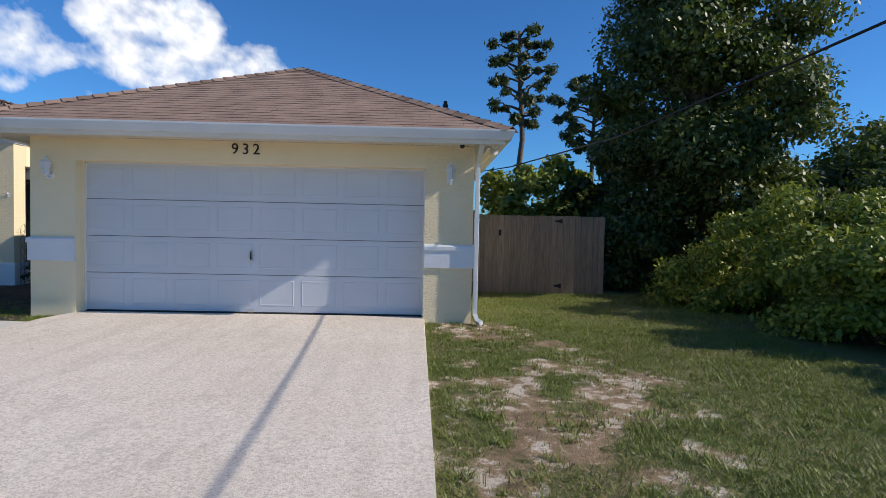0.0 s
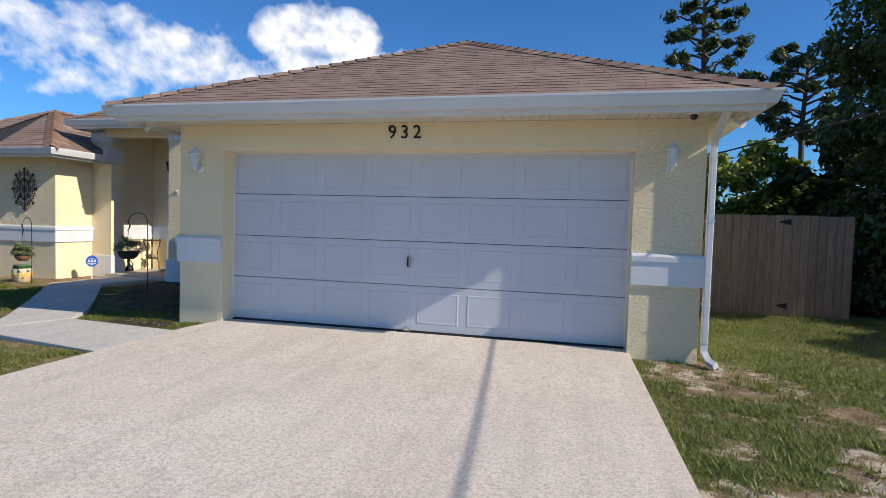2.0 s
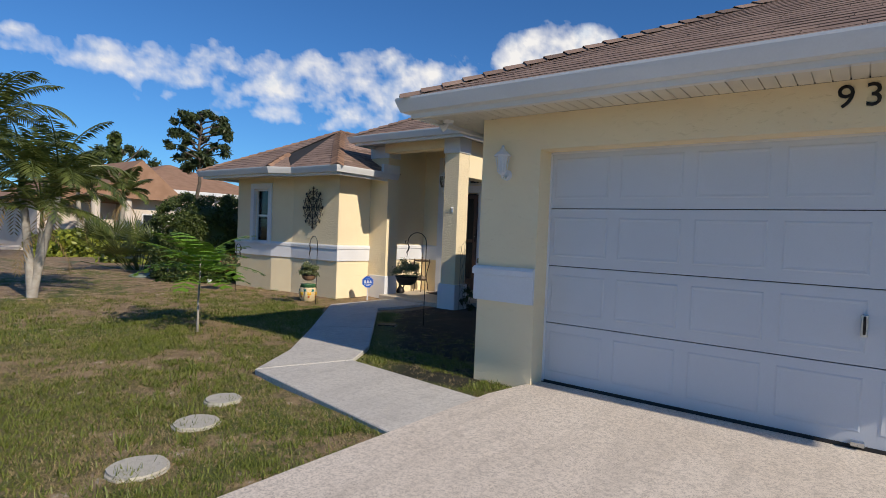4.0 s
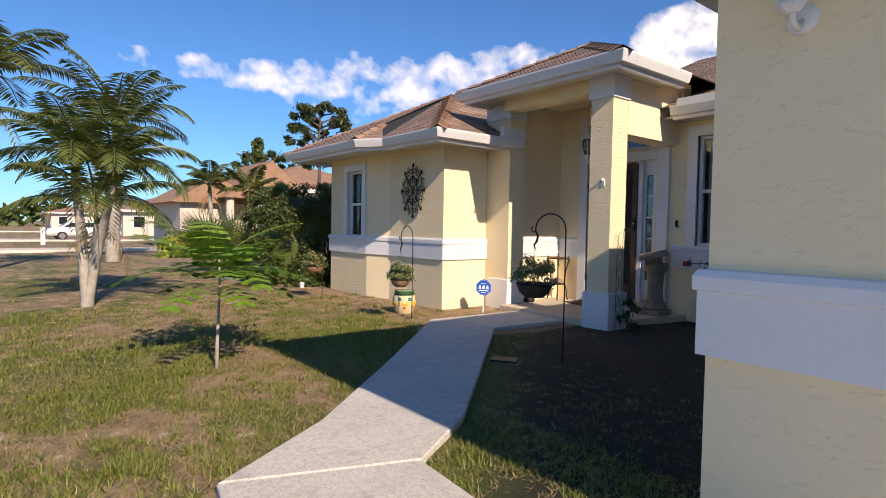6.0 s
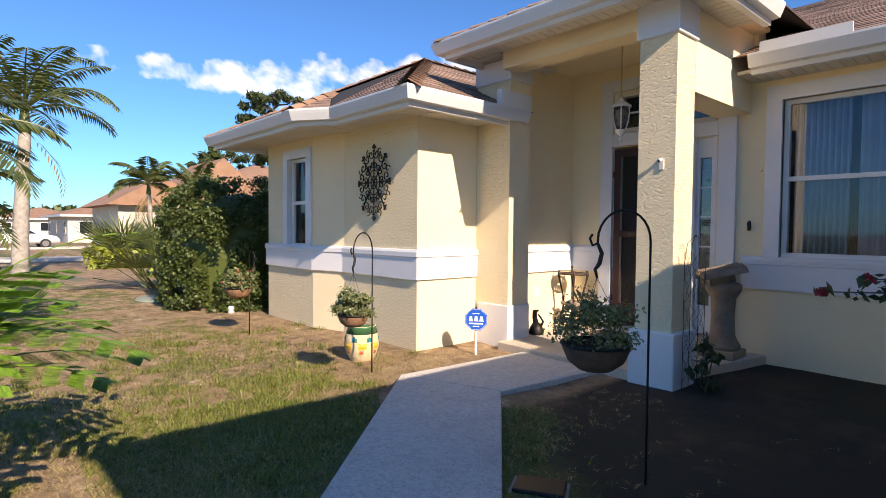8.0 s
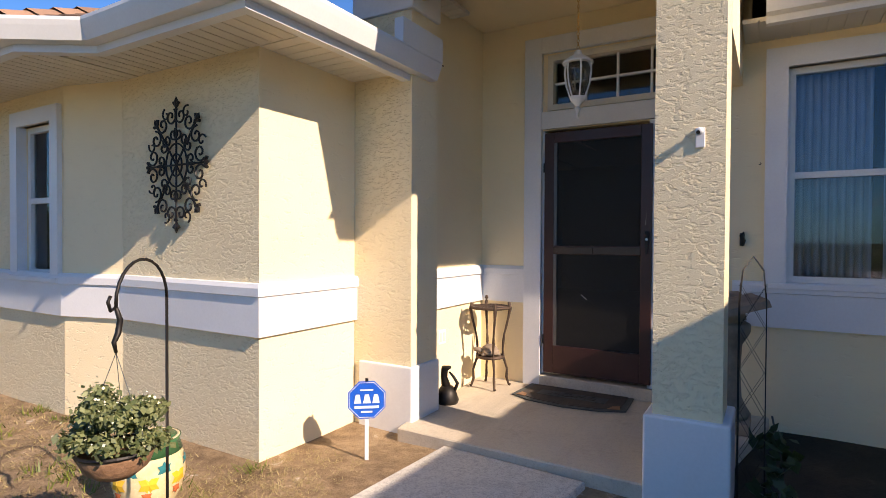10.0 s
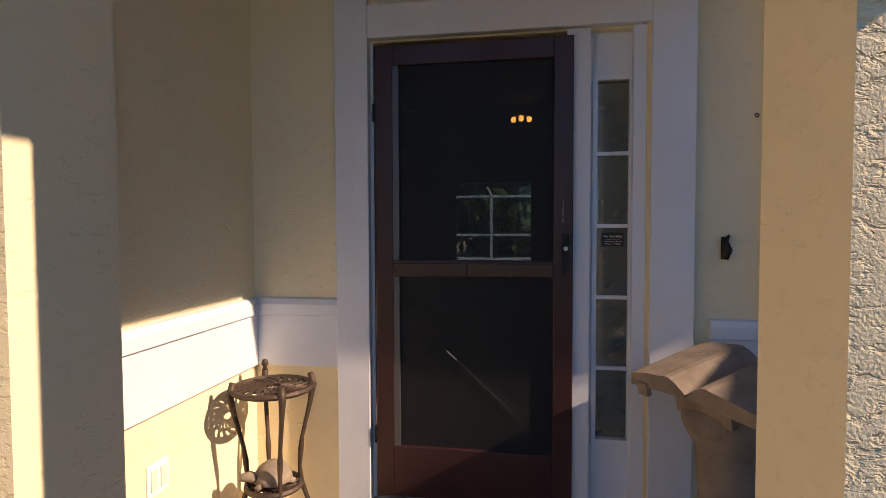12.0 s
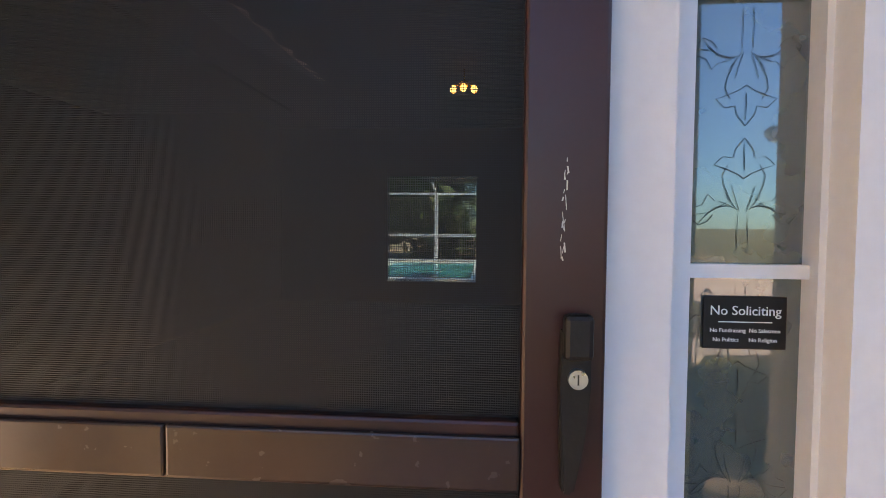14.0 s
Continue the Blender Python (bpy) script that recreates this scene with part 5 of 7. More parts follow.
tube(bm, [(0.0, 0.0, 0.10), (-0.03, 0.02, 0.20), (-0.02, 0.0, 0.27), (0.03, -0.03, 0.29)], [0.04, 0.028, 0.03, 0.012], 9)
tube(bm, [(0.05, 0.0, 0.08), (0.085, -0.01, 0.16), (0.05, -0.02, 0.22), (0.02, -0.02, 0.25)], [0.016, 0.014, 0.012, 0.008], 7)
cat = tagged(part("black_bird_statue", bm, M_BLACK, smooth=True), "small black cast figure standing on the porch slab by the pier", "statue")
cat.matrix_basis = pose(-10.14, 12.68, 0.0, 0, 0, 20)

mat_ = thing("doormat", (-9.33, 13.29, 0.003), "charcoal half-round doormat reading HOME with a grey-green border", "doormat", 0)
shape = [(-0.44, 0.27), (-0.46, -0.14), (-0.28, -0.23), (0.0, -0.27), (0.28, -0.23), (0.46, -0.14), (0.44, 0.27)]
part("border", prism(bmesh.new(), [(x, y) for x, y in shape], 0.0, 0.010), M_MATEDGE, mat_)
part("mat_surface", prism(bmesh.new(), [(x * 0.90, y * 0.86 + 0.005) for x, y in shape], 0.010, 0.015), M_MAT, mat_)
part("word_panel", boxes((-0.28, 0.28, -0.05, 0.09, 0.015, 0.018)), M_MATEDGE, mat_)
text_part("HOME", 0.14, M_BLACK, mat_, pose(0, 0.02, 0.019), 0.002)
for s in (-1, 1):
    part("corner_motif", prism(bmesh.new(), [(s * 0.40, -0.06), (s * 0.42, -0.15), (s * 0.33, -0.17), (s * 0.35, -0.09)][::s], 0.015, 0.018), M_COCO, mat_, "rust-coloured leaf motif")

ped = thing("pedestal", (-8.23, 13.21, 0.0), "round weathered cast stone pedestal beside the door", "pedestal")
part("foot", rbox(-0.17, 0.17, -0.17, 0.17, 0.0, 0.08, 0.012), M_SCULPT, ped)
part("drum", lathe(bmesh.new(), [(0.155, 0.08), (0.165, 0.12), (0.14, 0.16), (0.115, 0.22), (0.105, 0.40), (0.115, 0.58), (0.15, 0.64), (0.165, 0.67), (0.165, 0.72), (0.14, 0.735)], 24), M_SCULPT, ped, "", True)
bk = thing("open_book_sculpture", (-8.235, 13.20, 0.735), "weathered cast stone open book sculpture lying tilted on the pedestal", "sculpture", -58)
bk.matrix_basis = bk.matrix_basis @ pose(0, 0, 0, 13, 0, 0)
part("support", boxes((-0.12, 0.12, -0.13, 0.10, 0.0, 0.10)), M_SCULPT, bk)
for s in (-1, 1):
    bm = bmesh.new()
    n = 12
    top, bot = [], []
    for i in range(n + 1):
        t = i / n
        x = s * (0.005 + 0.265 * t)
        z = 0.115 + 0.05 * math.sin(min(1.0, t * 2.6) * math.pi * 0.6) - 0.03 * t * t
        top.append([bm.verts.new((x, y, z + 0.004 * noise.noise((x * 20, y * 20, 1)))) for y in (-0.19, -0.06, 0.06, 0.19)])
        bot.append([bm.verts.new((x * 1.02, y * 1.03, 0.105 - 0.02 * t)) for y in (-0.19, 0.19)])
    for i in range(n):
        for j in range(3):
            bm.faces.new((top[i][j], top[i + 1][j], top[i + 1][j + 1], top[i][j + 1]))
        bm.faces.new((bot[i][0], bot[i + 1][0], bot[i + 1][1], bot[i][1]))
        bm.faces.new((top[i][0], top[i + 1][0], bot[i + 1][0], bot[i][0]))
        bm.faces.new((top[i][3], top[i + 1][3], bot[i + 1][1], bot[i][1]))
    bm.faces.new(top[n] + bot[n][::-1])
    bm.faces.new(top[0] + bot[0][::-1])
    part("page_block", bm, M_SCULPT, bk)
    bm = bmesh.new()
    rng = random.Random(3 + s)
    for i in range(9):
        x = s * (0.06 + 0.012 * rng.random())
        y = 0.13 - 0.03 * i
        ln = 0.10 + 0.04 * rng.random()
        zz = lambda q: 0.1148 + 0.05 * math.sin(min(1.0, (abs(q) - 0.005) / 0.265 * 2.6) * math.pi * 0.6) - 0.03 * ((abs(q) - 0.005) / 0.265) ** 2
        tube(bm, [(x, y, zz(x)), (x + s * ln / 2, y, zz(x + s * ln / 2)), (x + s * ln, y, zz(x + s * ln))], 0.0008, 4)
    part("carved_lines", bm, M_CARVED, bk, "shallow carved text lines")
part("broken_notch", boxes((-0.23, -0.18, -0.205, -0.185, 0.06, 0.11)), M_SCULPT, bk)

# ---- garden ornaments ----


def crook(name, at, h, out, label, rz, basket):
    """A shepherd's crook: a thin rod bent over, with a small curled end."""
    c = thing(name, at, label, "garden hook", rz, "garden hooks")
    r = out / 2
    pts = [(0, 0, -0.12), (0, 0, h - r)] + arc((-r, 0, h - r), r, 0, 165, 12)
    e = pts[-1]
    pts += [(e[0] - 0.004, 0, e[2] - 0.05)]
    part("rod", tube(bmesh.new(), pts, 0.0065, 6), M_BLACK, c, "", True)
    q = pts[-1]
    part("curl", tube(bmesh.new(), [q, (q[0] - 0.03, 0, q[2] - 0.01), (q[0] - 0.045, 0, q[2] + 0.025), (q[0] - 0.03, 0, q[2] + 0.045)], 0.0065, 6), M_BLACK, c, "", True)
    if h > 1:
        part("snake_hook", tube(bmesh.new(), [(q[0], 0, q[2]), (q[0] + 0.025, 0, q[2] - 0.05), (q[0] + 0.012, 0, q[2] - 0.10), (q[0] - 0.012, 0, q[2] - 0.13), (q[0], 0, q[2] - 0.17)], [0.008, 0.011, 0.012, 0.009, 0.006], 7), M_BLACK, c, "thick curled hook", True)
    return c, (q[0], 0, q[2] - 0.17)


def hanging_basket(name, hang, drop, r, mat, leafmat, leafsize, count, label, flower=None):
    b = thing(name, (hang[0], hang[1], hang[2] - drop), label, "hanging basket")
    bowl = [(0.0, -r * 0.78), (r * 0.5, -r * 0.75), (r * 0.82, -r * 0.5), (r * 0.97, -r * 0.15), (r, 0.0), (r * 0.93, 0.0), (r * 0.85, -0.04), (0.0, -0.05)]
    part("bowl", lathe(bmesh.new(), bowl, 22), mat, b, "", True)
    part("rim", tube(bmesh.new(), arc((0, 0, 0), r, 0, 360, 26, "xy"), 0.008, 6, False), M_BLACK, b)
    for a in (20, 140, 260):
        part("hanger", tube(bmesh.new(), [(r * math.cos(radians(a)), r * math.sin(radians(a)), 0), (0, 0, drop)], 0.0014, 4), M_TRACK, b)
    tall = 2.2 if mat is M_POTBROWN else 1.9
    cl = [(r * 1.15 * math.cos(a) * q, r * 1.15 * math.sin(a) * q, 0.04 + tall * (0.06 * (1 - q) + 0.025 * (i % 3)) - 0.05 * q * q, r * 0.5) for i, (a, q) in enumerate((2.4 * k, 0.35 + 0.65 * ((k * 7) % 10) / 10) for k in range(26))]
    quads_mesh("leaves", leaf_cloud(cl, count, leafsize, 1.5, 0.15, 0.3), leafmat, b)
    if flower:
        tagged(quads_mesh("flower_heads", leaf_cloud([(x, y, z + r * 0.25, q * 1.1) for x, y, z, q in cl], max(2, count // 24), leafsize * 0.6, 1.0, 0.0, 0.8), flower, b), kind="stuff")
    return b


h1, e1 = crook("garden_hook", (-10.22, 10.38, -0.10), 1.30, 0.34, "slim black shepherd hook with a twisted hanger in the lawn", 117, True)
p = h1.matrix_basis @ Vector(e1)
hanging_basket("hanging_basket", p, 0.36, 0.135, M_COCO, M_LEAF_BASKET, 0.017, 190, "rust-coloured hanging basket full of trailing pale green plants", M_PETAL_W)
h2, e2 = crook("garden_hook", (-7.42, 10.18, -0.10), 1.44, 0.32, "tall thin black shepherd hook in the shaded bed", 67, True)
p = h2.matrix_basis @ Vector(e2)
hanging_basket("hanging_basket", p, 0.33, 0.17, M_POTBROWN, M_LEAF_BASKET, 0.014, 90, "dark brown hanging pot of thin-stemmed plants with tiny flowers", M_PETAL)
h3, e3 = crook("garden_hook", (-12.70, 10.25, -0.10), 1.05, 0.16, "thin rusty shepherd hook by the lawn edge", 180, False)
p = h3.matrix_basis @ Vector(e3)
hanging_basket("hanging_basket", (p.x - 0.25, p.y - 0.1, p.z), 0.18, 0.16, M_COCO, M_LEAF_BASKET, 0.03, 40, "small rust-coloured hanging basket with red flowers", M_PETAL)

pot = thing("painted_pot", (-10.72, 10.60, -0.09), "round hand-painted yellow, green and blue pottery planter on the lawn", "planter", 20)
part("vessel", lathe(bmesh.new(), [(0.0, -0.02), (0.10, -0.02), (0.12, 0.0), (0.155, 0.07), (0.175, 0.15), (0.172, 0.22), (0.155, 0.285), (0.14, 0.32), (0.15, 0.345), (0.135, 0.35), (0.125, 0.32), (0.0, 0.30)], 28), surface("cream_glaze", (0.62, 0.48, 0.26), (0.72, 0.60, 0.38), 16.0, 0.25, bumpy=0.0), pot, "", True)
part("neck_band", lathe(bmesh.new(), [(0.160, 0.275), (0.1425, 0.325), (0.153, 0.346)], 28), surface("green_glaze", (0.03, 0.10, 0.04), (0.05, 0.16, 0.07), 9.0, 0.2, bumpy=0.0), pot, "dark green glazed neck", True)
for k, (mat, sz) in enumerate(((surface("yellow_glaze", (0.75, 0.42, 0.03), (0.80, 0.50, 0.06), 9.0, 0.2, bumpy=0.0), 0.055), (surface("teal_glaze", (0.02, 0.16, 0.18), (0.03, 0.22, 0.24), 9.0, 0.2, bumpy=0.0), 0.04), (surface("rust_glaze", (0.42, 0.10, 0.04), (0.5, 0.14, 0.05), 9.0, 0.2, bumpy=0.0), 0.028))):
    for i in range(7):
        a = 2 * math.pi * i / 7 + k * 0.42
        bm = bmesh.new()
        z = (0.16, 0.22, 0.10)[k]
        rr = (0.177, 0.174, 0.166)[k]
        ctr = bm.verts.new(((rr + 0.003) * math.cos(a), (rr + 0.003) * math.sin(a), z))
        rim = []
        for j in range(12):
            b = 2 * math.pi * j / 12
            q = sz * (1 if j % 2 else 0.6)
            da, dz = q * math.cos(b) / rr, q * math.sin(b)
            rz = rr - 0.9 * dz * dz / 0.16
            rim.append(bm.verts.new(((rz + 0.001) * math.cos(a + da), (rz + 0.001) * math.sin(a + da), z + dz)))
        for j in range(12):
            bm.faces.new((ctr, rim[j], rim[(j + 1) % 12]))
        part("painted_flower", bm, mat, pot)

sg = thing("yard_sign", (-10.10, 11.62, -0.06), "blue octagonal security company sign on a short stake", "yard sign", 38)
part("stake", rbox(-0.012, 0.012, 0.004, 0.012, -0.1, 0.36, 0.002), M_WHITE, sg)
R_ = 0.125
bm = bmesh.new()
oct_ = [(R_ * math.cos(radians(22.5 + 45 * k)), R_ * math.sin(radians(22.5 + 45 * k))) for k in range(8)]
fr_, bk_ = [bm.verts.new((x, -0.004, z + 0.35)) for x, z in oct_], [bm.verts.new((x, 0.003, z + 0.35)) for x, z in oct_]
bm.faces.new(fr_)
bm.faces.new(bk_[::-1])
for k in range(8):
    bm.faces.new((fr_[k], fr_[(k + 1) % 8], bk_[(k + 1) % 8], bk_[k]))
plate = part("plate", bm, M_SIGNBLUE, sg)
part("border_line", tube(bmesh.new(), [(x * 0.93, -0.005, z * 0.93 + 0.35) for x, z in oct_ + oct_[:1]], 0.002, 4, False), M_SIGNWHITE, plate)
for x0, x1, z0, z1 in ((-0.078, -0.034, 0.33, 0.385), (-0.024, 0.026, 0.33, 0.385), (0.034, 0.08, 0.33, 0.385)):
    bm = bmesh.new()
    prism(bm, [(x0, 0), (x1, 0), ((x0 + x1) / 2 + 0.012, 1), ((x0 + x1) / 2 - 0.012, 1)], 0, 1)
    for v in bm.verts:
        v.co = Vector((v.co.x, -0.005 - 0.001 * v.co.z, z0 + (z1 - z0) * v.co.y))
    part("logo_mark", bm, M_SIGNWHITE, plate)
part("text_bar", boxes((-0.075, 0.075, -0.006, -0.004, 0.298, 0.314)), M_SIGNWHITE, plate)
part("text_bar", boxes((-0.035, 0.035, -0.006, -0.004, 0.272, 0.282)), M_SIGNWHITE, plate)
part("text_bar", boxes((-0.04, 0.04, -0.006, -0.004, 0.408, 0.416)), M_SIGNWHITE, plate)
part("cap", rbox(-0.01, 0.01, -0.006, 0.006, 0.464, 0.485, 0.003), M_BLACK, sg)

ob_ = thing("trellis_obelisk", (-8.03, 12.10, -0.08), "thin black wire trellis with diagonal lattice by the column", "trellis")
for k in range(4):
    a = radians(45 + 90 * k)
    c, s = math.cos(a), math.sin(a)
    part("upright", tube(bmesh.new(), [(0.085 * c, 0.085 * s, -0.05), (0.085 * c, 0.085 * s, 1.05), (0.065 * c, 0.065 * s, 1.22), (0.0, 0.0, 1.29)], 0.0026, 5), M_BLACK, ob_)
    c2, s2 = math.cos(a + math.pi / 2), math.sin(a + math.pi / 2)
    for i in range(5):
        z = 0.05 + 0.22 * i
        for p0_, p1_ in (((c, s), (c2, s2)), ((c2, s2), (c, s))):
            part("lattice_wire", tube(bmesh.new(), [(0.085 * p0_[0], 0.085 * p0_[1], z), (0.085 * p1_[0], 0.085 * p1_[1], z + 0.22)], 0.0013, 4), M_BLACK, ob_)

# ---- fence gate ----
fence = thing("fence_gate", (0, 0, 0), "weathered wooden board fence with a double gate and black strap hinges", "fence")
FX0, FX1, FY = 1.30, 4.56, 12.94
x = FX0
rng = random.Random(5)
while x < FX1 - 0.05:
    w = 0.138
    part("board", rbox(x + 0.003, x + w - 0.003, FY, FY + 0.018, -0.19 + 0.03 * rng.random(), 1.63 + 0.012 * rng.random(), 0.003), M_FENCE, fence)
    x += w
for z in (0.1, 0.8, 1.4):
    part("rail", boxes((FX0, FX1, FY + 0.019, FY + 0.06, z, z + 0.09)), M_FENCE, fence)
for xx in (2.05, 4.52):
    part("post", boxes((xx - 0.045, xx + 0.045, FY + 0.062, FY + 0.15, -0.25, 1.58)), M_FENCE, fence)
for z in (0.02, 1.52):
    bm = bmesh.new()
    prism(bm, [(3.62, z - 0.055), (3.62, z + 0.055), (3.43, z + 0.008), (3.43, z - 0.008)], 0, 0.006)
    for v in bm.verts:
        v.co = Vector((v.co.x, FY - 0.002 - v.co.z, v.co.y))
    part("strap_hinge", bm, M_BLACK, fence, "black strap hinge")
part("latch", rbox(2.14, 2.20, FY - 0.02, FY, 1.16, 1.30, 0.004), M_BLACK, fence, "black gate latch")

# ---- small ground things ----
rng = random.Random(11)
for x, y, r in ((-6.16, 6.07, 0.15), (-5.79, 5.64, 0.165), (-5.31, 5.03, 0.17), (-4.86, 4.49, 0.185)):
    bm = bmesh.new()
    ring = [(r * (1 + 0.10 * noise.noise((k * 0.9, x, y))) * math.cos(2 * math.pi * k / 18), r * (1 + 0.10 * noise.noise((k * 0.9, x, y))) * math.sin(2 * math.pi * k / 18)) for k in range(18)]
    prism(bm, ring, -0.05, 0.012)
    bmesh.ops.bevel(bm, geom=[e for e in bm.edges if e.verts[0].co.z > 0 and e.verts[1].co.z > 0], offset=0.015, segments=2, affect="EDGES")
    st = tagged(part("stepping_stone", bm, M_STONE), "round pale concrete stepping stone set in the grass", "stepping stone", "stepping stones")
    st.matrix_basis = pose(x, y, lawn_z(x, y) + 0.02)
cv = thing("septic_lid", (-16.9, 10.5, -0.10), "round grey-green plastic access lid in the lawn", "lid")
part("rim", lathe(bmesh.new(), [(0.0, -0.05), (0.56, -0.05), (0.58, 0.03), (0.55, 0.06), (0.50, 0.05)], 26), M_COVER, cv)
part("cover", lathe(bmesh.new(), [(0.52, 0.045), (0.45, 0.07), (0.0, 0.08)], 26), M_COVER, cv)
cp = thing("cleanout_cap", (-14.6, 10.75, -0.10), "short white plastic pipe cap in the lawn", "pipe cap")
part("pipe", tube(bmesh.new(), [(0, 0, -0.05), (0, 0, 0.09)], 0.05, 12), M_WHITE, cp)
part("cap", lathe(bmesh.new(), [(0.055, 0.07), (0.058, 0.10), (0.03, 0.115), (0.0, 0.118)], 12), M_WHITE, cp)
lb = thing("valve_box_lid", (-7.75, 9.72, -0.10), "dark square valve box lid in the shaded bed", "lid", 30)
part("lid", rbox(-0.13, 0.13, -0.09, 0.09, 0.0, 0.035, 0.008), M_BLACK, lb)
part("rim", rbox(-0.15, 0.15, -0.11, 0.11, -0.04, 0.015, 0.006), M_COVER, lb)

wire = thing("overhead_cable", (0, 0, 0), "thin dark overhead service cable sagging from the house", "cable")
pts = [(1.5, 17.5, 3.0), (2.25, 12.0, 2.64), (3.01, 7.47, 2.54), (3.7, 4.84, 2.79), (4.18, 3.1, 2.99), (4.6, 2.0, 3.2), (6.0, -1.5, 3.9), (8.0, -7.0, 5.0)]
part("line", tube(bmesh.new(), pts, 0.012, 6), M_BLACK, wire)

# ---- plants ----


def limb(bm, a, b, r0, r1, bend, rng, n=6):
    a, b = Vector(a), Vector(b)
    pts, rr = [], []
    for i in range(n + 1):
        t = i / n
        q = a.lerp(b, t)
        w = bend * math.sin(t * math.pi)
        pts.append(q + Vector((w * rng.uniform(-1, 1), w * rng.uniform(-1, 1), w * 0.4)))
        rr.append(r0 + (r1 - r0) * t)
    tube(bm, pts, rr, 7)


def broadleaf_tree(name, at, centre, radii, clumps, per, size, mat, label, seed, trunk_r=0.22, clump_r=0.8):
    rng = random.Random(seed)
    t = thing(name, at, label, "tree")
    bm = bmesh.new()
    c = Vector(centre) - Vector(at)
    limb(bm, (0, 0, -0.3), (c.x * 0.6, c.y * 0.6, c.z * 0.75), trunk_r, trunk_r * 0.55, 0.15, rng)
    cl = []
    for i in range(clumps):
        while True:
            d = Vector((rng.uniform(-1, 1), rng.uniform(-1, 1), rng.uniform(-1, 1)))
            if 0.35 < d.length < 1.0:
                break
        q = c + Vector((d.x * radii[0], d.y * radii[1], d.z * radii[2]))
        cl.append((*q, clump_r * rng.uniform(0.6, 1.3)))
        if i % 3 == 0:
            limb(bm, (c.x * 0.5, c.y * 0.5, c.z * rng.uniform(0.4, 0.75)), q, trunk_r * 0.4, 0.02, 0.25, rng)
    part("trunk", bm, M_BARK, t, "", True)
    quads_mesh("crown", leaf_cloud(cl, per, size), mat, t)
    return t


broadleaf_tree("oak_tree", (7.5, 13.9, -0.2), (7.1, 13.7, 5.2), (2.6, 2.6, 3.9), 120, 800, 0.07, M_LEAF_DARK, "tall dark broadleaf tree with a dense irregular crown beside the lawn", 1)
broadleaf_tree("oak_tree", (12.4, 15.0, -0.2), (12.8, 15.2, 2.4), (2.6, 2.6, 1.6), 60, 500, 0.095, M_LEAF_DARK, "dark broadleaf tree hung with vines at the wood edge", 2)
broadleaf_tree("oak_tree", (16.5, 19.5, -0.2), (18.0, 19.5, 3.3), (3.2, 2.8, 2.0), 60, 380, 0.12, M_LEAF_DARK, "broadleaf tree farther back in the wood", 3)
broadleaf_tree("young_tree", (4.3, 19.5, -0.25), (4.3, 19.3, 2.1), (2.0, 1.5, 1.7), 40, 240, 0.12, M_LEAF_SHRUB, "bright green young tree behind the fence", 4, 0.09, 0.55)
broadleaf_tree("young_tree", (7.0, 17.8, -0.25), (6.8, 17.8, 2.3), (1.9, 1.4, 2.1), 36, 240, 0.13, M_LEAF_DARK, "dark leafy tree behind the fence", 5, 0.1, 0.6)


def shrub(at, radii, clumps, per, size, mat, label, seed, clump_r=0.4):
    rng = random.Random(seed)
    s = thing("shrub", at, label, "shrub", 0, "shrubs along the lawn")
    cl, bm = [], bmesh.new()
    for i in range(clumps):
        a, e = rng.uniform(0, 6.283), rng.uniform(0.05, 1.0)
        q = rng.uniform(0.35, 1.0)
        h = e * radii[2] * (1 - 0.35 * q)
        c = (radii[0] * q * math.cos(a), radii[1] * q * math.sin(a), max(0.12, h))
        cl.append((*c, clump_r * rng.uniform(0.6, 1.25)))
        if i % 2 == 0:
            limb(bm, (c[0] * 0.2, c[1] * 0.2, -0.1), c, 0.018, 0.006, 0.12, rng, 5)
            tip = Vector(c) + Vector((rng.uniform(-0.3, 0.3), rng.uniform(-0.3, 0.3), rng.uniform(0.1, 0.5)))
            limb(bm, c, tip, 0.006, 0.003, 0.05, rng, 4)
    part("stems", bm, M_BARK, s)
    quads_mesh("leaves", leaf_cloud(cl, per, size), mat, s)
    return s


for at, radii, n, sd in (((6.55, 7.2, -0.12), (1.3, 1.2, 1.75), 46, 1), ((7.2, 9.2, -0.15), (1.6, 1.5, 2.5), 60, 2), ((6.1, 10.9, -0.18), (1.1, 1.2, 1.5), 34, 3), ((8.9, 8.0, -0.1), (1.7, 1.6, 2.7), 56, 4), ((7.7, 5.4, -0.1), (1.5, 1.3, 1.9), 40, 7)):
    shrub(at, radii, n, 520, 0.045, M_LEAF_SHRUB, "sprawling yellow-green shrub with twiggy shoots at the lawn edge", sd)
for at, radii, n, sd in (((9.0, 11.6, -0.2), (1.9, 1.6, 3.4), 60, 5), ((6.0, 14.1, -0.2), (1.3, 1.0, 2.6), 40, 6), ((11.8, 10.8, -0.2), (2.0, 1.8, 3.6), 60, 8), ((9.8, 16.8, -0.2), (2.6, 1.5, 3.6), 60, 9)):
    shrub(at, radii, n, 420, 0.075, M_LEAF_DARK, "dark dense undergrowth below the trees", sd, 0.55)


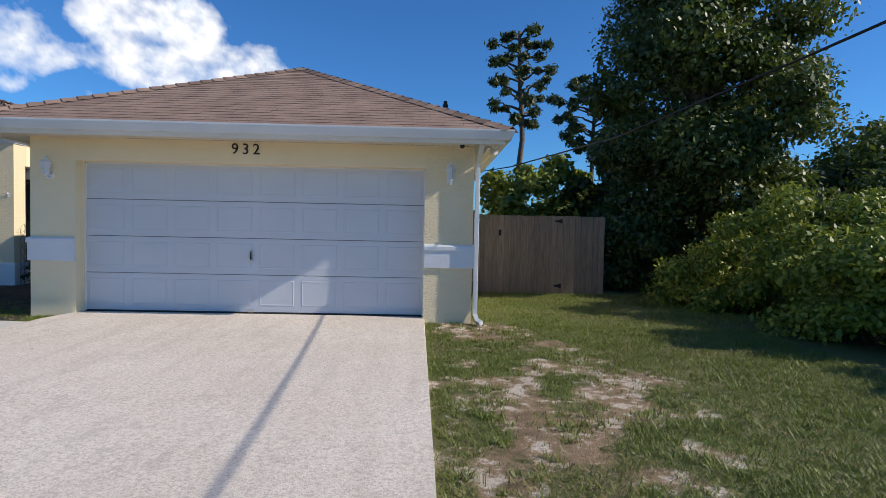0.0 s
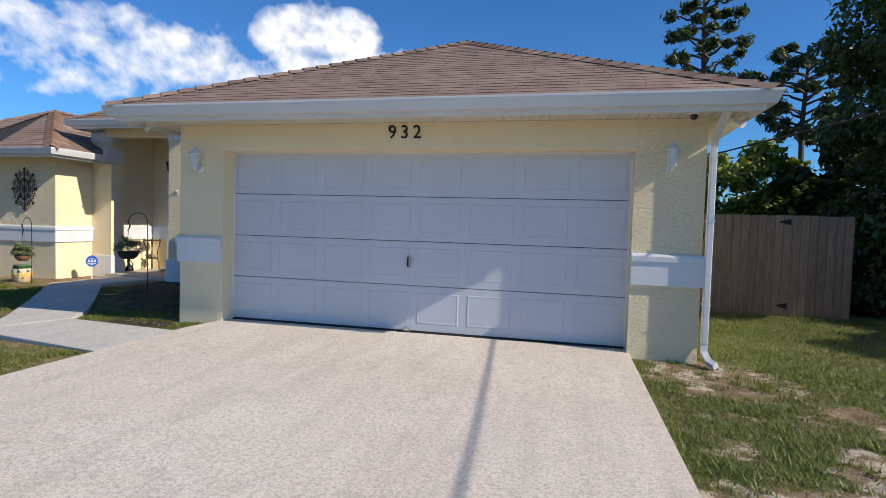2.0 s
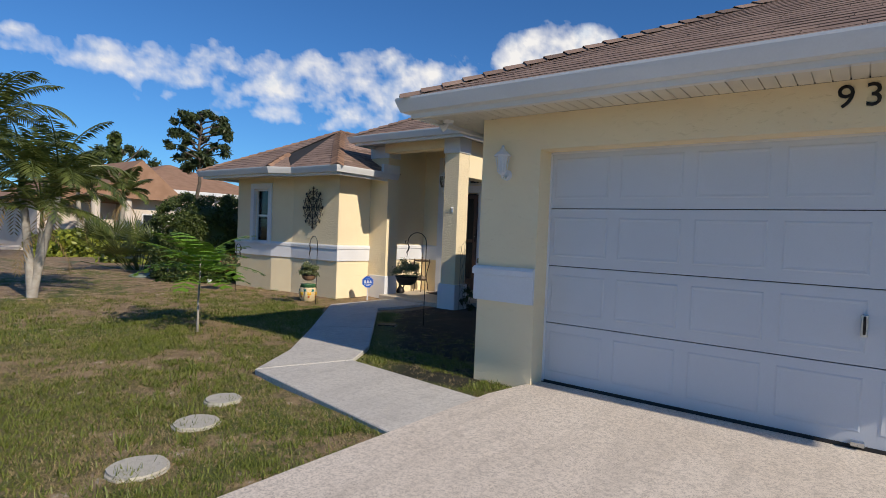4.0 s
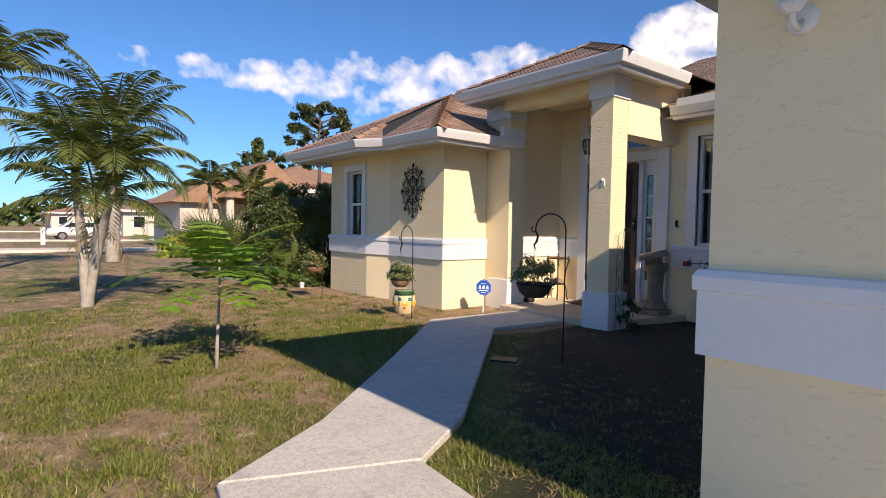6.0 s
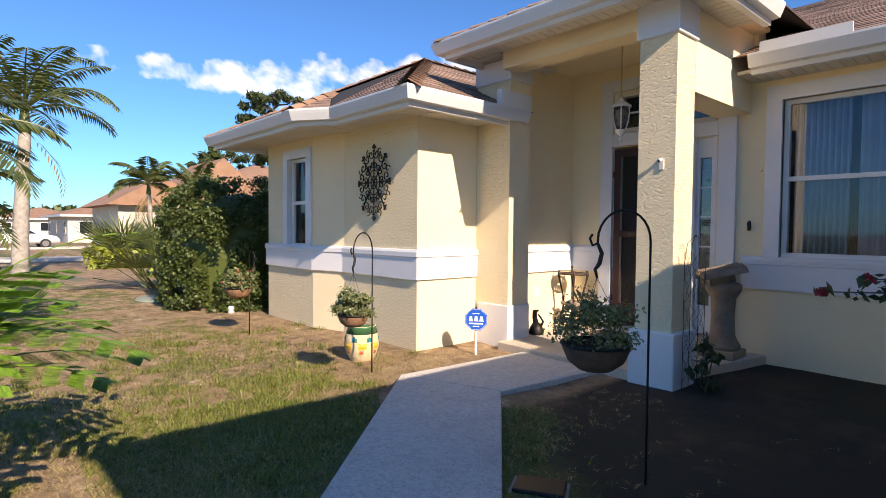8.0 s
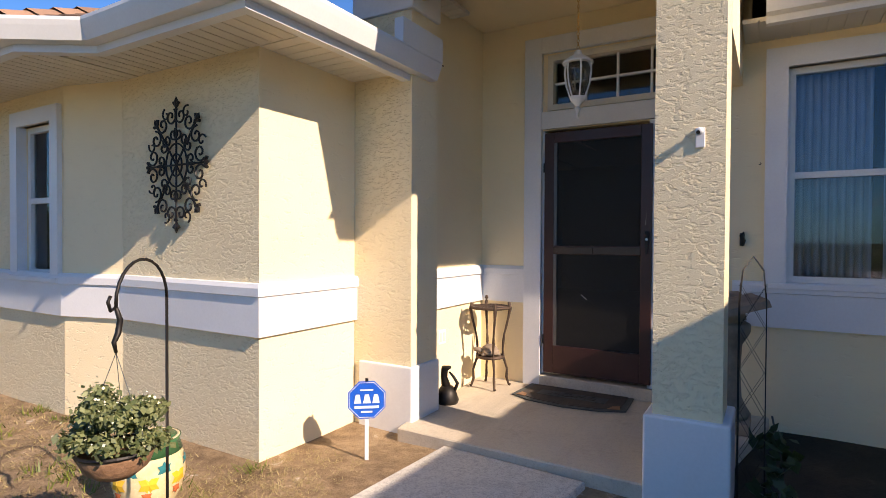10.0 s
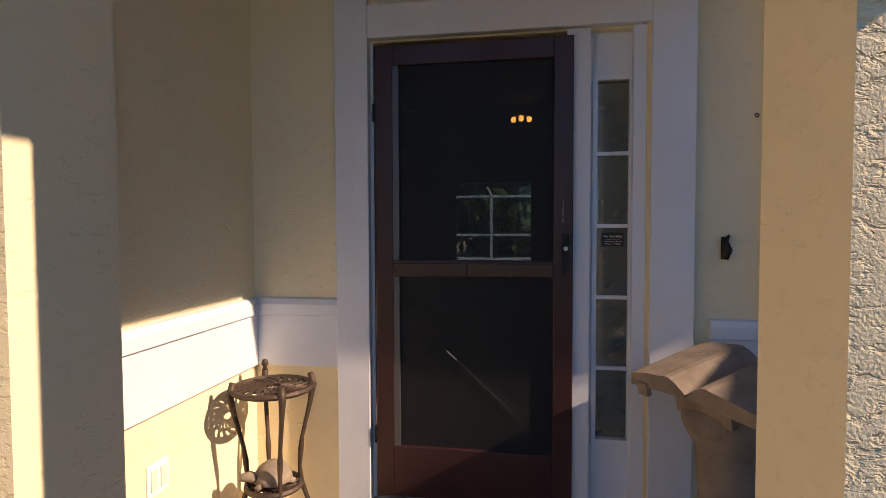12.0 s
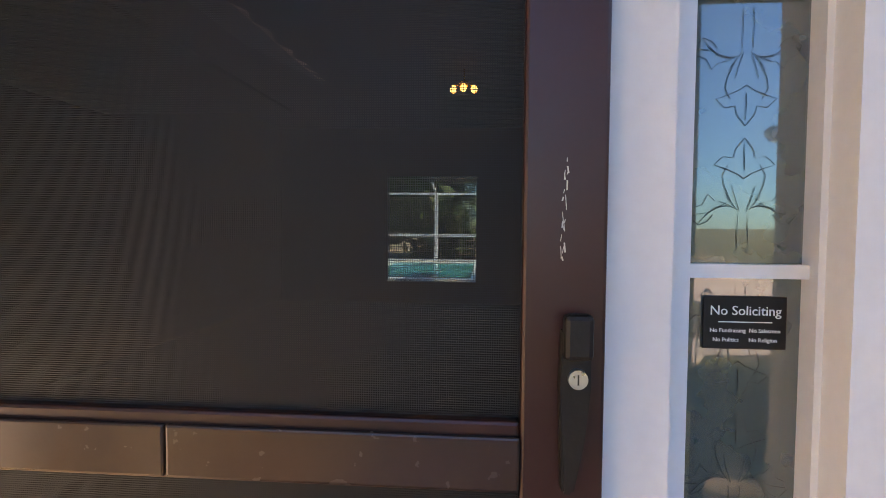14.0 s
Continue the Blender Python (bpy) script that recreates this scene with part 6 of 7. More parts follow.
def pine(name, at, h, crown_h, spread, seed, label, lean=0.0, n=44, size=0.3):
    rng = random.Random(seed)
    t = thing(name, at, label, "pine tree")
    bm = bmesh.new()
    top = Vector((lean, 0, h))
    limb(bm, (0, 0, -0.4), top, h * 0.018, h * 0.006, 0.12, rng, 9)
    cl = []
    for i in range(n):
        z = h - crown_h * (i + 0.5) / n
        a = i * 2.4 + rng.uniform(-0.4, 0.4)
        w = spread * (0.35 + 0.65 * math.sin(math.pi * min(1, (i + 3) / (n + 3)))) * rng.uniform(0.55, 1.1)
        base = Vector((lean * z / h, 0, z - w * 0.25))
        tip = base + Vector((w * math.cos(a), w * math.sin(a), w * 0.35))
        limb(bm, base, tip, h * 0.006, 0.02, 0.2, rng, 4)
        cl.append((*tip, spread * 0.17 * rng.uniform(0.7, 1.4)))
        if i % 2:
            cl.append((*(base.lerp(tip, 0.6) + Vector((0, 0, 0.2))), spread * 0.13))
    part("trunk", bm, M_BARK, t, "", True)
    quads_mesh("crown", leaf_cloud(cl, 170, size * 0.42, 3.0, 0.0, 0.2), M_LEAF_PINE, t)
    return t


pine("slash_pine", (4.75, 25.4, -0.4), 10.7, 4.3, 1.75, 1, "tall thin slash pine with a tufted open crown", -0.35, 30, 0.19)
pine("slash_pine", (7.0, 22.9, -0.4), 8.0, 3.2, 1.5, 2, "slash pine crown rising behind the broadleaf trees", 0.2, 30, 0.2)
pine("slash_pine", (-26.8, 17.0, -0.5), 6.9, 2.6, 1.5, 3, "rounded dark pine beyond the neighbouring house", 0.15, 34, 0.17)
pine("slash_pine", (-62.0, 28.0, -0.5), 9.0, 5.0, 3.2, 5, "grey-green pine beyond the neighbouring house", 0.3, 26, 0.4)
dead = thing("vine_covered_snag", (-56.9, 25.3, -0.5), "dead tree trunk wrapped in climbing vines", "dead tree")
bm = bmesh.new()
rng = random.Random(8)
limb(bm, (0, 0, 0), (0.2, 0, 9.8), 0.3, 0.12, 0.2, rng, 8)
limb(bm, (0.1, 0, 5.2), (-1.5, 1.4, 7.4), 0.14, 0.06, 0.2, rng, 5)
limb(bm, (0.1, 0, 5.6), (1.6, 1.8, 8.8), 0.12, 0.03, 0.2, rng, 5)
part("trunk", bm, M_BARK, dead, "", True)
quads_mesh("vines", leaf_cloud([(0.15, 0, 2.5 + 0.5 * k, 0.55) for k in range(15)] + [(-0.4 - 0.3 * k, 0.3 + 0.3 * k, 5.8 + 0.45 * k, 0.4) for k in range(4)], 90, 0.25), M_LEAF_DARK, dead)


def frond(out, base, yaw, pitch, length, leaf, droop, pairs=40, width=0.03, sag=0.9):
    """A feather frond: quads of leaflets along a drooping rib; returns the rib's points."""
    d = Vector((math.cos(yaw), math.sin(yaw), 0))
    p = Vector(base)
    el = pitch
    pts = [p.copy()]
    for i in range(pairs):
        t = i / pairs
        el -= droop / pairs * (0.5 + t)
        way = d * math.cos(el) + Vector((0, 0, math.sin(el)))
        p = p + way * (length / pairs)
        pts.append(p.copy())
        if t < 0.14:
            continue
        side = Vector((-d.y, d.x, 0))
        ln = leaf * math.sin(math.pi * (0.12 + 0.85 * t)) ** 0.7
        for s in (-1, 1):
            tip_way = (side * s * 0.85 + way * 0.45 + Vector((0, 0, -0.25 * sag - 0.35 * sag * random.random()))).normalized()
            tip = p + tip_way * ln * (0.85 + 0.3 * random.random())
            m = p.lerp(tip, 0.45) + Vector((0, 0, 0.06 * ln))
            w = way * width
            out.append([p - w * 0.5, m - w, tip, m + w])
    return pts


def feather_palm(name, at, stems, label, fronds=15, length=1.25, leaf=0.42, width=0.016, seed=0):
    random.seed(seed)
    t = thing(name, at, label, "palm tree")
    for (tx, ty, tz, r) in stems:
        bm = bmesh.new()
        n = 14
        pts = [(tx * (i / n) ** 1.3, ty * (i / n) ** 1.3, -0.1 + (tz + 0.1) * i / n) for i in range(n + 1)]
        rr = [r * (1.35 - 0.5 * i / n + (0.06 if i % 2 else 0)) for i in range(n + 1)]
        tube(bm, pts, rr, 10)
        part("trunk", bm, M_PALMBARK, t, "", True)
        part("crownshaft", tube(bmesh.new(), [(tx, ty, tz), (tx, ty, tz + length * 0.12), (tx, ty, tz + length * 0.3)], [r * 0.95, r * 0.85, r * 0.3], 10), M_LEAF_PALM, t, "", True)
        leaves, ribs = [], bmesh.new()
        for k in range(fronds):
            q = (k + 0.5) / fronds
            pts = frond(leaves, (tx, ty, tz + length * 0.22), k * 2.4 + seed, radians(86 - 72 * q), length * random.uniform(0.85, 1.1), leaf, radians(50 + 55 * random.random()), width=width)
            tube(ribs, pts[::3], [0.014 * length * (1 - 0.75 * i / (len(pts[::3]))) for i in range(len(pts[::3]))], 5)
        part("ribs", ribs, M_LEAF_PALM, t)
        quads_mesh("fronds", [[tuple(v) for v in q] for q in leaves], M_LEAF_PALM, t)
        dry = []
        for k in range(3):
            frond(dry, (tx, ty, tz + 0.02), k * 2.1 + 1, radians(-35), length * 0.7, leaf * 0.6, radians(60), 14, width)
        quads_mesh("dead_fronds", [[tuple(v) for v in q] for q in dry], M_DRYFROND, t)
    random.seed(0)
    return t


feather_palm("feather_palm", (-13.85, 6.95, -0.1), [(-0.22, -0.12, 1.95, 0.062), (0.14, 0.34, 1.85, 0.058), (0.02, 0.12, 1.25, 0.035)], "clump of small feather palms with pale ringed trunks on the lawn", 14, 1.4, 0.38, 0.019, 1)
feather_palm("feather_palm", (-26.3, 9.0, -0.3), [(-0.3, 0.2, 4.3, 0.17)], "tall feather palm with a smooth trunk and arching fronds", 17, 3.1, 0.75, 0.035, 2)
feather_palm("feather_palm", (-22.5, 5.5, -0.3), [(0.1, 0.1, 4.6, 0.13)], "tall feather palm beside the street", 15, 2.6, 0.7, 0.035, 3)
feather_palm("feather_palm", (-30.5, 15.2, -0.3), [(0.1, 0.1, 2.6, 0.10)], "slender feather palm before the neighbouring house", 11, 1.7, 0.5, 0.04, 4)
feather_palm("feather_palm", (-31.5, 13.9, -0.3), [(0.1, -0.2, 2.9, 0.10)], "slender feather palm before the neighbouring house", 11, 1.7, 0.5, 0.04, 6)

sap = thing("sapling", (-9.05, 7.42, -0.10), "young tree with a thin stem and bright ferny leaves", "young tree")
part("stem", tube(bmesh.new(), [(0, 0, -0.05), (0.01, 0.0, 0.2), (-0.03, 0.02, 0.42), (-0.02, 0.03, 0.72), (0.0, 0.02, 0.98)], [0.02, 0.017, 0.014, 0.012, 0.007], 7), M_PALMBARK, sap, "", True)
leaves, ribs = [], bmesh.new()
random.seed(4)
for k in range(28):
    a = k * 2.4
    z = 0.72 + 0.30 * (k % 6) / 6
    main = frond([], (-0.02, 0.03, z), a, radians(12 + 16 * (k % 3)), random.uniform(0.62, 0.9), 0.1, radians(44), 14)
    tube(ribs, main[::2], 0.0035, 4)
    for i in range(3, len(main), 2):
        d = (main[i] - main[i - 1]).normalized()
        side = Vector((-d.y, d.x, 0)).normalized()
        for s in (-1, 1):
            sub = 0.17 * math.sin(math.pi * (0.15 + 0.8 * i / len(main)))
            for j in range(11):
                q = main[i] + (side * s + d * 0.25 + Vector((0, 0, -0.2))).normalized() * sub * (j + 1) / 11
                for u in (-1, 1):
                    e = q + d * u * 0.030 + Vector((0, 0, 0.002))
                    leaves.append([q - side * 0.009, e - side * 0.007, e + side * 0.008, q + side * 0.009])
random.seed(0)
part("leaf_ribs", ribs, M_LEAF_BRIGHT, sap)
quads_mesh("leaves", [[tuple(v) for v in q] for q in leaves], M_LEAF_BRIGHT, sap)

fan_leaves, fan_ribs = [], bmesh.new()
rng = random.Random(6)
palmetto = thing("palmetto", (-18.6, 10.9, -0.1), "spiky grey-green fan palm bush beside the hedge", "fan palm")
for k in range(46):
    a, e = rng.uniform(0, 6.283), radians(rng.uniform(5, 80))
    way = Vector((math.cos(a) * math.cos(e), math.sin(a) * math.cos(e), math.sin(e)))
    hub = way * rng.uniform(0.5, 1.15) + Vector((rng.uniform(-0.7, 0.7), rng.uniform(-0.7, 0.7), 0.15))
    tube(fan_ribs, [(hub.x * 0.3, hub.y * 0.3, 0.05), tuple(hub)], 0.012, 4)
    side = way.cross(Vector((0, 0, 1))).normalized()
    for j in range(15):
        b = radians(-70 + 10 * j)
        w = (way * math.cos(b) + side * math.sin(b) + Vector((0, 0, -0.12))).normalized()
        tip = hub + w * rng.uniform(0.65, 0.85)
        c = w.cross(way.cross(side)).normalized() * 0.02
        m = hub.lerp(tip, 0.45)
        fan_leaves.append([tuple(hub), tuple(m - c), tuple(tip), tuple(m + c)])
    fan = quads_mesh("fan", fan_leaves, M_LEAF_PALM, palmetto)
    part("stalk", fan_ribs, M_LEAF_PALM, fan)
    fan_leaves, fan_ribs = [], bmesh.new()
fan_ribs.free()

hedge = thing("hedge", (-15.75, 11.35, -0.15), "tall clipped dark green hedge with a rounded top by the house", "hedge")
bm = bmesh.new()
lathe(bm, [(0.0, 0.0), (0.9, 0.0), (1.0, 0.9), (0.9, 1.55), (0.5, 1.9), (0.0, 2.0)], 14)
part("inner_growth", bm, M_LEAF_DARK, hedge)
cl = []
for k in range(430):
    a, z = rng.uniform(0, 6.283), rng.uniform(0.05, 2.2)
    r = 1.22 if z < 1.5 else 1.22 * math.sqrt(max(0.0, 1 - ((z - 1.5) / 0.78) ** 2))
    cl.append((r * math.cos(a), r * math.sin(a), z, 0.17))
quads_mesh("leaves", leaf_cloud(cl, 120, 0.035, 1.5, 0.0, 0.3), M_LEAF_DARK, hedge)

rose = thing("rose_bush", (-6.15, 12.2, -0.09), "sprawling rose bush with dark leaves and few red blooms", "rose bush")
cl, blooms = [], []
rng = random.Random(12)
for tx, ty, tz in ((-0.92, -0.35, 0.93), (-0.7, -0.2, 1.02), (-0.35, -0.1, 1.35), (0.1, 0.1, 1.25), (0.25, -0.3, 0.9), (-0.2, -0.45, 0.6)):
    pts = [(0.02 * rng.uniform(-1, 1), 0, -0.05), (tx * 0.15, ty * 0.2, tz * 0.75), (tx * 0.5, ty * 0.6, tz * 1.02), (tx, ty, tz)]
    part("cane", tube(bmesh.new(), pts, [0.010, 0.008, 0.006, 0.004], 5), M_BARK, rose)
    for i in range(10):
        t = 0.25 + 0.75 * i / 9
        q = Vector(pts[1]).lerp(Vector(pts[2]), min(1, t * 2 - 0.5)) if t < 0.75 else Vector(pts[2]).lerp(Vector(pts[3]), (t - 0.75) * 4)
        cl.append((*q, 0.07))
    blooms.append((tx, ty, tz, 0.035))
cl += [(rng.uniform(-0.15, 0.15), rng.uniform(-0.15, 0.15), rng.uniform(0.0, 0.35), 0.12) for _ in range(8)]
quads_mesh("leaves", leaf_cloud(cl, 7, 0.045, 1.6, 0.3, 0.3), M_LEAF_ROSE, rose)
for b in blooms[:2] + [(-0.05, -0.2, 0.25, 0.06), (0.1, -0.25, 0.3, 0.05)]:
    quads_mesh("bloom", leaf_cloud([b], 26, 0.05, 1.0, 0.0, 0.2), M_PETAL, rose)

cr = thing("climbing_plant", (-7.92, 12.08, -0.09), "small leafy climber at the foot of the trellis", "climbing plant")
quads_mesh("leaves", leaf_cloud([(0.05 * math.sin(k * 2.1), 0.1 * math.cos(k * 1.3), 0.05 + 0.06 * k, 0.08) for k in range(7)], 14, 0.05, 1.5, 0.1, 0.3), M_LEAF_ROSE, cr)
part("stem", tube(bmesh.new(), [(0, 0, -0.03), (0.03, 0.05, 0.25), (-0.02, 0.06, 0.5)], 0.005, 5), M_BARK, cr)

# grass: tufts of blades over the lawns that the path passes


def on_paving(x, y):
    def inside(pts):
        c = False
        for (x0, y0), (x1, y1) in zip(pts, pts[1:] + pts[:1]):
            if (y0 > y) != (y1 > y) and x < (x1 - x0) * (y - y0) / (y1 - y0) + x0:
                c = not c
        return c
    return inside(DRIVE) or any(inside(q) for q in ([(-4.4, 6.34), (-4.4, 7.54), (-6.22, 7.65), (-6.73, 6.68)], [(-6.73, 6.68), (-6.30, 7.64), (-6.68, 8.32), (-7.54, 9.27), (-8.27, 8.65), (-7.22, 7.48)], [(-8.27, 8.65), (-7.54, 9.27), (-8.84, 10.70), (-9.83, 10.28)], [(-9.83, 10.28), (-8.84, 10.70), (-8.4, 12.2), (-10.2, 12.2)])) or (GX0 < x < GX1 and y > Y_G) or (y > 11.1 and -14.0 < x < -10.6) or (y > 12.1 and x < -7.9)


green, straw = [], []
rng = random.Random(31)


def tuft(x, y, far):
    z = lawn_z(x, y) + 0.012 * noise.noise((x * 2, y * 2, 0)) - 0.004
    p_ = patch(x, y) + 0.55 * bed_shade(x, y)
    keep = 1.0 - step(0.18, 0.62, p_ + 0.30 * noise.noise((x * 4.1, y * 4.1, 5.0)))
    if rng.random() > keep * 0.95 + (0.3 if x < -4.4 and bed_shade(x, y) == 0.0 else 0.05):
        return
    dry = noise.noise((x * 0.8, y * 0.8, 17.0)) + (0.34 if x < -5 else -0.12) + 0.5 * p_
    lst = straw if rng.random() < 0.22 + 0.6 * dry + (0.5 if keep < 0.35 and x < -4.4 else 0.0) else green
    for _ in range(5 if not far else 3):
        a = rng.uniform(0, 6.283)
        h = rng.uniform(0.012, 0.045) * (1.0 if not far else 1.15) * (0.55 if lst is straw else 1.0)
        l = rng.uniform(0.015, 0.05) * (1.3 if lst is straw else 1.0)
        w = rng.uniform(0.0025, 0.0045) * (1.0 if not far else 1.4)
        bx, by = x + rng.uniform(-0.03, 0.03), y + rng.uniform(-0.03, 0.03)
        dx, dy = math.cos(a), math.sin(a)
        lst.append(((bx - dy * w, by + dx * w, z), (bx + dy * w, by - dx * w, z), (bx + dx * l, by + dy * l, z + h)))


for x0, x1, y0, y1, count, far in ((0.4, 5.2, 2.2, 8.0, 34000, False), (0.9, 6.5, 8.0, 13.0, 15000, True), (-9.5, -4.5, 3.4, 8.6, 42000, False), (-10.8, -8.0, 7.5, 11.6, 20000, False), (-13.5, -9.5, 5.0, 11.2, 26000, True), (-8.8, -5.0, 8.0, 11.8, 2600, False), (-20.0, -13.5, 3.0, 12.0, 9000, True)):
    for _ in range(count):
        x, y = rng.uniform(x0, x1), rng.uniform(y0, y1)
        if not on_paving(x, y):
            tuft(x, y, far)
def clump(x, y):
    """A coarse spreading grass plant: longer blades fanned from one root."""
    z = lawn_z(x, y) + 0.012 * noise.noise((x * 2, y * 2, 0)) - 0.004
    size = rng.uniform(0.6, 1.3)
    for k in range(rng.randint(18, 34)):
        a, q = rng.uniform(0, 6.283), rng.random()
        bx, by = x + rng.gauss(0, 0.045) * size, y + rng.gauss(0, 0.045) * size
        dx, dy = math.cos(a), math.sin(a)
        l, h, w = (0.03 + 0.06 * q) * size, (0.065 - 0.035 * q) * size, rng.uniform(0.0035, 0.0065)
        green.append(((bx - dy * w, by + dx * w, z), (bx + dy * w, by - dx * w, z), (bx + dx * l, by + dy * l, z + h)))


for x0, x1, y0, y1, count in ((-13.0, -4.7, 3.6, 11.2, 1100), (0.7, 5.0, 2.4, 9.5, 620), (-7.6, -4.9, 5.2, 8.0, 160)):
    for _ in range(count):
        x, y = rng.uniform(x0, x1), rng.uniform(y0, y1)
        if not on_paving(x, y) and noise.noise((x * 0.9, y * 0.9, 41.0)) > -0.12 and bed_shade(x, y) < 0.3:
            clump(x, y)
for nm, lst, mt, lab in (("grass", green, M_BLADE, "short green lawn grass blades in uneven tufts"), ("dry_grass", straw, M_STRAW, "dry straw-coloured grass blades among the lawn")):
    tagged(quads_mesh(nm, lst, mt, None, 3), lab, "grass", kind="stuff")

# ---- neighbourhood ----


def neighbour(name, x0, x1, y0, y1, h, rise, label, door_side=True):
    n = thing(name, (0, 0, -0.4), label, "house")
    part("wall", boxes((x0, x1, y0, y1, 0, h)), M_NEIGHBOUR, n)
    o = 0.6
    bm = bmesh.new()
    e = [Vector(p) for p in ((x0 - o, y0 - o, h), (x1 + o, y0 - o, h), (x1 + o, y1 + o, h), (x0 - o, y1 + o, h))]
    half = min(x1 - x0, y1 - y0) / 2
    if (x1 - x0) > (y1 - y0):
        r = [Vector((x0 + half, (y0 + y1) / 2, h + rise)), Vector((x1 - half, (y0 + y1) / 2, h + rise))]
        fs = ((0, 1, 5, 4), (1, 2, 5), (2, 3, 4, 5), (3, 0, 4))
    else:
        r = [Vector(((x0 + x1) / 2, y0 + half, h + rise)), Vector(((x0 + x1) / 2, y1 - half, h + rise))]
        fs = ((0, 1, 4), (1, 2, 5, 4), (2, 3, 5), (3, 0, 4, 5))
    v = [bm.verts.new(p) for p in e + r]
    for f in fs:
        bm.faces.new([v[i] for i in f])
    bm.faces.new((v[3], v[2], v[1], v[0]))
    part("roof", bm, M_TAN_SHINGLE, n)
    part("fascia", sweep(bmesh.new(), [(x0 - o, y0 - o), (x1 + o, y0 - o), (x1 + o, y1 + o)], [(0, -0.2), (0.03, -0.2), (0.03, 0.02), (0, 0.02)], h), M_GUTTER, n)
    for i, yy in enumerate(np.linspace(y0 + 1.5, y1 - 1.5, 3)):
        w = part("window", boxes((x1 + 0.002, x1 + 0.05, yy - 0.6, yy + 0.6, 0.9, 2.2)), M_GUTTER, n)
        part("pane", boxes((x1 + 0.05, x1 + 0.055, yy - 0.52, yy + 0.52, 0.98, 2.12)), M_DARKGLASS, w)
    for xx in np.linspace(x0 + 1.6, x1 - 1.6, 3):
        w = part("window", boxes((xx - 0.6, xx + 0.6, y0 - 0.05, y0 - 0.002, 0.9, 2.2)), M_GUTTER, n)
        part("pane", boxes((xx - 0.52, xx + 0.52, y0 - 0.055, y0 - 0.05, 0.98, 2.12)), M_DARKGLASS, w)
    return n


nh = neighbour("neighbour_house", -46.0, -35.5, 17.5, 27.0, 3.7, 2.0, "beige one-storey neighbour house with a tan shingle roof")
gable = bmesh.new()
prism(gable, [(15.4, 3.0), (20.6, 3.0), (18.0, 5.2)], -40.0, -34.6)
for v in gable.verts:
    v.co = Vector((v.co.z, v.co.x, v.co.y))
part("porch_roof", gable, M_TAN_SHINGLE, nh)
for yy in (15.8, 17.4):
    part("porch_column", tube(bmesh.new(), [(-35.0, yy, 0), (-35.0, yy, 3.0)], 0.22, 10), M_NEIGHBOUR, nh)
part("garage_wing", boxes((-43.0, -36.5, 13.6, 17.4, 0, 2.7)), M_NEIGHBOUR, nh)
bm = bmesh.new()
prism(bm, [(13.0, 2.7), (18.0, 2.7), (15.5, 4.2)], -43.5, -36.0)
for v in bm.verts:
    v.co = Vector((v.co.z, v.co.x, v.co.y))
part("garage_roof", bm, M_TAN_SHINGLE, nh)
neighbour("neighbour_house", -84.0, -70.0, 16.0, 26.0, 2.8, 1.8, "beige house with a tan roof farther down the street")
neighbour("neighbour_house", -122.0, -106.0, 12.0, 24.0, 2.8, 1.8, "beige house with a tan roof far down the street")
for x, w in ((-37.3, 2.4), (-54.0, 3.2), (-90.0, 4.0)):
    structure("pavement_driveway", boxes((x - w / 2, x + w / 2, -20.0, 14.0 + (4 if x < -50 else 0), -0.5, lawn_z(x, 8.0) + 0.12)), M_DRIVE, "pale concrete neighbour driveway", "driveway")
structure("road", boxes((-300.0, 300.0, -26.0, -19.0, -0.75, -0.34)), M_ROAD, "grey asphalt street along the front lawns", "road")

car = thing("parked_car", (-53.6, 10.9, -0.27), "white sedan parked on a driveway down the street", "car", 92)
bm = bmesh.new()
prof = [(-2.35, 0.35), (-2.38, 0.62), (-2.2, 0.86), (-1.55, 0.94), (-0.95, 1.38), (0.55, 1.40), (1.25, 0.98), (2.1, 0.84), (2.35, 0.62), (2.33, 0.32)]
l_, r_ = [bm.verts.new((x, -0.88 + (0.16 if z > 1.0 else 0), z)) for x, z in prof], [bm.verts.new((x, 0.88 - (0.16 if z > 1.0 else 0), z)) for x, z in prof]
bm.faces.new(l_[::-1])
bm.faces.new(r_)
for i in range(len(prof)):
    j = (i + 1) % len(prof)
    bm.faces.new((l_[i], l_[j], r_[j], r_[i]))
bmesh.ops.bevel(bm, geom=bm.edges[:], offset=0.05, segments=2, affect="EDGES")
cb_ = part("body", bm, M_CARWHITE, car, "", True)
for s in (-1, 1):
    bm = bmesh.new()
    bm.faces.new([bm.verts.new((x, s * 0.775 if z > 1.1 else s * 0.865, z)) for x, z in ((-1.35, 0.98), (-0.9, 1.3), (-0.2, 1.32), (-0.2, 0.98))])
    bm.faces.new([bm.verts.new((x, s * 0.775 if z > 1.1 else s * 0.865, z)) for x, z in ((-0.12, 0.98), (-0.12, 1.32), (0.5, 1.31), (1.0, 0.99))])
    part("side_window", bm, M_DARKGLASS, car)
    for x in (-1.45, 1.5):
        wh = part("wheel", tube(bmesh.new(), [(x, s * 0.70, 0.32), (x, s * 0.90, 0.32)], 0.32, 20), M_TYRE, car)
        part("rim", tube(bmesh.new(), [(x, s * 0.88, 0.32), (x, s * 0.91, 0.32)], 0.2, 16), M_STEEL, wh)

mb = thing("mailbox_post", (-46.0, 8.0, -0.35), "short white post by the street", "post")
part("post", rbox(-0.12, 0.12, -0.12, 0.12, -0.1, 1.0, 0.02), M_WHITE, mb)
part("cap", rbox(-0.15, 0.15, -0.15, 0.15, 1.0, 1.08, 0.02), M_WHITE, mb)

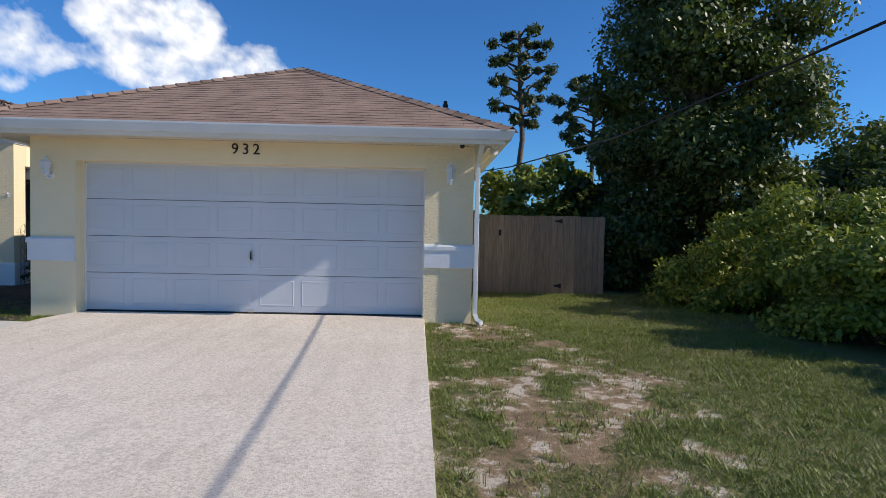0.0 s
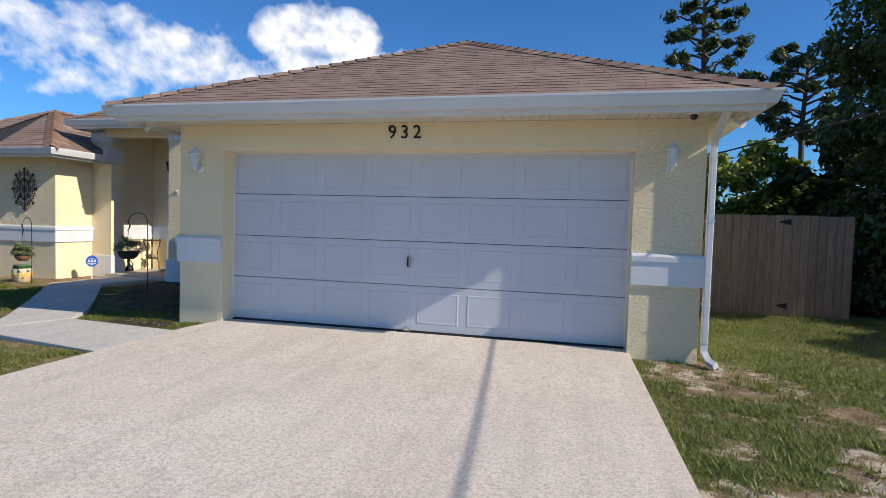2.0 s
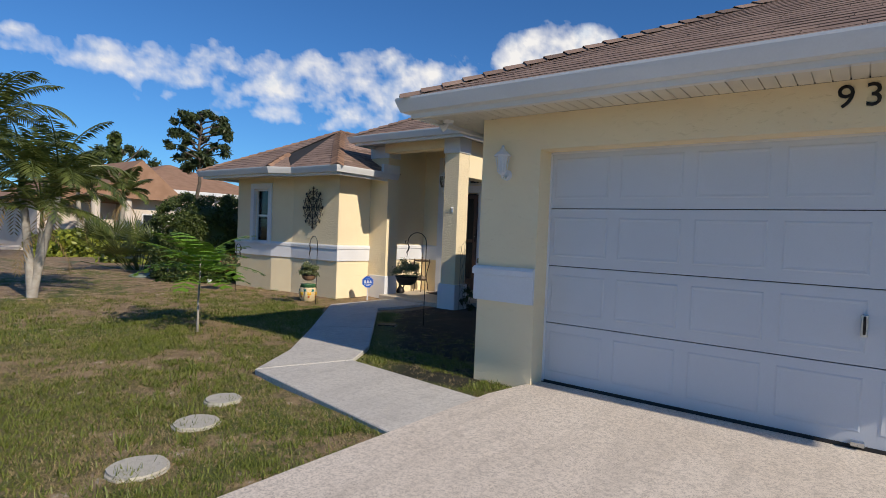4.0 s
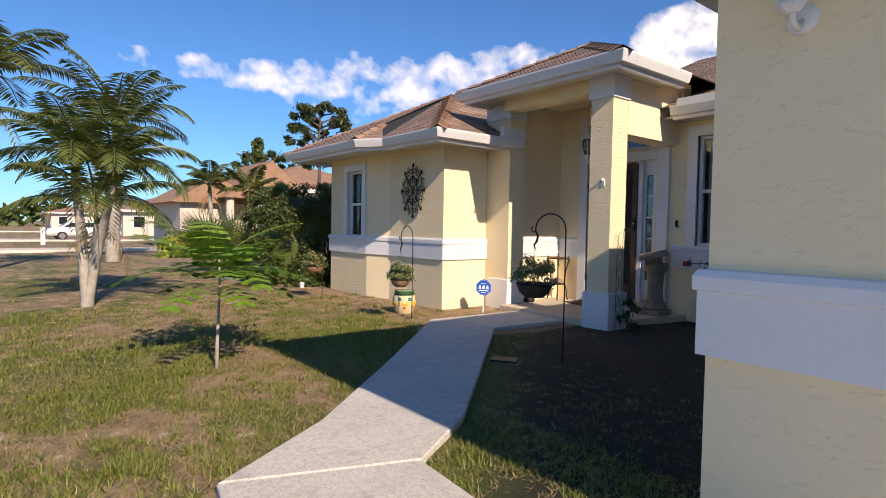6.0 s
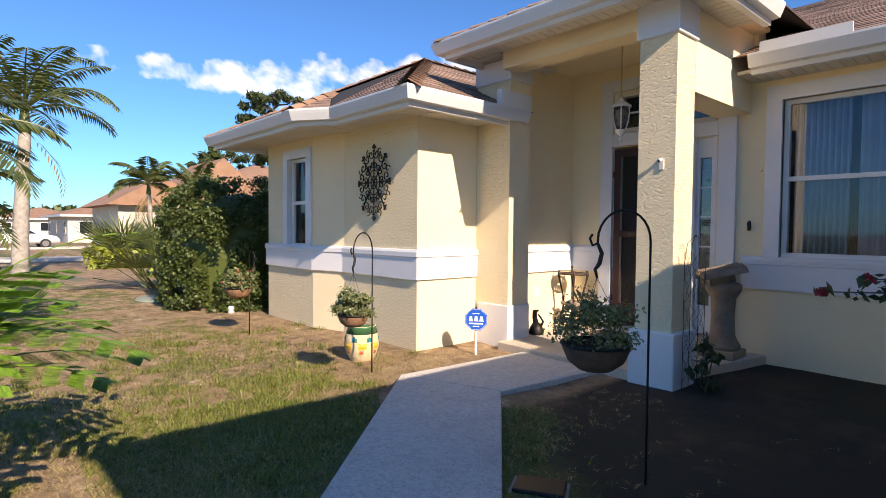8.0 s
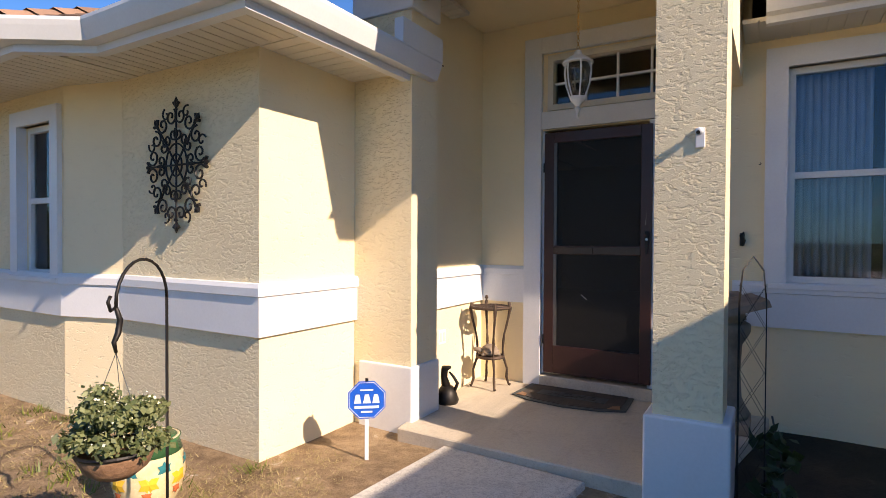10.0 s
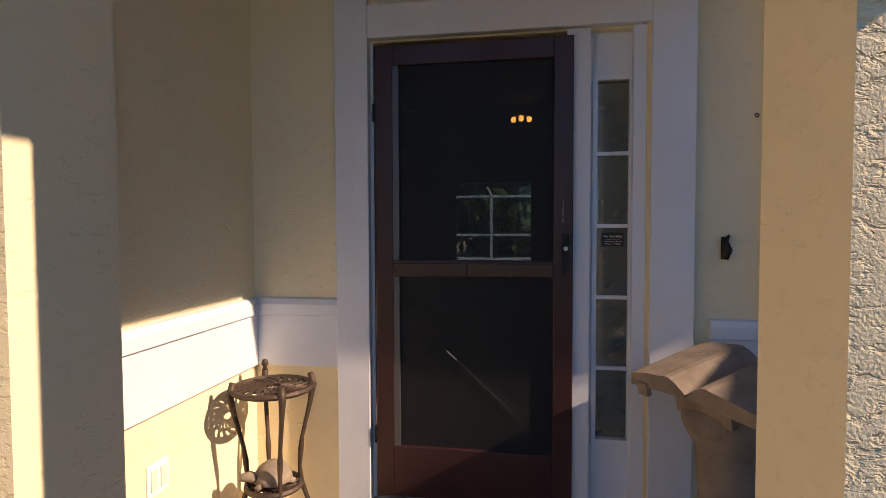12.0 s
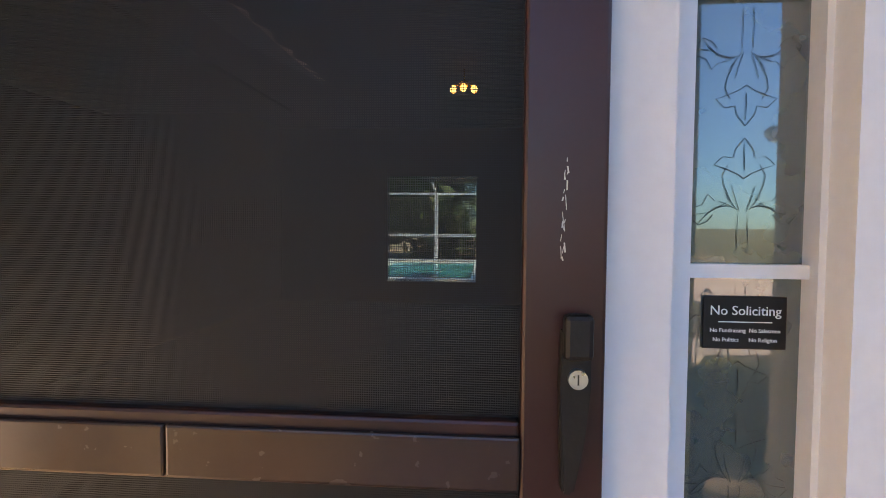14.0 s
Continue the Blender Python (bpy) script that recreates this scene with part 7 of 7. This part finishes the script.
cl = []
rng = random.Random(40)
for k in range(420):
    a = radians(rng.uniform(-62, 112))
    d = rng.uniform(150, 200)
    cl.append((-d * math.sin(a), d * math.cos(a), rng.uniform(-0.5, 5.0), rng.uniform(2.0, 4.2)))
tagged(quads_mesh("far_woods", leaf_cloud(cl, 60, 1.2, 1.3, 0.0, 0.4), M_LEAF_DARK), "distant dark green belt of woods on the horizon", "trees", kind="stuff")
cl = [(rng.uniform(-20, -4), rng.uniform(37, 41), rng.uniform(0, 6.0), 1.1) for _ in range(130)]
tagged(quads_mesh("garden_hedge", leaf_cloud(cl, 120, 0.3), M_LEAF_DARK), "dense dark greenery behind the pool", "bushes", kind="stuff")
for at, ll in (((-33.5, 14.6, -0.35), "dark clipped shrub before the neighbouring house"), ((-29.5, 12.6, -0.3), "dark green shrub beside the neighbouring lawn"), ((-34.0, 20.0, -0.35), "dark green shrub before the neighbouring house"), ((-22.5, 12.9, -0.3), "leafy green shrub beyond the hedge")):
    shrub(at, (1.3, 1.3, 1.3), 24, 160, 0.13, M_LEAF_SHRUB, ll, int(abs(at[0])), 0.45)


def cloud_sheet():
    """Cumulus on a far upright sheet, with its density carried by the mesh."""
    m, n, l, p = nodes_of("cloud")
    at = n.new("ShaderNodeAttribute")
    at.attribute_name = "cover"
    em, tr, ms = n.new("ShaderNodeEmission"), n.new("ShaderNodeBsdfTransparent"), n.new("ShaderNodeMixShader")
    co = n.new("ShaderNodeTexCoord").outputs["Object"]
    fine = tex_noise(n, l, co, 0.03, 8.0, 0.55)
    ad = n.new("ShaderNodeMath")
    ad.operation = "MULTIPLY_ADD"
    l.new(fine, ad.inputs[0])
    ad.inputs[1].default_value = 0.5
    l.new(at.outputs["Fac"], ad.inputs[2])
    l.new(mix(n, l, ramp(n, l, fine, 0.25, 0.5), (0.66, 0.77, 0.92), (1.0, 1.0, 1.0)), em.inputs[0])
    em.inputs[1].default_value = CLOUD
    l.new(ramp(n, l, ad.outputs[0], 0.32, 0.80), ms.inputs[0])
    l.new(tr.outputs[0], ms.inputs[1])
    l.new(em.outputs[0], ms.inputs[2])
    l.new(ms.outputs[0], n["Material Output"].inputs[0])
    verts, dens, R = [], [], 700.0
    azs, els = np.linspace(-12, 92, 520), np.linspace(4, 33, 145)
    for e in els:
        for a in azs:
            d = -1.0
            for ca, ce, ra, re, top in PUFFS:
                q = 1 - ((a - ca) / ra) ** 2 - ((e - ce) / re) ** 2
                d = max(d, min(q, 0.6) * top)
            f = noise.fractal((a * 0.34, e * 0.48, 2.0), 0.8, 2.0, 6)
            dens.append(0.72 * d + 0.32 * f)
            verts.append((-R * math.sin(radians(a)), R * math.cos(radians(a)), R * math.tan(radians(e))))
    w = len(azs)
    faces = [(j * w + i, j * w + i + 1, (j + 1) * w + i + 1, (j + 1) * w + i) for j in range(len(els) - 1) for i in range(w - 1) if max(dens[j * w + i], dens[j * w + i + 1], dens[(j + 1) * w + i], dens[(j + 1) * w + i + 1]) > -0.3]
    me = bpy.data.meshes.new("backdrop_clouds")
    me.from_pydata(verts, [], faces)
    a_ = me.attributes.new("cover", "FLOAT", "POINT")
    a_.data.foreach_set("value", dens)
    me.materials.append(m)
    return tagged(new("backdrop_clouds", me), "bright white cumulus clouds low in a blue sky", "clouds", kind="structure")


CLOUD = 0.95
PUFFS = ((26, 16, 6.8, 4.8, 1.0), (30, 17.4, 3.2, 3.2, 1.1), (23.5, 17.6, 3.5, 3.4, 1.2), (18.8, 15, 4.5, 2.4, 0.9), (38, 14.4, 6.5, 3.0, 0.8), (44, 14.8, 6.5, 3.4, 0.74), (51, 14.4, 7, 2.7, 0.66), (58, 14.2, 7, 2.6, 0.6), (66, 14.0, 8, 1.9, 0.52), (76, 14.2, 6, 1.2, 0.44), (48, 11.6, 15, 1.8, 0.42), (92.8, 17.8, 2.2, 0.6, 0.4))
cloud_sheet()
